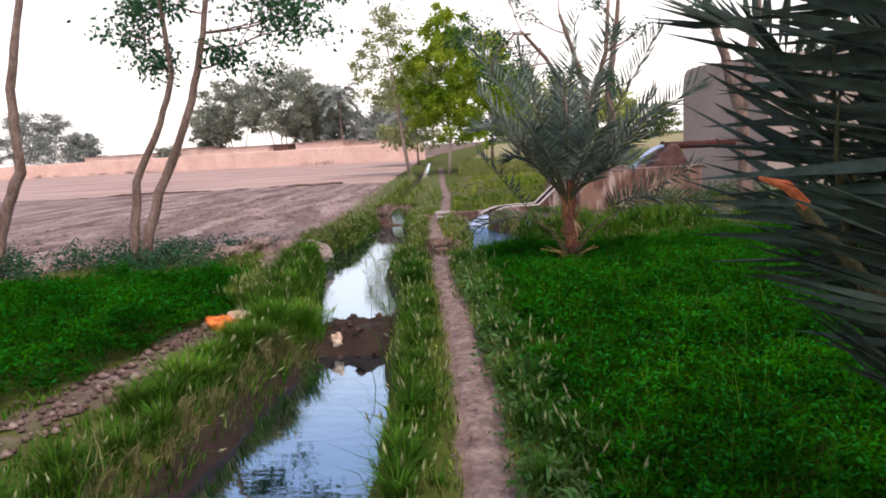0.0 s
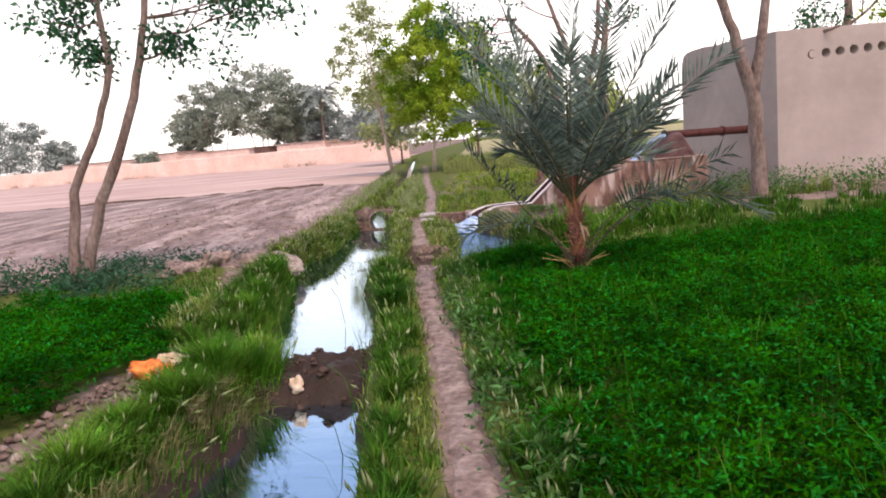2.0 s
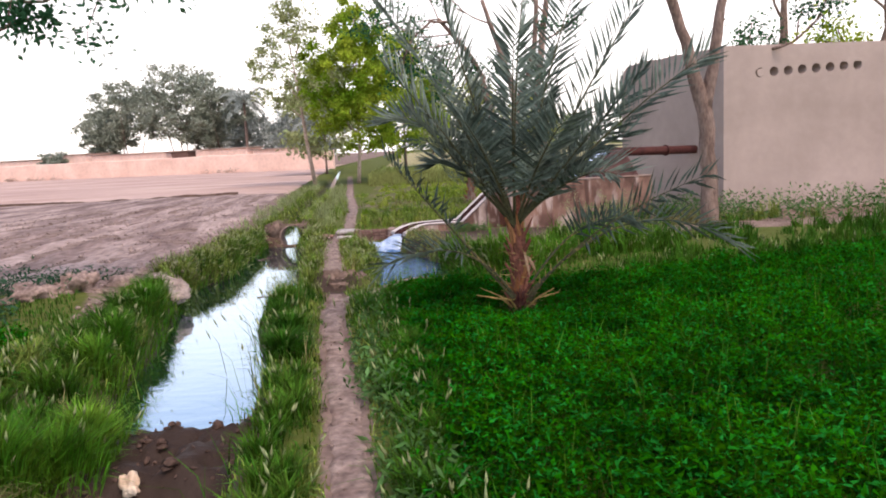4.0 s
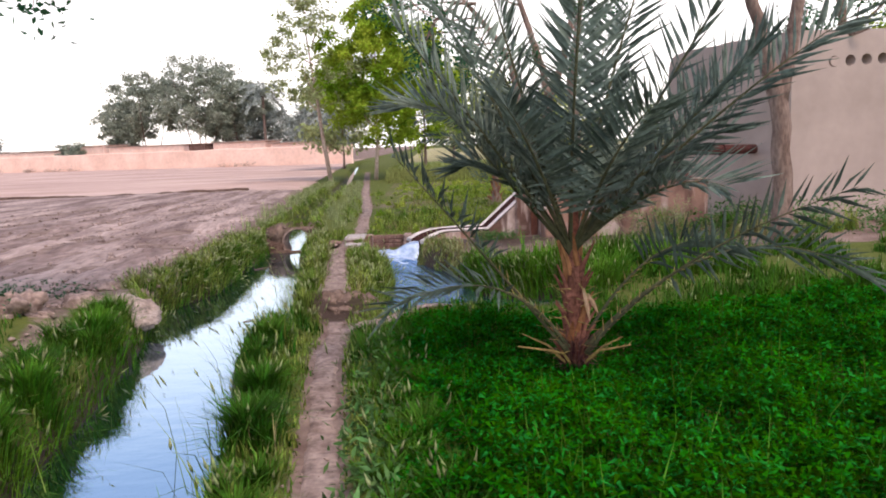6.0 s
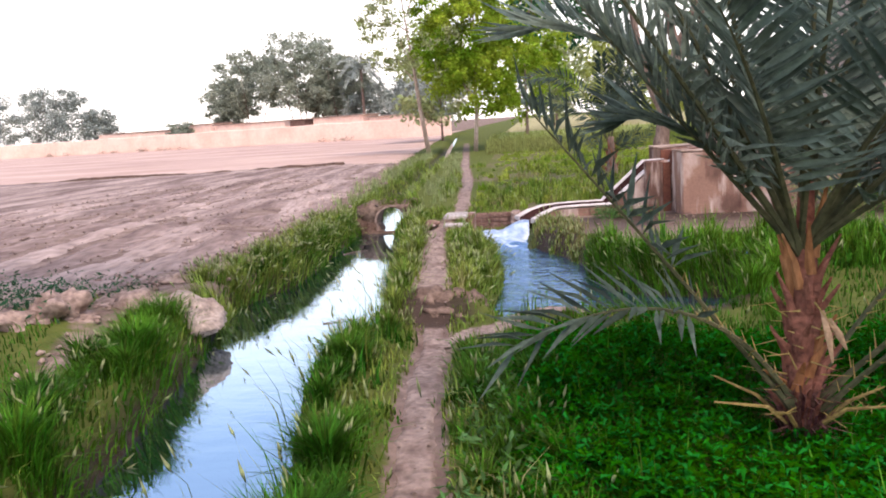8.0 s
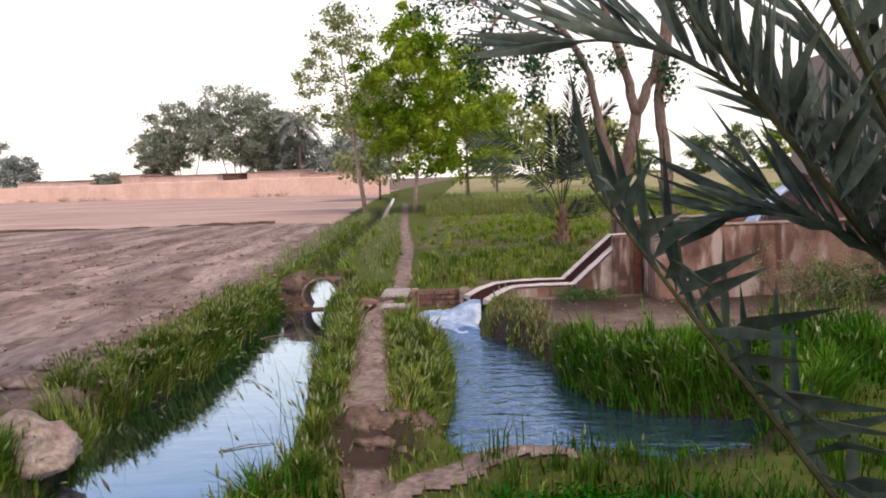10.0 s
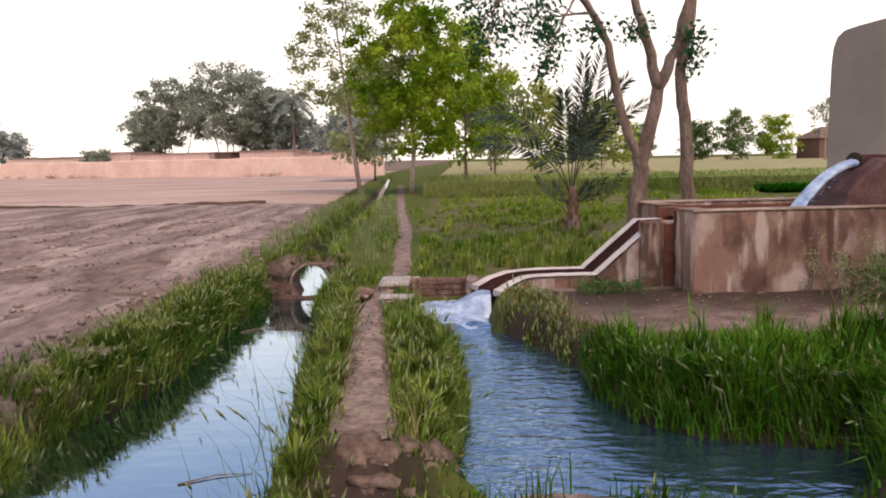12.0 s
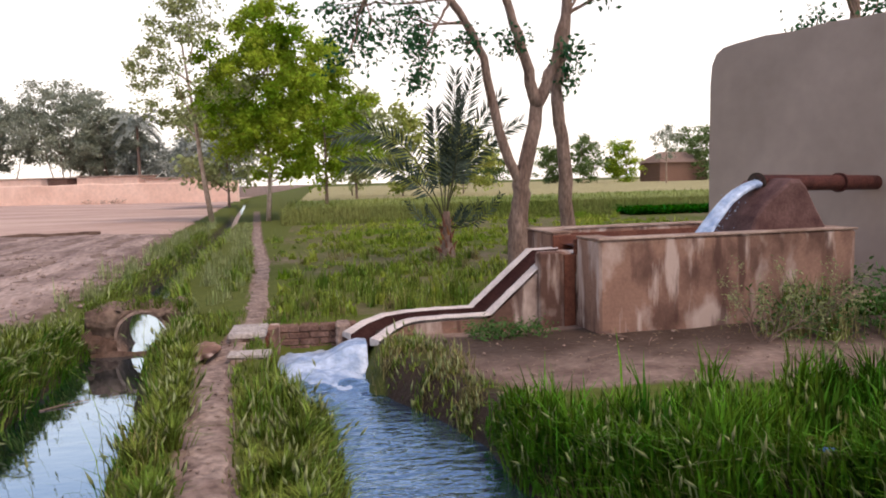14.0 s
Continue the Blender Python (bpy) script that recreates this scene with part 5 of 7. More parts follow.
# the trees where the canal meets the wheat
leafy("tall young tree with fresh yellow-green leaves by the canal", (-2.2, 46), 10.4, 5.6, 0.16, M_LEAF_Y, 0.2, 22000, group="trees along the canal", lean=0.3, n=150, sigma=0.036, bark=M_BARK_P)
leafy("young tree with fresh yellow-green leaves by the canal", (0.5, 51), 9.3, 5.4, 0.16, M_LEAF_Y, 0.21, 13000, group="trees along the canal", seed=1, n=85, sigma=0.042)
leafy("tall thin tree with sparse olive leaves by the canal", (-4.7, 46.5), 10.5, 6.6, 0.34, M_LEAF_O, 0.17, 6000, group="trees along the canal", lean=-1.0, seed=2, n=80, sigma=0.034, bark=M_BARK_P)
leafy("olive-green tree beyond the canal", (-6.6, 70), 9.5, 8.0, 0.12, M_LEAF_O, 0.4, 5000, group="trees along the canal", seed=3)
leafy("olive-green tree beyond the canal", (2.6, 62), 8.0, 5.5, 0.25, M_LEAF_O, 0.34, 3000, group="trees along the canal", seed=4)
leafy("dark tree at the wheat's edge", (3.0, 78), 5.5, 4.0, 0.2, M_LEAF_O, 0.34, 2000, group="trees along the canal", seed=5)
leafy("yellow-green tree across the wheat", (6.6, 70), 7.6, 5.0, 0.1, M_LEAF_YO, 0.34, 3000, group="trees along the canal", seed=6)
leafy("yellow-green tree across the wheat", (11.8, 72), 6.2, 6.0, 0.1, M_LEAF_YO, 0.34, 3000, group="trees along the canal", seed=7)
# the grove behind the mud houses
for x, y, h, w, st in ((-43.5, 126, 14.5, 13.5, 3), (-34.5, 124, 16.5, 15, 4), (-48, 128, 11, 7, 2), (-27.5, 122, 12.5, 9, 2), (-31, 128, 10, 9, 2)):
    leafy("grey-green shade tree with spreading limbs behind the mud houses", (x, y), h, w, 0.27, M_LEAF_G, 0.40, 12000, st, "grove behind the mud houses", seed=x, n=120, sigma=0.043, egg=0.12)
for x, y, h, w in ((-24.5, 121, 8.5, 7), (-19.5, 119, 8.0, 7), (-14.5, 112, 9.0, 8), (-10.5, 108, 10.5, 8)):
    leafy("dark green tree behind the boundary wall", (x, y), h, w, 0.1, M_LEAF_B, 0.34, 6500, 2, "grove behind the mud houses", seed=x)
leafy("low dark bush beside a mud house", (-49.5, 112), 3.4, 5, 0.05, M_LEAF_G, 0.4, 3000, 2, "grove behind the mud houses", seed=9)
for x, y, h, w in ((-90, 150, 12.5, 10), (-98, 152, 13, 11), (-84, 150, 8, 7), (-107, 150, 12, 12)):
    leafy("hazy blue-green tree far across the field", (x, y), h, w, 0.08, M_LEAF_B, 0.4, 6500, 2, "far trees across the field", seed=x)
for x, y, h, w in ((51, 150, 9.5, 8), (58.3, 150, 8.6, 7.5), (76, 150, 11, 9), (46, 156, 8, 7), (36, 165, 8, 9), (28, 165, 8, 9), (78, 160, 12, 10)):
    leafy("green tree beyond the wheat", (x, y), h, w, 0.03, M_LEAF_Y if 57 < x < 60 else M_LEAF_F, 0.42, 4500, 2, "far trees beyond the wheat", seed=x)
leafy("slender pale-trunked tree beyond the wheat", (49.0, 112), 9.3, 4.2, 0.4, M_LEAF_G, 0.3, 1100, 1, "far trees beyond the wheat", seed=3, n=30, sigma=0.05, bark=M_BARK_P)


# ---- palms ----
def frond(parent, root, mid, tip, material, count=32, leaf=0.48, width=0.034, vee=0.5, thick=0.014, twist=0.0, start=0.14, spines=False, sag=0.06, open_=64, close=30):
    """A feather leaf: a stalk bent from its root through its middle to its tip, with stiff creased leaflets on both sides that fold up into a V."""
    n = 16
    p0, p2 = Vector(root), Vector(tip)
    p1 = Vector(mid) * 2 - (p0 + p2) * 0.5
    pts = [p0 * (1 - i / n) ** 2 + p1 * (2 * i / n * (1 - i / n)) + p2 * (i / n) ** 2 for i in range(n + 1)]
    dirs = [(pts[min(i + 1, n)] - pts[max(i - 1, 0)]).normalized() for i in range(n + 1)]
    rad = [thick * (1.25 - 1.05 * i / n) * (1.8 if i == 0 else 1) for i in range(n + 1)]
    ob = part("frond", Mb().tube(pts, rad, 5), M_RACHIS, parent)
    flat = Vector((p2.x - p0.x, p2.y - p0.y, 0))
    flat = flat.normalized() if flat.length > 0.01 else Vector((1, 0, 0))

    def along(t):
        i = min(int(t * n), n - 1)
        d = dirs[i].lerp(dirs[i + 1], t * n - i).normalized()
        side = Vector((flat.y, -flat.x, 0))
        side = (side - d * side.dot(d)).normalized()
        up = side.cross(d).normalized()
        return pts[i].lerp(pts[i + 1], t * n - i), d, side * math.cos(twist) + up * math.sin(twist), up * math.cos(twist) - side * math.sin(twist)

    V, T, q = [], [], 0
    for k in range(count):
        t = start + (1 - start) * (k + 0.5) / count
        grow = (k + 0.5) / count
        c, d, side, up = along(t)
        L = leaf * (0.5 + 0.5 * math.sin(math.pi * min(1, 0.22 + 0.7 * grow)) ** 0.7) * (0.82 + 0.32 * rng.random())
        for s in (-1, 1):
            ang = radians(open_ - close * grow + 14 * (rng.random() - 0.5))
            fold = vee * (0.5 + 1.0 * rng.random())
            out = (d * math.cos(ang) + (side * s * math.cos(fold) + up * math.sin(fold)) * math.sin(ang)).normalized()
            w0 = out.cross(up + side * s * 0.4 + Vector(rng.normal(size=3)) * 0.3).normalized()
            keel = out.cross(w0) * (width * 0.22)
            w0 = w0 * width / 2
            m = c + out * L * 0.36 - Vector((0, 0, sag * 0.2 * L))
            e = c + out * L - Vector((0, 0, sag * L * (0.5 + rng.random())))
            V += [c, m + w0 + keel, m - keel, m - w0 + keel, e]
            T += [(q, q + 1, q + 2), (q, q + 2, q + 3), (q + 1, q + 4, q + 2), (q + 2, q + 4, q + 3)]
            q += 5
    part("leaf_blade", tri_mesh("leaf_blade", np.array([tuple(v) for v in V]), np.array(T)), material, ob, "narrow grey-green leaflets")
    if spines:
        sp = Mb()
        for k in range(16):
            c, d, side, up = along(0.06 + (start - 0.04) * k / 16)
            w = (side * (1 if k % 2 else -1) + up * 0.5 + d * (0.5 + 0.5 * rng.random())).normalized()
            sp.tube([c, c + w * (0.05 + 0.06 * rng.random())], [0.0045, 0.001], 4, cap=False)
        tagged(part("spine", sp, M_SPINE, ob, "dry yellow spines along the stalk"), "dry yellow spines along the stalk", kind="stuff")
    return ob


def palm(label, base, trunk_h, r, material, boots=26, bark=M_BOOT, about="shaggy reddish-brown trunk", skirt=0):
    """The trunk of a date palm with its old leaf bases; skirt: shaggy fibres round the foot."""
    thing = tagged(new("date_palm"), label, "palm tree", "date palms")
    thing.location = base
    tr = Mb().tube([(0, 0, -0.1), (0, 0, trunk_h * 0.12), (0, 0, trunk_h * 0.35), (0.0, 0, trunk_h * 0.75), (0, 0, trunk_h * 1.05)], [r * 1.7, r * 1.35, r * 0.95, r * 0.8, r * 0.6], 14, jitter=0.2)
    part("trunk", tr, bark, thing, about, smooth=True)
    for i in range(boots):
        a, f = i * 2.4 + 0.5 * rng.random(), i / boots
        z = trunk_h * (0.0 + 0.78 * f)
        o = Vector((math.cos(a), math.sin(a), 0))
        t = Vector((-o.y, o.x, 0)) * (0.05 * rng.normal())
        ln_ = trunk_h * (0.16 + 0.16 * rng.random())
        out = (0.10 - 0.05 * f) * (0.5 + rng.random())
        c = o * r * (1.25 - 0.5 * f) + Vector((0, 0, z))
        part("leaf_base", Mb().tube([c, c + o * out * 0.25 + t * 0.4 + Vector((0, 0, ln_ * 0.45)), c + o * out + t + Vector((0, 0, ln_ * (0.7 + 0.3 * f)))], [0.026, 0.019, 0.006], 5, squash=0.45, jitter=0.3), M_HUSK if i % 3 == 0 else M_BOOT, thing)
    if skirt:
        n = skirt
        a, z = rng.random(n) * 6.283, 0.22 * rng.random(n) ** 1.5
        P = np.stack([np.cos(a) * r * (1.5 - 2 * z), np.sin(a) * r * (1.5 - 2 * z), z], 1)
        V, T, _ = blades(P, 0.10 + 0.16 * rng.random(n), 0.012 + 0.01 * rng.random(n), 0.4 + 0.55 * rng.random(n), az=a + 0.5 * rng.normal(size=n))
        part("fibre_skirt", tri_mesh("fibre_skirt", V, T), M_FIBRE, thing, "dark red-brown shaggy fibre round the foot")
    return thing


def crown_fronds(thing, base, fronds, material, **kw):
    """fronds: root, middle and tip in the place's own metres, and how far the leaf is turned on its stalk."""
    o = Vector(base)
    for root, mid, tip, twist in fronds:
        frond(thing, Vector(root) - o, Vector(mid) - o, Vector(tip) - o, material, twist=twist, **kw)


PALM_AT = (1.80, 10.5, 0.02)
main_palm = palm("young date palm with arching grey-green fronds at the clover's edge", PALM_AT, 1.2, 0.055, M_FROND, 40, skirt=260)
CROWN = (1.78, 10.5, 0.95)
crown_fronds(main_palm, PALM_AT, [
    (CROWN, (1.18, 10.42, 2.15), (0.50, 10.35, 3.2), 0.7), (CROWN, (1.16, 10.15, 1.80), (0.60, 9.80, 2.5), 0.75), (CROWN, (1.42, 10.4, 2.15), (1.12, 10.25, 3.15), 0.6), (CROWN, (1.12, 10.6, 1.85), (0.55, 10.65, 2.05), 0.4),
    (CROWN, (1.82, 10.45, 2.2), (1.96, 10.45, 3.45), 0.3), (CROWN, (1.74, 10.15, 1.85), (1.72, 9.75, 2.7), 0.2), (CROWN, (2.42, 10.1, 2.2), (2.95, 9.75, 3.15), -0.75), (CROWN, (2.15, 10.65, 2.3), (2.55, 10.8, 3.4), -0.5),
    (CROWN, (2.72, 10.3, 1.86), (3.55, 10.1, 2.5), -0.75), (CROWN, (2.38, 10.05, 1.75), (2.85, 9.7, 2.35), -0.6), (CROWN, (2.05, 10.95, 2.0), (2.3, 11.5, 2.7), 0.2), (CROWN, (1.5, 11.0, 2.0), (1.15, 11.5, 2.75), 0.2),
    (CROWN, (2.45, 10.7, 1.7), (3.05, 10.9, 2.2), -0.5), (CROWN, (1.5, 10.12, 1.6), (1.25, 9.8, 2.0), 0.4), (CROWN, (1.98, 10.1, 1.6), (2.15, 9.75, 1.95), 0.3), (CROWN, (1.36, 10.58, 1.5), (1.0, 10.65, 1.6), 0.4),
    (CROWN, (1.6, 10.8, 1.6), (1.35, 11.1, 1.9), 0.3), (CROWN, (2.35, 10.4, 1.55), (2.85, 10.3, 1.8), -0.5), (CROWN, (2.0, 10.75, 1.7), (2.2, 11.0, 2.2), 0.2),
    (CROWN, (1.22, 10.45, 1.62), (0.78, 10.38, 2.15), 0.35), (CROWN, (2.25, 10.05, 1.4), (2.6, 9.7, 1.45), -0.4), (CROWN, (2.2, 10.85, 1.35), (2.6, 11.15, 1.5), -0.3),
], M_FROND, count=34, leaf=0.46, width=0.034, vee=0.4, start=0.2, sag=0.04, open_=72)
# Low fronds use the darkened copy, so their shade is in the colour.
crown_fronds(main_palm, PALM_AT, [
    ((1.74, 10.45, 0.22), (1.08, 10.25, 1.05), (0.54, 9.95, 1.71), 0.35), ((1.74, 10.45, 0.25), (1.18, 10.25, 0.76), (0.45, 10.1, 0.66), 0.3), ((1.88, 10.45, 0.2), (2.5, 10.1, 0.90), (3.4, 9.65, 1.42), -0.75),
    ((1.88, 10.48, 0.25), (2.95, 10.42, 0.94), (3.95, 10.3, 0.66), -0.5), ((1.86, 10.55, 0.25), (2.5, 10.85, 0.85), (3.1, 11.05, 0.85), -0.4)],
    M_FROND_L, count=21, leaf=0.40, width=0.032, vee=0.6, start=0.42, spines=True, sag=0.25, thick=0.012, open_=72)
for a, l_ in ((205, 0.5), (235, 0.42), (320, 0.45), (350, 0.35), (160, 0.4)):
    c, sn = math.cos(radians(a)), math.sin(radians(a))
    st = [Vector((c * 0.07, sn * 0.07, 0.1)), Vector((c * 0.2, sn * 0.2, 0.22)), Vector((c * l_, sn * l_, 0.3))]
    sm = Mb().tube(st, [0.012, 0.009, 0.004], 5)
    for k in range(10):
        q = st[1].lerp(st[2], k / 10)
        sm.tube([q, q + Vector((-sn, c, 0.4)) * (0.045 if k % 2 else -0.045) * (0.3 + rng.random()) + Vector((c, sn, 0.3)) * 0.03 * rng.random()], [0.003, 0.001], 3, cap=False)
    part("spiny_stalk", sm, M_SPINE, main_palm, "dry yellow spiny leaf stalk")
thorns = Mb()
for k in range(46):
    a, z = k * 2.4, 0.12 + 0.62 * (k / 46)
    o = Vector((math.cos(a), math.sin(a), 0))
    thorns.tube([o * 0.07 + Vector((0, 0, z)), o * (0.12 + 0.12 * rng.random()) + Vector((0.04 * rng.normal(), 0.04 * rng.normal(), z + 0.05 * rng.normal()))], [0.005, 0.001], 4, cap=False)
part("trunk_thorns", thorns, M_SPINE, main_palm, "yellow thorns standing out from the trunk")
for x0, z0, x1, z1 in ((0.05, 0.68, 0.09, 0.44), (0.08, 0.64, 0.15, 0.50)):
    part("husk", Mb().tube([(x0, -0.09, z0), ((x0 + x1) / 2, -0.12, (z0 + z1) / 2), (x1, -0.12, z1)], [0.01, 0.016, 0.004], 6, squash=0.4, jitter=0.2), M_HUSK_P, main_palm, "pale torn leaf husk hanging from the trunk")

# the dark palm beside the start: long flat leaflets that reach towards the path
NEAR_AT = (2.35, 2.15, 0.02)
near_palm = palm("young date palm with stiff dark fronds beside the clover", NEAR_AT, 0.85, 0.14, M_FROND_D, 30)
NR = (2.3, 2.25, 0.7)
crown_fronds(near_palm, NEAR_AT, [
    (NR, (2.02, 2.0, 1.5), (1.85, 1.60, 2.15), 0.1), (NR, (1.95, 2.15, 1.4), (1.76, 1.85, 1.95), 0.1), (NR, (2.08, 2.05, 1.65), (1.98, 1.75, 2.6), 0.1),
    (NR, (2.15, 1.8, 1.5), (2.05, 1.4, 2.3), 0.1), (NR, (2.22, 2.2, 1.75), (2.12, 2.0, 2.8), 0.1), (NR, (2.0, 2.3, 1.5), (1.86, 2.1, 2.35), 0.1),
], M_FROND_D, count=15, leaf=0.80, width=0.046, vee=0.3, start=0.42, sag=-0.02, open_=108, close=16, thick=0.017)
crown_fronds(near_palm, NEAR_AT, [(NR, (2.0, 1.8, 1.28), (1.86, 1.35, 1.62), 0.1)], M_FROND_D, count=15, leaf=0.52, width=0.046, vee=0.3, start=0.42, sag=-0.02, open_=108, close=16, thick=0.017)
crown_fronds(near_palm, NEAR_AT, [
    (NR, Vector(NR) + Vector((math.cos(a) * q * 0.5, math.sin(a) * q * 0.5, 0.75 * h)), Vector(NR) + Vector((math.cos(a) * q, math.sin(a) * q, h)), 0.2)
    for a, q, h in [(radians(-125 + 15.0 * i), 0.45 + 0.5 * ((i * 7) % 5) / 5, 0.35 + 1.7 * ((i * 5) % 11) / 11) for i in range(18)]],
    M_FROND_D, count=26, leaf=0.5, width=0.034, vee=0.4, start=0.15, sag=0.03, thick=0.015)
part("cut_stalk", Mb().tube([(-0.1, -0.06, 0.85), (-0.42, -0.16, 1.35), (-0.70, -0.30, 1.64)], [0.03, 0.022, 0.018], 7, squash=0.6), M_RACHIS, near_palm)
part("torn_sheath", Mb().tube([(-0.68, -0.30, 1.63), (-0.74, -0.32, 1.69), (-0.82, -0.33, 1.72)], [0.014, 0.018, 0.005], 8, squash=0.8, jitter=0.6), M_TORN, near_palm, "torn orange leaf sheath")

# the slender palm in the grass beyond the pool
FAR_AT = (2.60, 26.3, 0.05)
far_palm = palm("slender young date palm in the grass beyond the pool", FAR_AT, 0.9, 0.11, M_FROND_D, 22, M_BARK, "")
FR = (2.58, 26.3, 0.7)
crown_fronds(far_palm, FAR_AT, [
    (FR, (2.72, 26.3, 2.1), (2.85, 26.3, 3.75), 1.2), (FR, (2.80, 26.2, 2.0), (3.2, 26.1, 3.75), 1.2), (FR, (2.48, 26.35, 1.8), (2.42, 26.4, 3.0), 1.2), (FR, (2.66, 26.4, 1.9), (3.0, 26.5, 3.3), 1.2),
    (FR, (2.95, 26.3, 2.1), (3.75, 26.3, 3.25), 1.2), (FR, (3.05, 26.4, 1.9), (4.2, 26.5, 2.75), 1.2)],
    M_FROND_L, count=40, leaf=0.42, width=0.046, vee=0.12, start=0.34, sag=0.06)
crown_fronds(far_palm, FAR_AT, [
    (FR, (1.85, 26.25, 1.72), (0.62, 26.2, 1.98), 1.35), (FR, (1.72, 26.4, 2.35), (0.42, 26.5, 2.5), 1.35)],
    M_FROND_L, count=30, leaf=0.40, width=0.05, vee=0.08, start=0.25, sag=0.12)
crown_fronds(far_palm, FAR_AT, [(FR, (2.6 + 0.45 * c, 26.2, 0.75), (2.6 + 0.9 * c, 26.1, 0.95 + 0.3 * abs(c)), 0.9) for c in (-0.9, -0.5, 0.35, 0.7, 1.2)],
    M_FROND_L, count=12, leaf=0.26, width=0.04, vee=0.3, start=0.45, sag=0.2)
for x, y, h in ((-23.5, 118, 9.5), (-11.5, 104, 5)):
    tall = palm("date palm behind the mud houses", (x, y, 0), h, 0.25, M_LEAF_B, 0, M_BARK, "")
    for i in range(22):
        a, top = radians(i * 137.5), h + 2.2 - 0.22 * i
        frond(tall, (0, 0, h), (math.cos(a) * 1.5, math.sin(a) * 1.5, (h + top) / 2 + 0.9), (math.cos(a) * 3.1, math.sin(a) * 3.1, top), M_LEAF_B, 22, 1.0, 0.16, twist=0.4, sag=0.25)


# ---- crops and grass ----
def scatter(n, x0, x1, y0, y1, keep):
    x, y = x0 + (x1 - x0) * rng.random(n), y0 + (y1 - y0) * rng.random(n)
    k = keep(x, y)
    k = k if k.dtype == bool else rng.random(n) < k
    return x[k], y[k]


def stuff(name, V, T, material, label, category):
    return tagged(part(name, tri_mesh(name, V, T), material), label, category, kind="stuff")


def on_ground(x, y):
    return np.stack([x, y, height(x, y)], 1)


def clover(x, y, h, per, size):
    """Clover: stems with trefoils spread through the upper part of the stand."""
    P = np.repeat(on_ground(x, y), per, 0)
    top = np.repeat(h, per) * (0.35 + 0.65 * rng.random(len(P)) ** 0.7)
    P = P + np.stack([rng.normal(size=len(P)) * 0.05, rng.normal(size=len(P)) * 0.05, top], 1)
    P3 = np.repeat(P, 3, 0)
    n = len(P3)
    az = np.repeat(rng.random(len(P)) * 6.283, 3) + np.tile([0, 2.094, 4.189], len(P))
    el = np.repeat(rng.normal(size=len(P)) * 0.25, 3) + 0.15 + 0.3 * rng.normal(size=n)
    d = np.stack([np.cos(az) * np.cos(el), np.sin(az) * np.cos(el), np.sin(el)], 1)
    s = np.stack([-np.sin(az), np.cos(az), 0.35 * rng.normal(size=n)], 1)
    L = np.repeat(size * (0.7 + 0.6 * rng.random(len(P))), 3)[:, None]
    V = np.stack([P3, P3 + d * L * 1.25 + s * L * 0.27, P3 + d * L * 1.25 - s * L * 0.27], 1).reshape(-1, 3)
    return V, np.arange(3 * n).reshape(-1, 3)


def stand(x, y, full=0.34):
    """Height of the clover: lower at its edge, uneven within."""
    return full * (0.35 + 0.65 * smooth01(0.3, 1.5, np.hypot(x - 1.78, y - 10.4))) * (0.80 + 0.35 * vnoise(x * 1.1, y * 1.1, 81) + 0.35 * vnoise(x * 3.5, y * 3.5, 82) + 0.5 * vnoise(x * 7.5, y * 7.5, 83))


x, y = scatter(30000, 0.2, 9.5, 0.3, 14.2, lambda x, y: smooth01(0.0, 0.15, clover_right(x, y)) * np.where(x < 5, 1.0, 0.55))
h = stand(x, y) * (0.45 + 0.55 * smooth01(0, 0.7, clover_right(x, y)))
V1 = clover(x, y, h, 8, 0.036)
V, T, _ = blades(on_ground(x, y), h * 0.95, 0.006 + 0 * h, 0.25 * rng.random(len(x)))
stuff("clover_crop", *joined(V1, (V, T)), M_CLOVER, "dense bright green clover crop", "clover")
k = rng.random(len(x)) < 0.16
V, T, _ = blades(on_ground(x[k], y[k]), h[k] * 1.3 + 0.04, 0.012 + 0 * h[k], 0.5 * rng.random(k.sum()))
stuff("clover_sprigs", V, T, M_GRASS_D, "taller green sprigs over the clover", "clover")
x, y = scatter(7000, 9.5, 22, 4, 15, lambda x, y: clover_right(x, y) > 0)
stuff("clover_crop", *clover(x, y, stand(x, y), 4, 0.08), M_CLOVER, "dense bright green clover crop stretching away", "clover")
x, y = scatter(16000, -9.5, -2, 3.5, 11.8, lambda x, y: smooth01(0, 0.15, clover_left(x, y)))
h = stand(x, y, 0.38) * (0.5 + 0.5 * smooth01(0, 0.5, clover_left(x, y)))
stuff("clover_crop", *clover(x, y, h, 7, 0.036), M_CLOVER, "small patch of bright green clover beside the bank", "clover")


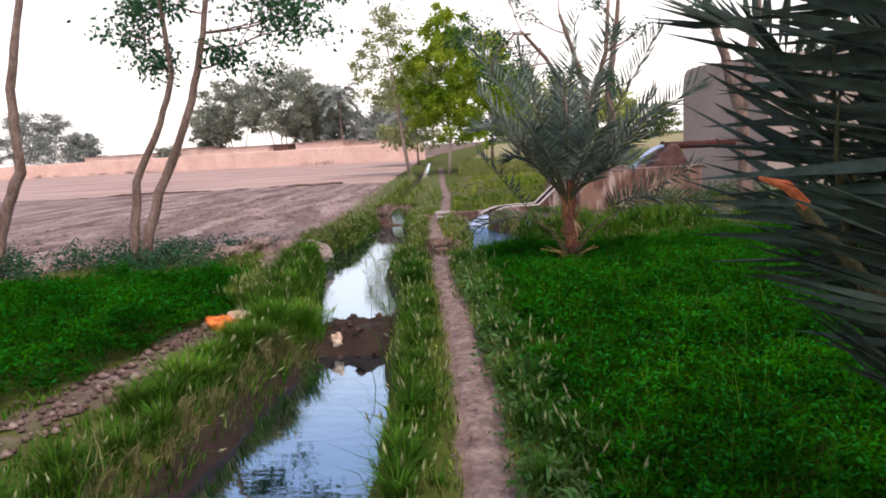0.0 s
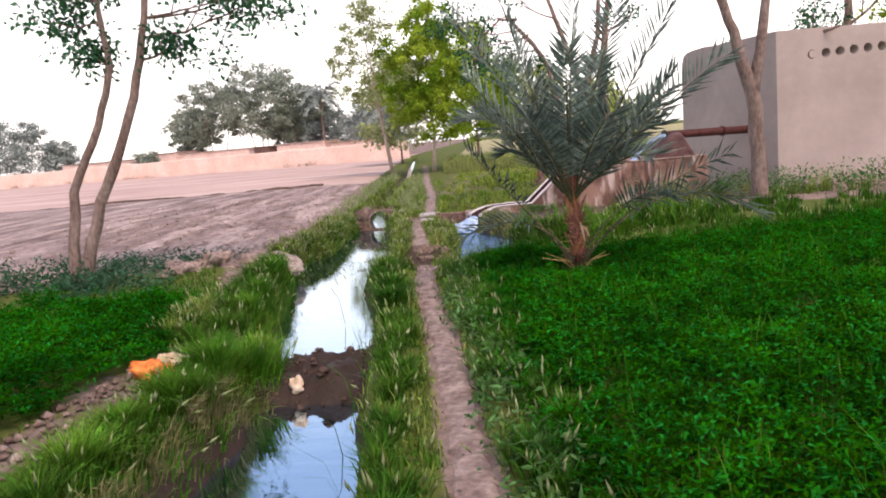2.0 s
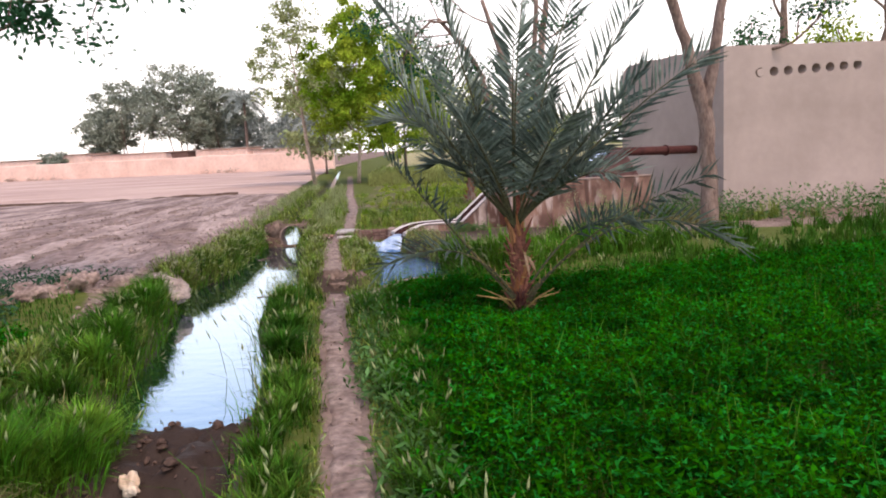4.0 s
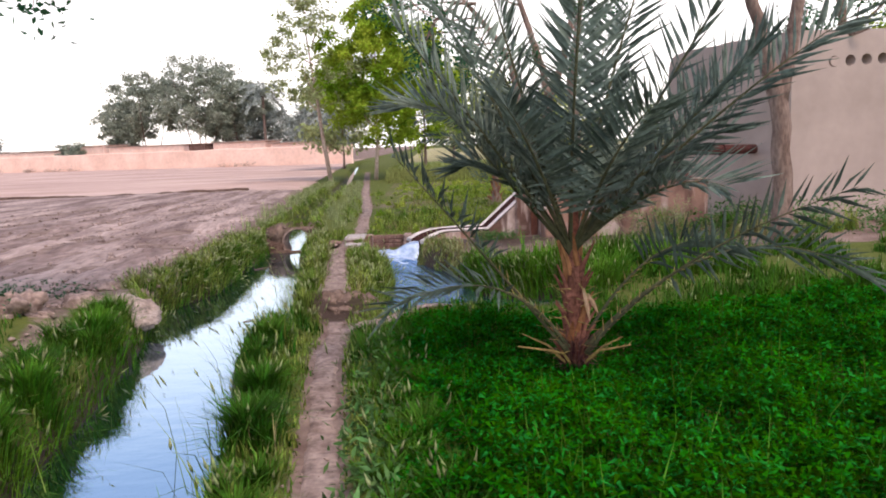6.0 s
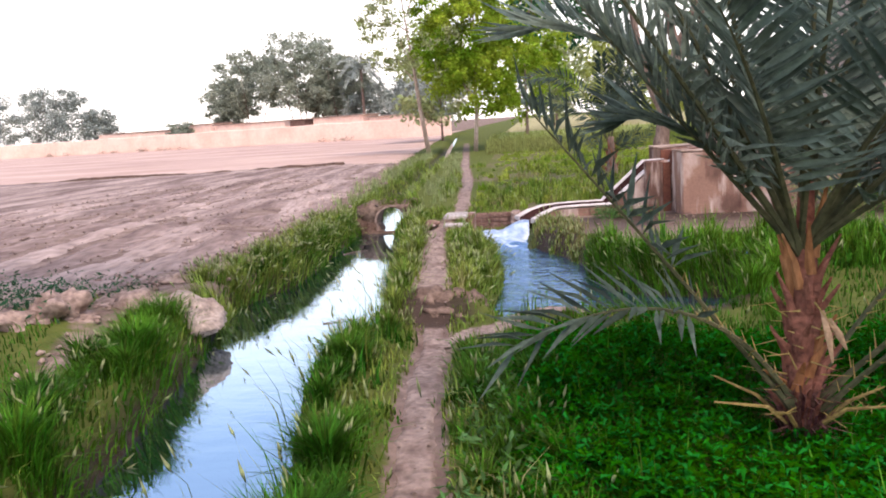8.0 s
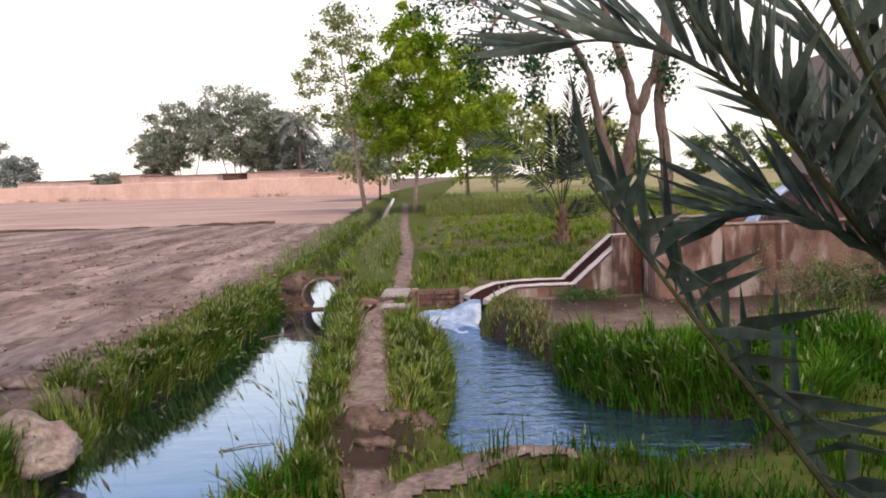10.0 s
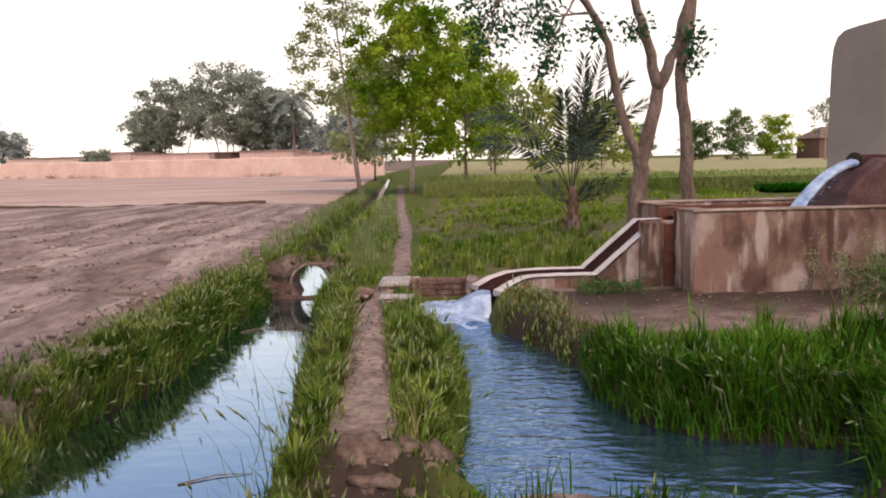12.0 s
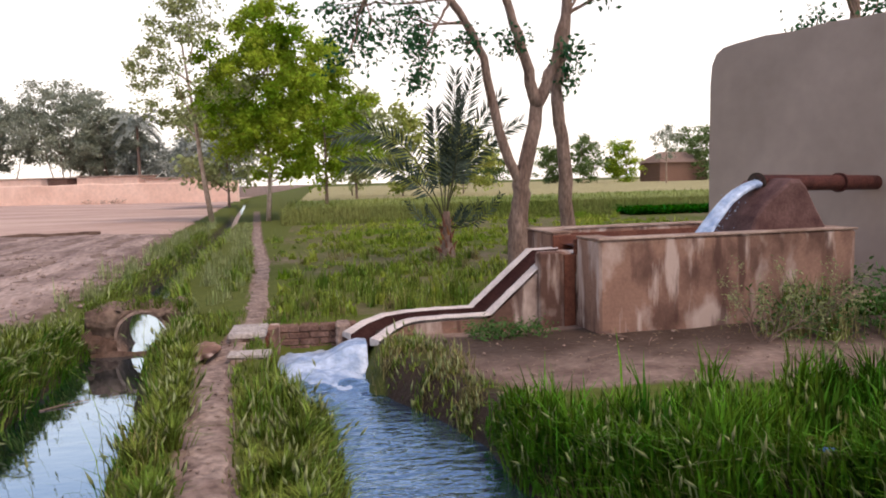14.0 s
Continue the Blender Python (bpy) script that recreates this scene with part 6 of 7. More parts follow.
def seed_heads(c, d, length, r, material=None, label="pale bristly seed heads over the grass"):
    """Spindle-shaped heads that start at c and point along d."""
    pick = rng.random(len(c)) < 0.26
    c, d = c[pick], d[pick]
    m = len(c)
    d = d / np.linalg.norm(d, axis=1)[:, None]
    s = np.cross(d, rng.normal(size=(m, 3)))
    s /= np.linalg.norm(s, axis=1)[:, None]
    u = np.cross(d, s)
    L = (length * 1.25 * (0.65 + 0.7 * rng.random(m)))[:, None]
    r = r * 1.7
    V = np.stack([c - d * L * 0.15, c + d * L * 0.3 + s * r, c + d * L * 0.3 - s * r * 0.5 + u * r * 0.87, c + d * L * 0.3 - s * r * 0.5 - u * r * 0.87, c + d * L * 0.85], 1).reshape(-1, 3)
    q = np.arange(m)[:, None] * 5
    T = np.concatenate([q + f for f in ([0, 2, 1], [0, 3, 2], [0, 1, 3], [4, 1, 2], [4, 2, 3], [4, 3, 1])], 1).reshape(-1, 3)
    stuff("seed_heads", V, T, material or M_SEED, label, "seed heads")


def grass(name, n, box, keep, hmin, hmax, w, bend, material, label, seeds=0.0, seed_mat=None, tuft=0):
    """A stand of blades; tuft: grown from that many clumps to the square metre, as uneven tussocks."""
    x, y = scatter(n, *box, keep)
    patchy = rng.random(len(x)) < np.clip(0.75 + 1.3 * vnoise(x * 1.3, y * 1.0, 97), 0.12, 1)
    x, y = x[patchy], y[patchy]
    tall = 1.0
    if tuft:
        cx, cy = scatter(int(tuft * (box[1] - box[0]) * (box[3] - box[2])), *box, keep)
        pk = rng.random(len(cx)) < np.clip(0.7 + 1.3 * vnoise(cx * 1.3, cy * 1.0, 97), 0.1, 1)
        cx, cy = cx[pk], cy[pk]
        if len(cx):
            i = rng.integers(0, len(cx), len(x))
            rr = np.abs(rng.normal(size=len(x))) * (0.035 + 0.09 * rng.random(len(cx)))[i]
            aa = rng.random(len(x)) * 6.283
            x, y = cx[i] + rr * np.cos(aa), cy[i] + rr * np.sin(aa)
            ok = (path_d(x, y) > 0.10 + 0.06 * vnoise(x * 5, y * 5, 98)) | (y > 45)
            x, y, i = x[ok], y[ok], i[ok]
            tall = (0.55 + 0.85 * rng.random(len(cx)) ** 1.6)[i]
    h = (hmin + (hmax - hmin) * rng.random(len(x)) ** 1.4) * np.clip(0.85 + 0.75 * vnoise(x * 2.0, y * 1.6, 91), 0.3, 1.6)
    h = np.maximum(h * tall * (0.4 + 0.6 * smooth01(0.12, 0.34, path_d(x, y))), 0.03)
    V, T, tip = blades(on_ground(x, y) - [0, 0, 0.01], h, w * (0.7 + 0.6 * rng.random(len(x))), bend * rng.random(len(x)))
    ob = stuff(name, V, T, material, label, "grass")
    if seeds:
        k = rng.random(len(x)) < seeds
        c = tip[k]
        seed_heads(c, rng.normal(size=(len(c), 3)) * 0.22 + [0, 0, 1.0], 0.085, 0.0065, seed_mat)
    return ob


def left_bank(x, y):
    d = np.interp(y, CY, CL) - x
    w = (1 + 0.3 * vnoise(y * 1.1, 0 * y, 95)) * np.interp(y, [2, 5, 7, 8.5, 10, 12, 13.4, 13.8, 14.7, 15.2, 16.4, 17.2, 18, 20, 30], [0.95, 0.8, 0.62, 0.55, 0.6, 0.8, 0.6, 0.1, 0.1, 0.32, 0.4, 0.7, 0.85, 0.9, 1.0])
    return smooth01(0.03, 0.14, d) * smooth01(w, w * 0.75, d)


def right_bank(x, y):
    d = x - np.interp(y, CY, CR)
    return smooth01(0.03, 0.12, d) * smooth01(0.13, 0.2, path_d(x, y)) * (x < np.interp(y, PY, PX))


def right_verge(x, y):
    side = x - np.interp(y, PY, PX)
    edge = np.interp(y, [2, 8, 11, 12.5, 13.0, 13.9, 14.2, 30], [0.7, 0.55, 0.6, 0.5, 0.15, 0.15, 0.9, 0.6])
    return smooth01(0.13, 0.2, side) * smooth01(edge, edge * 0.8, side) * (pond_d(x, y) > -0.02)


grass("bank_grass", 10000, (-3.4, -0.9, 2, 13), left_bank, 0.06, 0.22, 0.014, 0.8, M_GRASS_D, "lush uneven grass on the canal bank", 0.06, tuft=28)
grass("bank_grass", 7000, (-3.5, -1.9, 13, 21), left_bank, 0.05, 0.22, 0.013, 0.8, M_GRASS, "lush uneven grass on the canal bank", 0.34, tuft=26)
grass("bank_grass", 14000, (-5.5, -2.2, 21.8, 44), left_bank, 0.15, 0.4, 0.016, 0.6, M_SEED, "grass along the far canal bank", 0.0, tuft=10)
grass("verge_grass", 5000, (-1.3, 0.8, 2, 13), right_bank, 0.06, 0.25, 0.013, 0.75, M_GRASS, "grass verge between canal and footpath", 0.08, tuft=34)
grass("verge_grass", 9000, (-1.3, 0.8, 2, 13), right_bank, 0.06, 0.28, 0.013, 0.85, M_GRASS_D, "darker green tussocks between canal and footpath", 0.05, tuft=20)
grass("verge_grass", 8500, (-2.2, 0, 13, 21), right_bank, 0.05, 0.24, 0.014, 0.75, M_GRASS, "grass verge between canal and footpath", 0.25, tuft=34)
grass("verge_grass", 12000, (-5, -0.9, 21, 44), right_bank, 0.15, 0.35, 0.015, 0.6, M_SEED, "grass verge along the far canal", 0.0, tuft=10)
grass("verge_grass", 9000, (0, 1.8, 2, 13), right_verge, 0.06, 0.24, 0.014, 0.8, M_GRASS, "rough grass between footpath and clover", 0.09, tuft=30)
grass("verge_grass", 10000, (0, 1.8, 2, 13), right_verge, 0.06, 0.26, 0.014, 0.9, M_GRASS_D, "darker green grass between footpath and clover", 0.06, tuft=22)
grass("verge_grass", 6000, (-0.8, 0.4, 14.0, 18.3), right_verge, 0.08, 0.30, 0.014, 0.75, M_GRASS, "grass tuft between footpath and pool", 0.25, tuft=40)
grass("dry_grass", 4500, (-2.4, -0.5, 3, 9), lambda x, y: smooth01(-0.05, 0.05, np.interp(y, CY, CL) - x) * smooth01(0.5, 0.2, np.interp(y, CY, CL) - x), 0.1, 0.32, 0.008, 1.1, M_DRY, "dry straw hanging over the canal edge", tuft=20)
grass("dry_grass", 4500, (-3.4, 1.4, 9, 20), lambda x, y: np.maximum(np.maximum(left_bank(x, y), right_bank(x, y)), right_verge(x, y)) * (clover_right(x, y) < 0.1), 0.08, 0.30, 0.009, 1.0, M_DRY, "dry straw mixed into the bank grass", 0.10, tuft=9)
grass("edge_weeds", 34000, (4.2, 15, 12.7, 16.5), lambda x, y: np.clip(1 - 0.12 * (y - 13), 0, 1) * (pond_d(x, y) > 0.1), 0.12, 0.4, 0.016, 0.8, M_GRASS_D, "rough grass at the clover's far edge", 0.04, tuft=12)
# lush clump by the pool, and the weedy slope under the chute
grass("pool_grass", 26000, (1.2, 6.0, 14.2, 17), lambda x, y: (smooth01(0.0, 0.12, pond_d(x, y)) * smooth01(5.0, 4.5, x) * smooth01(0, 0.2, np.interp(x, [1.2, 2, 4, 6], [16.2, 16.3, 15.9, 15.7]) - y) * (y > np.interp(x, [2.7, 3.5, 6], [14.6, 14.4, 14.3]))),
      0.12, 0.5, 0.018, 0.8, M_GRASS_D, "lush tall grass at the pool's edge", 0.05, tuft=30)
grass("pool_grass", 30000, (1.3, 5.2, 14.5, 16.4), lambda x, y: smooth01(0.0, 0.1, pond_d(x, y)) * smooth01(5.0, 4.5, x) * smooth01(0, 0.2, np.interp(x, [1.2, 2, 4, 6], [16.1, 16.2, 15.9, 15.7]) - y) * (y > 14.5),
      0.16, 0.5, 0.016, 0.75, M_GRASS_B, "bright tall grass at the pool's edge", 0.06, tuft=40)
SLOPE = lambda x, y: smooth01(-0.12, 0.0, pond_d(x, y)) * smooth01(0, 0.3, np.interp(y, [16.6, 17.4, 18.5, 19.1], [1.5, 1.45, 1.45, 1.6]) - x) * smooth01(18.9, 18.2, y) * (x > 0.5)
grass("slope_grass", 5500, (0.45, 1.8, 16.5, 19.1), SLOPE, 0.05, 0.17, 0.013, 0.9, M_GRASS, "yellowish weedy grass on the slope below the chute", 0.3, tuft=60)
grass("slope_grass", 6000, (0.45, 1.8, 16.5, 19.1), SLOPE, 0.05, 0.18, 0.011, 1.0, M_DRY, "dry brownish grass on the slope below the chute", 0.3, tuft=50)
grass("pool_grass", 14000, (0.1, 7, 12.0, 14.2), lambda x, y: (clover_right(x, y) < 0.05) & (pond_d(x, y) > 0.03) & (x > 0.3) & (y < 13.45), 0.10, 0.32, 0.010, 0.6, M_GRASS_D, "grass between the clover and the pool", 0.04, tuft=25)
grass("meadow_grass", 80000, (-0.6, 12, 20.4, 42), lambda x, y: np.clip(0.55 + 0.6 * vnoise(x * 0.6, y * 0.4, 9), 0.1, 1) * np.where(x > 2.5, y > 21.2, True), 0.06, 0.22, 0.036, 0.8, M_MEADOW, "patchy rough grass beyond the pool", 0.0, tuft=12)
grass("meadow_grass", 26000, (-1.6, 4.5, 21.0, 34), lambda x, y: np.clip(0.35 + 0.9 * vnoise(x * 0.9, y * 0.6, 19), 0.05, 1) * (path_d(x, y) > 0.16) * (canal_d(x, y) > 0.05), 0.08, 0.30, 0.020, 0.8, M_GRASS, "uneven rough grass beyond the pool", 0.06, tuft=10)
grass("meadow_grass", 17000, (-0.9, 5.0, 20.4, 28), lambda x, y: np.clip(0.9 * vnoise(x * 0.8, y * 0.7, 29), 0.02, 1) * (path_d(x, y) > 0.16), 0.06, 0.24, 0.016, 0.9, M_DRY, "patches of dry straw beyond the pool", 0.1, tuft=8)
grass("meadow_grass", 5000, (-0.5, 3, 20.2, 23), lambda x, y: (y > 20.2), 0.12, 0.32, 0.012, 0.7, M_GRASS, "rough grass behind the pool wall", 0.05, tuft=25)
grass("weeds", 4000, (4.2, 9, 17.3, 18.5), lambda x, y: np.minimum(smooth01(17.4, 17.9, y), smooth01(4.2, 5.0, x)), 0.1, 0.5, 0.012, 0.6, M_GRASS, "weeds at the foot of the tank", 0.05, tuft=10)


grass("dry_weeds", 2600, (4.3, 6.8, 17.2, 18.35), lambda x, y: smooth01(17.2, 17.9, y), 0.15, 0.6, 0.009, 0.7, M_DRY, "dry yellowish weeds at the foot of the tank", 0.1, tuft=14)


def fringe(name, n, box, keep, az, hmin, hmax, material, label, w=0.014, seeds=0.0, full=False):
    """Grass that leans out over the water from the edge of a bank."""
    x, y = scatter(n, *box, keep)
    some = rng.random(len(x)) < np.clip(0.45 + 1.1 * vnoise(x * 1.7, y * 1.7, 94), 0.05, 1)
    x, y = (x, y) if full else (x[some], y[some])
    h = (hmin + (hmax - hmin) * rng.random(len(x))) * np.clip(0.9 + 0.6 * vnoise(x * 2.4, y * 2.0, 93), 0.4, 1.5)
    a = (az(x, y) if callable(az) else az) + rng.normal(size=len(x)) * 0.7
    V, T, tip = blades(on_ground(x, y), h, w * (0.7 + 0.6 * rng.random(len(x))), 0.35 + 0.6 * rng.random(len(x)), az=a)
    stuff(name, V, T, material, label, "grass")
    if seeds:
        k = rng.random(len(x)) < seeds
        seed_heads(tip[k], np.stack([np.cos(a[k]), np.sin(a[k]), rng.normal(size=k.sum()) * 0.5 + 0.5], 1), 0.085, 0.0065)


def edge(side, lo, hi):
    """Within a band along one side of the canal, from lo to hi metres outwards."""
    def f(x, y):
        d = np.interp(y, CY, CL) - x if side < 0 else x - np.interp(y, CY, CR)
        return (d > lo) & (d < hi) & ~((y > 7.1) & (y < 8.7) & (d < 0.05)) & ~((y > 13.7) & (y < 14.8) & (side < 0))
    return f


fringe("edge_grass", 24000, (-3.2, -0.8, 2, 13), edge(-1, -0.12, 0.26), 0.0, 0.07, 0.20, M_GRASS_D, "grass leaning over the canal's edge", seeds=0.06)
fringe("edge_grass", 9000, (-2.6, -0.8, 2, 13.2), lambda x, y: edge(-1, -0.14, 0.06)(x, y) & (y > 8.7), 0.0, 0.08, 0.22, M_GRASS_D, "dark grass hanging down the bank to the water", full=True)
fringe("edge_grass", 8000, (-3.0, -0.8, 2, 13.4), lambda x, y: edge(-1, 0.0, 0.5)(x, y) & (y > 8.9), 0.0, 0.10, 0.30, M_GRASS, "yellow-green seeding grass along the canal bank", seeds=0.12)
fringe("edge_grass", 16000, (-3.2, -1.6, 13, 20.4), edge(-1, -0.12, 0.2), 0.0, 0.07, 0.20, M_GRASS_D, "shorter grass leaning over the canal's edge", seeds=0.08, full=True)
fringe("edge_grass", 11000, (-3.2, -1.6, 14.9, 20.4), edge(-1, -0.04, 0.2), 0.0, 0.10, 0.24, M_GRASS, "yellow-green grass drooping towards the canal water", seeds=0.2, full=True)
fringe("edge_grass", 7000, (-2.2, 0.4, 2, 20.4), edge(1, -0.03, 0.18), np.pi, 0.05, 0.18, M_GRASS_D, "grass leaning over the canal's edge", seeds=0.12)
fringe("edge_grass", 40000, (0.4, 4.6, 14.2, 19), lambda x, y: (pond_d(x, y) > np.where(y > 14.3, -0.03, -0.1)) & (pond_d(x, y) < 0.2) & (x > 0.45) & (y < 16.4), lambda x, y: np.arctan2(15.4 - y, 0.5 - x), 0.08, 0.26, M_GRASS_D, "grass leaning over the pool's edge", full=True)
fringe("edge_grass", 9000, (1.2, 4.2, 14.2, 16.6), lambda x, y: (pond_d(x, y) > -0.08) & (pond_d(x, y) < 0.25) & (x > 1.2) & (y > 14.3), lambda x, y: np.arctan2(14.4 - y, 0.9 - x), 0.12, 0.36, M_GRASS_B, "bright grass drooping over the pool's edge", 0.015, 0.05, True)
fringe("edge_grass", 2400, (1.2, 4.2, 14.2, 16.2), lambda x, y: (pond_d(x, y) > -0.03) & (pond_d(x, y) < 0.2) & (x > 1.2) & (y > 14.3), lambda x, y: np.arctan2(14.4 - y, 0.9 - x), 0.15, 0.36, M_SEED, "pale seeding stalks drooping over the pool's edge", 0.011, 0.5, True)
fringe("edge_grass", 9000, (-4.0, -1.8, 22.8, 32), lambda x, y: (canal_d(x, y) > -0.1) & (canal_d(x, y) < 0.22), lambda x, y: 3.1 * (x > (np.interp(y, CY, CL) + np.interp(y, CY, CR)) / 2), 0.07, 0.17, M_GRASS, "short grass down the banks of the far canal", 0.018, 0.1, True)
fringe("edge_grass", 14000, (-4.2, -1.6, 21.6, 38), lambda x, y: (canal_d(x, y) > np.where(y > 28.5, -0.22, 0.02)) & (canal_d(x, y) < 0.3), lambda x, y: 3.1 * (x > (np.interp(y, CY, CL) + np.interp(y, CY, CR)) / 2), 0.10, 0.30, M_GRASS, "rough grass closing over the narrow far canal", 0.02, 0.06)
fringe("edge_grass", 6000, (-0.5, 0.4, 14.1, 18), lambda x, y: (pond_d(x, y) > -0.05) & (pond_d(x, y) < 0.2) & (x < 0.3), 0.0, 0.08, 0.26, M_GRASS, "grass leaning over the pool's edge", seeds=0.15)
fringe("straw", 1100, (1.1, 3.2, 14.3, 16.2), lambda x, y: (pond_d(x, y) > -0.08) & (pond_d(x, y) < 0.18) & (x > 0.9), lambda x, y: np.arctan2(15.0 - y, 0.8 - x), 0.12, 0.28, M_DRY, "dry straw trailing into the pool", 0.008)


def tussocks(name, spots, material, label, per=240, lean=None, seeds=0.05, width=0.0095):
    """Rounded clumps of long grass: blades that fan outwards from a crown and droop. spots: (x, y, spread, length)."""
    Ps, hs, bs, az = [], [], [], []
    for x, y, r, h in spots:
        a = rng.random(per) * 6.283
        q = np.abs(rng.normal(size=per)) * 0.45
        px, py = x + np.cos(a) * q * r, y + np.sin(a) * q * r
        Ps.append(on_ground(px, py))
        hs.append(h * (0.55 + 0.6 * rng.random(per)))
        bs.append(np.clip(0.25 + 0.55 * q + 0.3 * rng.random(per), 0.1, 1.0))
        az.append(a + rng.normal(size=per) * 0.5 if lean is None else lean + rng.normal(size=per) * 0.8)
    P, h, b, a = (np.concatenate(v) for v in (Ps, hs, bs, az))
    V, T, tip = blades(P, h, width * (0.6 + 0.8 * rng.random(len(h))), b, az=a)
    stuff(name, V, T, material, label, "grass")
    k = rng.random(len(h)) < seeds
    if k.any():
        seed_heads(tip[k], np.stack([np.cos(a[k]) * 0.35, np.sin(a[k]) * 0.35, 0.9 + 0.2 * rng.normal(size=k.sum())], 1), 0.085, 0.0065)


def spots(y0, y1, step, side, lo, hi, r, h):
    """Irregular places along one bank of the canal, lo to hi metres back from the water."""
    out, y = [], y0
    while y < y1:
        yy = y + 0.3 * step * rng.normal()
        d = lo + (hi - lo) * rng.random()
        x = float(np.interp(yy, CY, CL)) - d if side < 0 else float(np.interp(yy, CY, CR)) + d
        if not (side < 0 and 13.5 < yy < 14.9) and not (7.1 < yy < 8.6 and d < 0.12):
            out.append((x, yy, r * (0.7 + 0.6 * rng.random()), h * (0.65 + 0.6 * rng.random())))
        y += step * (0.6 + 0.8 * rng.random())
    return out


tussocks("tussock", spots(2.5, 13.4, 0.2, -1, 0.1, 0.5, 0.18, 0.26), M_GRASS_D, "lush drooping tussocks along the canal bank", 260, seeds=0.03)
tussocks("tussock", spots(15.1, 20.3, 0.28, -1, 0.12, 0.6, 0.15, 0.23), M_GRASS, "seeding tussocks along the canal bank", 200, seeds=0.34)
tussocks("tussock", spots(3.0, 13.0, 0.26, 1, 0.12, 0.36, 0.12, 0.22), M_GRASS_D, "tussocks between canal and footpath", 170, seeds=0.07)
tussocks("tussock", spots(13.2, 20.3, 0.34, 1, 0.2, 0.45, 0.11, 0.20), M_GRASS, "seeding tussocks between canal and footpath", 170, seeds=0.18)
tussocks("tussock", [(-0.42, 9.5, 0.2, 0.32), (-0.50, 10.3, 0.2, 0.3), (-0.8, 12.0, 0.18, 0.26)], M_GRASS_D, "big rounded tussock at the canal edge", 620, seeds=0.03)
tussocks("tussock", [(-1.75, 6.9, 0.22, 0.22), (-1.9, 6.1, 0.24, 0.24), (-1.85, 5.4, 0.26, 0.32), (-2.05, 9.6, 0.26, 0.34), (-2.2, 10.4, 0.24, 0.34), (-2.5, 12.2, 0.26, 0.36)], M_GRASS_B, "big drooping tussock on the canal bank", 700, seeds=0.03)
tussocks("tussock", [(-2.72, 14.12, 0.18, 0.26), (-2.78, 14.42, 0.18, 0.26), (-2.8, 14.75, 0.15, 0.22), (-2.88, 15.15, 0.16, 0.24)], M_GRASS, "small green tussock between mound and canal", 420, seeds=0.1)
tussocks("tussock", [(-1.62, 7.2, 0.3, 0.42), (-1.48, 7.55, 0.26, 0.36), (-1.72, 6.6, 0.26, 0.34), (-1.5, 8.05, 0.22, 0.32)], M_GRASS_B, "big drooping bright tussock beside the mud dam", 900, seeds=0.02)
tussocks("tussock", [(2.75, 13.95, 0.2, 0.4), (3.0, 14.2, 0.22, 0.42), (2.45, 13.65, 0.16, 0.32), (3.1, 14.5, 0.2, 0.4)], M_GRASS_B, "bright tussock where the pool ends", 300, seeds=0.04)
tussocks("dry_tussock", [(-1.36, 7.0, 0.16, 0.24), (-1.42, 6.7, 0.16, 0.26), (-1.46, 6.35, 0.16, 0.24), (-1.34, 7.3, 0.12, 0.2)], M_DRY, "dry straw hanging over the bank by the dam", 170, lean=-0.5, seeds=0.0, width=0.008)
tussocks("dry_tussock", spots(3.5, 7.2, 0.2, -1, -0.02, 0.08, 0.12, 0.17), M_DRY, "dry straw hanging over the bank", 70, lean=0.0, seeds=0.0, width=0.008)
tussocks("tussock", [(-2.55, 9.0, 0.2, 0.34), (-2.6, 9.5, 0.2, 0.34), (-2.55, 8.5, 0.16, 0.3)], M_GRASS, "yellow-green seeding grass at the clover's edge", 400, seeds=0.12)
tussocks("tussock", [(-0.1 + 0.1 * math.sin(k * 2.1), 14.45 + 0.5 * k, 0.11, 0.2) for k in range(6)], M_GRASS, "seeding tussocks between footpath and pool", 240, seeds=0.16)


verge = [(float(np.interp(y, PY, PX)) + 0.3 + 0.45 * rng.random(), y, 0.15, 0.2 + 0.08 * rng.random()) for y in np.arange(3.2, 12.6, 0.16)]
tussocks("tussock", verge, M_GRASS_D, "green tussocks between footpath and clover", 150, seeds=0.06)


def culvert_grass():
    x, y = scatter(5200, -2.75, -1.55, 20.6, 21.15, lambda x, y: rng.random(len(x)) < np.clip(0.5 + 1.2 * vnoise(x * 4, y * 4, 31), 0.05, 1))
    P = np.stack([x, y, 0.165 - 0.08 * np.abs(x + 2.06)], 1)
    V, T, _ = blades(P, 0.05 + 0.17 * rng.random(len(x)) ** 2, 0.01 + 0 * x, 0.2 + 0.7 * rng.random(len(x)), az=-np.pi / 2 + rng.normal(size=len(x)) * 1.1)
    stuff("bank_grass", V, T, M_GRASS, "grass over the culvert", "grass")


culvert_grass()


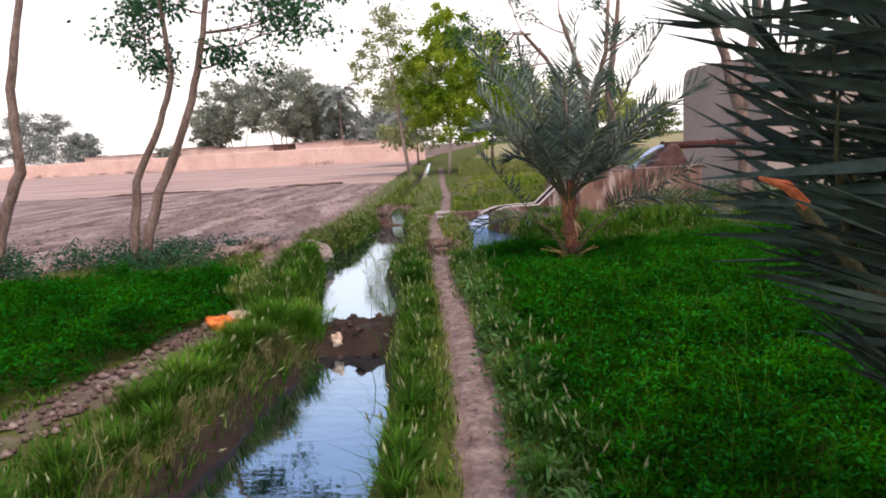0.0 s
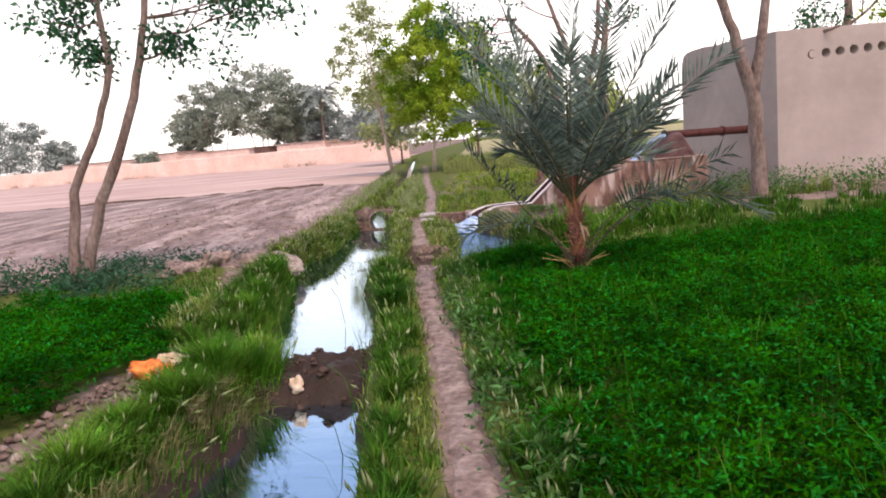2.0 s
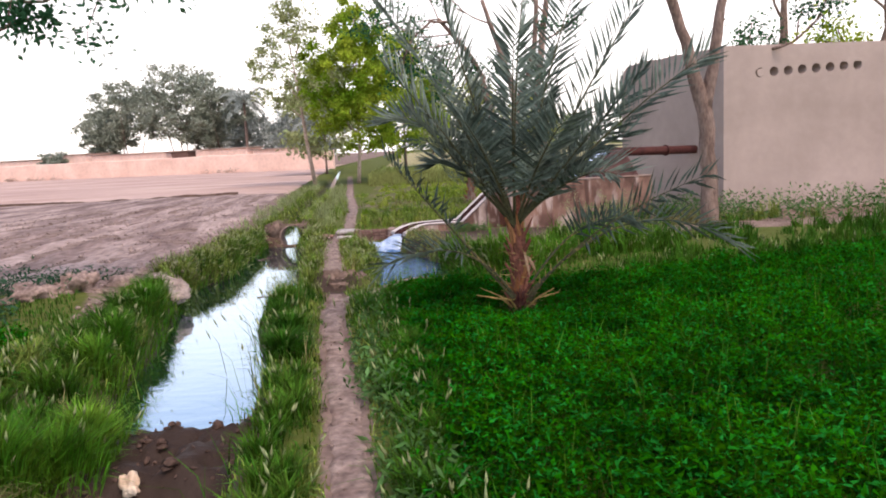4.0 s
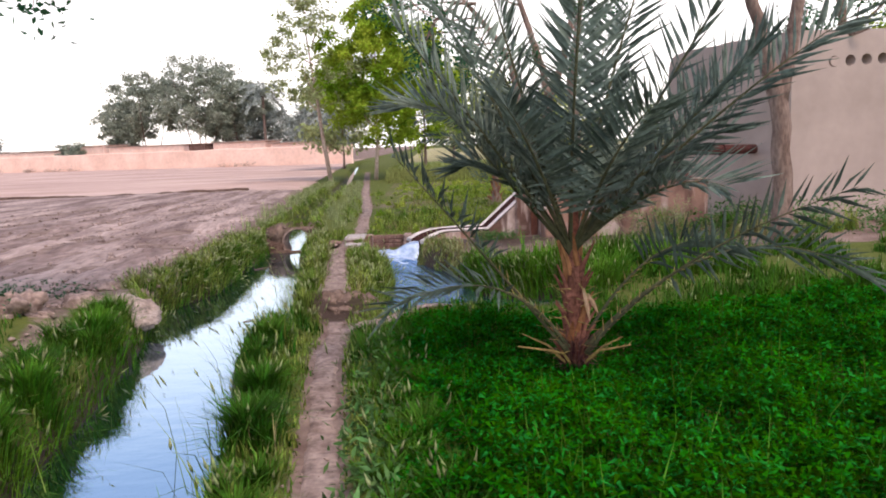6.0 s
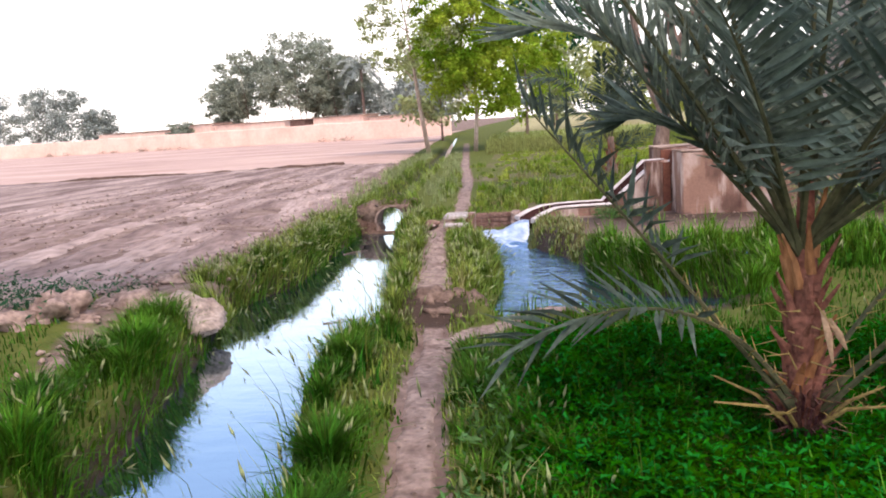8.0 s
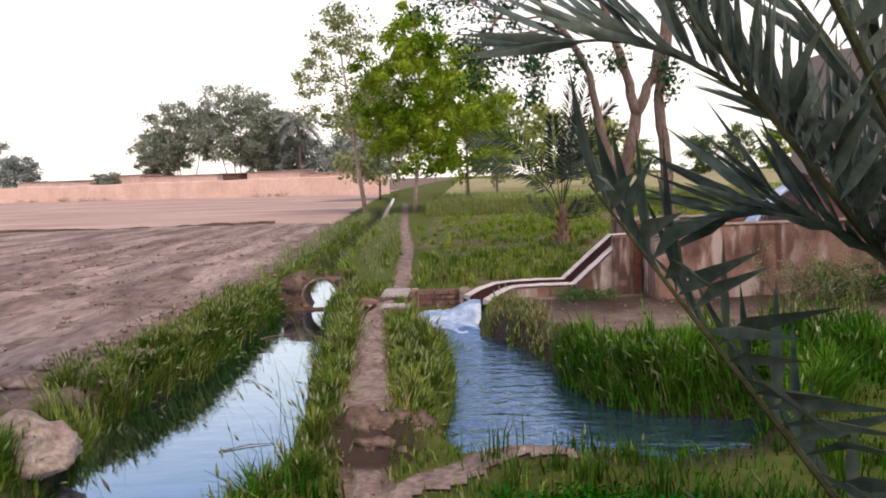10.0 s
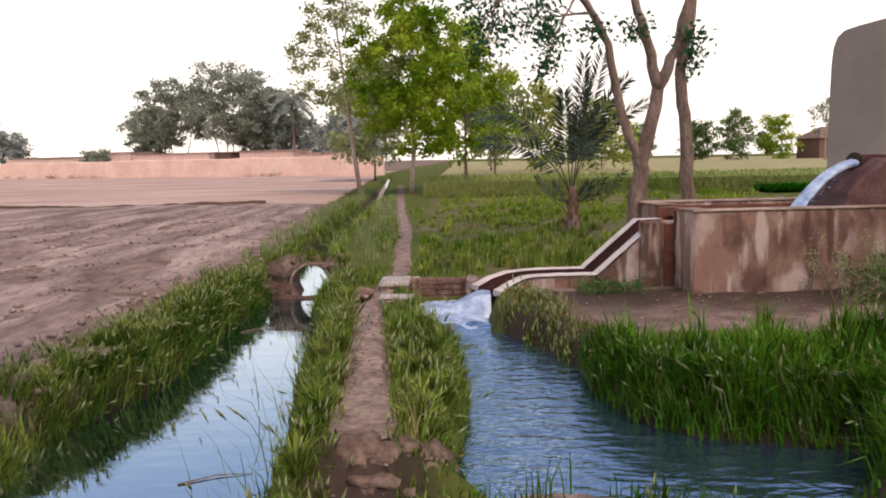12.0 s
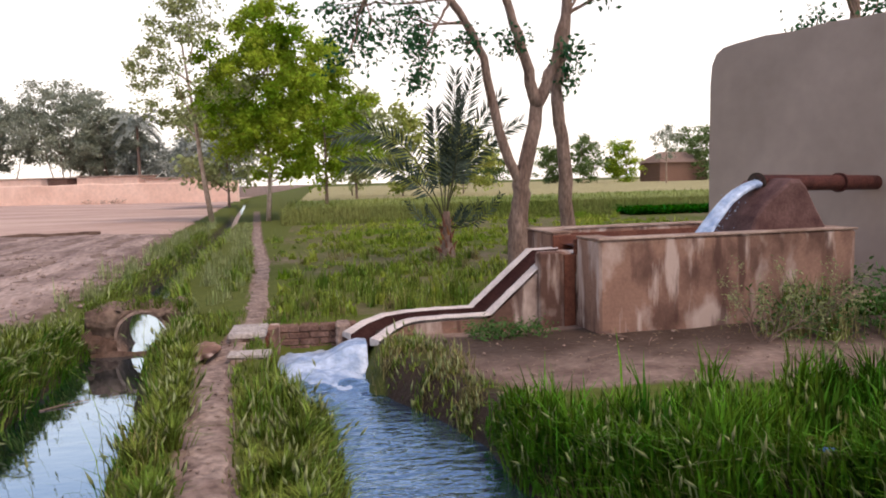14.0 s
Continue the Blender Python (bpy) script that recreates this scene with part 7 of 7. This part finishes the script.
def low_grass():
    """Short growth that covers the ground wherever it is green."""
    x, y = scatter(110000, -4.6, 4.2, 2, 21, lambda x, y: (path_d(x, y) > 0.14) & (canal_d(x, y) > -0.02) & (pond_d(x, y) > 0.0) & (field_d(x, y) < 0.05) & (clover_right(x, y) < 0.1) & (clover_left(x, y) < 0.1))
    track = np.abs(x - np.interp(y, [2, 5, 7.5, 9, 11, 12.5, 14, 15.5], [-3.0, -2.6, -2.25, -2.3, -2.6, -3.2, -3.7, -4.2]))
    yard = np.minimum(x - np.interp(y, [15.9, 16.6, 17.5, 18.2], [1.7, 1.5, 1.0, 0.9]), y - np.interp(x, [1, 2, 4, 4.7, 7, 12], [16.7, 16.6, 16.2, 16.2, 16.3, 16.5]))
    spur = np.abs(y - np.interp(x, [-0.4, 0.0, 0.5, 1.0], [12.7, 13.12, 13.42, 13.22])) + 9 * (np.abs(x - 0.3) > 0.7)
    k = (np.hypot((x + 3.3) / 0.72, (y - 15.1) / 1.75) > 0.8) & ((x < 0.45) | (y < 16.4)) & ((track > 0.3) | (x > -1.5)) & (yard < 0.15) & (spur > 0.22) & (rng.random(len(x)) < np.clip(0.65 + 0.9 * vnoise(x * 2, y * 2, 99), 0.08, 1))
    x, y = x[k], y[k]
    lush = ((x < -0.9) & (y < 13)) | (x > 1.2)
    for pick, material, label in ((~lush, M_GRASS, "short rough grass covering the banks"), (lush, M_GRASS_D, "short dark green grass on the bank")):
        V, T, _ = blades(on_ground(x[pick], y[pick]), 0.03 + 0.09 * rng.random(pick.sum()) ** 1.5, 0.012 + 0 * x[pick], 0.9 * rng.random(pick.sum()))
        stuff("low_grass", V, T, material, label, "grass")


low_grass()


def weeds(n, box, keep, h, size, label, material=M_WEED):
    """Broad-leaved weeds: short stems with rings of leaves."""
    x, y = scatter(n, *box, keep)
    B = np.repeat(on_ground(x, y), 14, 0)
    t = rng.random(len(B))
    B = B + np.stack([rng.normal(size=len(B)) * 0.07, rng.normal(size=len(B)) * 0.07, np.repeat(h * (0.5 + 0.7 * rng.random(len(x))), 14) * t], 1)
    stuff("weeds", *leaves(B, size * 1.1, 0.3, -0.12), material, label, "weeds")


weeds(1100, (0.2, 1.7, 3, 12.6), lambda x, y: right_verge(x, y) * 0.9, 0.22, 0.07, "green broad-leaved weeds beside the footpath")
weeds(800, (-8.5, -3.7, 10.9, 13.1), lambda x, y: np.clip(0.35 + 1.2 * vnoise(x * 1.3, y * 1.3, 96), 0, 1), 0.42, 0.085, "dark leafy weeds round the leaning trees", M_WEED_D)
weeds(160, (-6, -3.6, 13.4, 14.6), lambda x, y: (y > 13.3), 0.25, 0.05, "dark leafy weeds on the field bank", M_WEED_D)
weeds(60, (1.55, 2.3, 18.6, 18.95), lambda x, y: (x > 1.5), 0.16, 0.05, "low weeds at the foot of the chute")
weeds(110, (4.3, 6.6, 17.6, 18.4), lambda x, y: (x > 4.2), 0.45, 0.06, "leafy weeds at the foot of the tank")
weeds(350, (6.0, 12, 16.6, 19.3), lambda x, y: (y < 19.2 + (x - 7.6) * 0.06) & (y > 17.4), 0.5, 0.09, "leafy weeds below the pump house wall")


def reeds():
    x, y = scatter(900, -1.9, 0.1, 4, 20, lambda x, y: (np.abs(x - np.interp(y, CY, CR)) < 0.16))
    V, T, tip = blades(np.stack([x, y, 0 * x - 0.4], 1), 0.30 + 0.35 * rng.random(len(x)), 0.008 + 0 * x, 0.25 + 0.6 * rng.random(len(x)), az=np.pi + rng.normal(size=len(x)) * 0.8)
    stuff("reeds", V, T, M_GRASS_D, "thin reeds leaning over the canal water", "reeds")


reeds()


def tall_stalks(n, y0, y1, side):
    """Single seeding stalks that stand over the canal's edge."""
    y = y0 + (y1 - y0) * rng.random(n)
    x = np.interp(y, CY, CR) + 0.12 * rng.normal(size=n) if side > 0 else np.interp(y, CY, CL) + 0.1 * rng.normal(size=n)
    a = (np.pi if side > 0 else 0.0) + rng.normal(size=n) * 0.9
    V, T, tip = blades(np.stack([x, y, 0 * x - 0.3], 1), 0.40 + 0.32 * rng.random(n), 0.006 + 0 * x, 0.15 + 0.5 * rng.random(n), az=a)
    stuff("stalks", V, T, M_GRASS, "thin seeding stalks standing over the water", "stalks")
    seed_heads(np.repeat(tip, 2, 0), np.stack([np.cos(a) * 0.5, np.sin(a) * 0.5, 0.7 + 0.2 * rng.normal(size=n)], 1).repeat(2, 0), 0.075, 0.005)


tall_stalks(60, 8.8, 20.3, 1)
tall_stalks(40, 9.0, 20.3, -1)

# wheat, and the brighter green strip before it
x, y = scatter(60000, -1.5, 60, 41.6, 70, lambda x, y: smooth01(1, 0.1, (y - 42) / 20) * np.where(x < 30, 1, 0.4))
V, T, _ = blades(np.stack([x, y, 0 * x], 1), 0.35 + 0.5 * rng.random(len(x)) * smooth01(41, 43, y), 0.05 + 0.03 * (y - 42) / 10, 0.3 * rng.random(len(x)))
stuff("wheat_field", V, T, M_WHEAT, "standing green wheat turning yellow", "wheat")
x, y = scatter(45000, -1.4, 42, 41.2, 44.6, lambda x, y: (x > -1.4))
V, T, _ = blades(np.stack([x, y, 0 * x], 1), (0.2 + 0.45 * smooth01(41.2, 43.5, y)) * (0.7 + 0.5 * rng.random(len(x))), 0.045 + 0 * x, 0.4 * rng.random(len(x)))
stuff("wheat_field", V, T, M_WHEAT, "sloping green front of the standing wheat", "wheat")
overlay("wheat_canopy", lambda x, y: (x > -1.2) & (x < 140) & (y > 44) & (y < 61), 0.55, M_WHEAT, "even top of the standing wheat", "wheat")
overlay("ripe_field", lambda x, y: (x > -1.2) & (x < 140) & (y > 60.5) & (y < 260), 0.5, M_RIPE, "pale ripening crop beyond the green wheat", "crop field")
x, y = scatter(8000, 12.5, 32, 40.0, 43.2, lambda x, y: (y > 38.6 + 0 * x))
stuff("clover_crop", *clover(x, y, 0.22 + 0 * x, 3, 0.12), M_CLOVER, "bright green strip of clover before the wheat", "clover")


# ---- small loose things ----
def twig(pts, r, label, group=""):
    mb = Mb().tube(pts, [r, r * 0.8, r * 0.45], 5, jitter=0.3)
    a, b = Vector(pts[1]), Vector(pts[2])
    d = (b - a).normalized()
    mb.tube([a, a + d * 0.07 + Vector((d.y, -d.x, 0.3)) * 0.07], [r * 0.5, r * 0.2], 4)
    return tagged(part("twig", mb, M_BARK), label, "twig", group)


twig([(-1.62, 14.2, -0.315), (-1.42, 14.32, -0.308), (-1.2, 14.36, -0.315)], 0.006, "dark floating stick on the still canal")
twig([(-2.42, 18.3, -0.315), (-2.26, 18.42, -0.305), (-2.08, 18.55, -0.31)], 0.008, "dark stick drifting below the culvert")
for tx, ty, a in ((2.47, 17.6, 0.3), (3.1, 17.95, 1.1), (2.88, 18.25, 2.3), (3.6, 17.5, 0.8)):
    c, s = math.cos(a), math.sin(a)
    z = float(height(tx, ty)) + 0.012
    twig([(tx - 0.13 * c, ty - 0.13 * s, z), (tx, ty, z + 0.015), (tx + 0.16 * c, ty + 0.12 * s, z + 0.03)], 0.008, "dry bent twig lying on the bare yard", "twigs on the yard")


def scrap(x, y, size, material, label, lift=0.012, seed=1):
    """A crumpled bit of plastic film: a bent sheet with thickness."""
    n = 7
    u, v = np.meshgrid(np.linspace(-1, 1, n), np.linspace(-1, 1, n))
    z0 = height(x + u * size[0], y + v * size[1]) + lift + 0.025 * vnoise(u * 1.7, v * 1.7, seed) + 0.02
    top = np.stack([x + u * size[0], y + v * size[1], z0], -1).reshape(-1, 3)
    bot = top - [0, 0, 0.004]
    i = (np.arange(n - 1)[:, None] * n + np.arange(n - 1)).ravel()
    q = np.stack([i, i + 1, i + n + 1, i + n], 1)
    rim = list(range(n)) + [n * k + n - 1 for k in range(1, n)] + [n * n - 1 - k for k in range(1, n)] + [n * (n - 1 - k) for k in range(1, n - 1)]
    r = np.array([(a, rim[(k + 1) % len(rim)], rim[(k + 1) % len(rim)] + n * n, a + n * n) for k, a in enumerate(rim)])
    ob = part("plastic_scrap", tri_mesh("plastic_scrap", np.concatenate([top, bot]), np.concatenate([q, q[:, ::-1] + n * n, r[:, ::-1]])), material, smooth=True)
    return tagged(ob, label, "litter")


scrap(-3.35, 15.15, (0.16, 0.035), M_BAG_W, "pale strip of plastic tape on the bank", seed=61)
scrap(2.75, 14.95, (0.05, 0.03), M_BLUE, "blue plastic scrap in the pool-side grass", 0.05, seed=62)
scrap(-2.1, 7.62, (0.10, 0.03), M_BAG_W, "pale plastic shred beside the sack", seed=63)


def thorn_bush(x, y, h, label, material, leaf):
    thing = tagged(new("thorn_bush"), label, "bush", "bushes by the tank")
    thing.location = (x, y, float(height(x, y)) - 0.03)
    tips = []
    for k in range(6):
        mb = Mb()
        a = k * 2.4
        branch(mb, tips, Vector((0.03 * math.cos(a), 0.03 * math.sin(a), 0)), Vector((math.cos(a) * 0.75, math.sin(a) * 0.75, 1)), h * (0.5 + 0.15 * (k % 3)), 0.008, 1, 0.6, 4, 0.05)
        part("stem", mb, M_BARK, thing)
    V, T = crown_at(tips, 16, 0.07, leaf, 0.35)
    part("foliage", tri_mesh("foliage", V, T), material, thing)


thorn_bush(4.15, 17.75, 0.75, "pale thorny bush with thin yellow-green foliage before the tank", M_SEED, 0.03)
thorn_bush(4.75, 17.9, 0.7, "yellow-green straggling bush before the tank", M_SEED, 0.035)
thorn_bush(5.75, 18.0, 0.55, "dark green leafy bush at the tank's corner", M_GRASS_D, 0.06)


def crumbs(name, n, box, keep, rmax, material, label):
    """Loose bits of earth lying on the ground."""
    x, y = scatter(n, *box, keep)
    n = len(x)
    r = 0.006 + rmax * rng.random(n) ** 2.5
    base = np.array([(1, 0, 0), (-1, 0, 0), (0, 1, 0), (0, -1, 0), (0, 0, 0.7), (0, 0, -0.5)])
    V = (base[None] * (1 + 0.6 * (rng.random((n, 6, 3)) - 0.5)) * r[:, None, None] + np.stack([x, y, height(x, y) + 0.022], 1)[:, None]).reshape(-1, 3)
    f = np.array([(0, 2, 4), (2, 1, 4), (1, 3, 4), (3, 0, 4), (2, 0, 5), (1, 2, 5), (3, 1, 5), (0, 3, 5)])
    tagged(part(name, tri_mesh(name, V, (np.arange(n)[:, None, None] * 6 + f[None]).reshape(-1, 3)), material), label, "clods", kind="stuff")


crumbs("path_crumbs", 2600, (-1.2, 1.2, 2, 20), lambda x, y: path_d(x, y) < 0.2, 0.014, M_PATH, "small crumbs of dry earth along the footpath")
crumbs("yard_crumbs", 500, (1.3, 8, 15.9, 18.5), lambda x, y: (y > np.interp(x, [1, 2, 4, 4.7, 7, 12], [16.7, 16.6, 16.0, 15.0, 14.5, 14.0])), 0.02, M_EARTH, "small crumbs of dry earth on the yard")
crumbs("bank_rubble", 1500, (-3.5, -2.2, 2.5, 7.6), lambda x, y: (clover_left(x, y) < 0.05) & (x < np.interp(y, [2, 5, 7.5], [-2.7, -2.35, -2.15])), 0.05, M_CLAY, "dark broken earth along the clover's edge")
crumbs("track_crumbs", 2200, (-4.4, -1.6, 3, 15.5), lambda x, y: np.abs(x - np.interp(y, [2, 5, 7.5, 9, 11, 12.5, 14, 15.5], [-3.0, -2.6, -2.25, -2.3, -2.6, -3.2, -3.7, -4.2])) < 0.3, 0.06, M_EARTH, "loose clods along the bare track on the bank")
x, y = scatter(400, 1.3, 6, 16, 18.5, lambda x, y: y > np.interp(x, [1, 2, 4, 4.7, 7, 12], [16.7, 16.6, 16.0, 15.5, 15, 14.5]))
V, T, _ = blades(np.stack([x, y, height(x, y) + 0.008], 1), 0.02 + 0.03 * rng.random(len(x)), 0.006 + 0 * x, 0.98 + 0 * x)
V[:, 2] = height(V[:, 0], V[:, 1]) + 0.008 + 0.01 * rng.random(len(V))
stuff("straw_bits", V, T, M_STRAW, "bits of straw strewn on the bare yard", "straw")
# scrub at the foot of the boundary wall
wx = np.repeat(-8 - 80 * rng.random(16) ** 0.8, 50)
wy = np.interp(-wx, [8, 28, 62, 130], [91, 99, 113, 128]) - 1.0
P = np.stack([wx, wy, 0 * wx], 1) + np.abs(rng.normal(size=(len(wx), 3))) * [0.7, 0.2, 0.22]
stuff("dry_scrub", *leaves(P, 0.22, 0.5, 0.0), M_ROOFMUD, "low dull scrub at the foot of the boundary wall", "scrub")
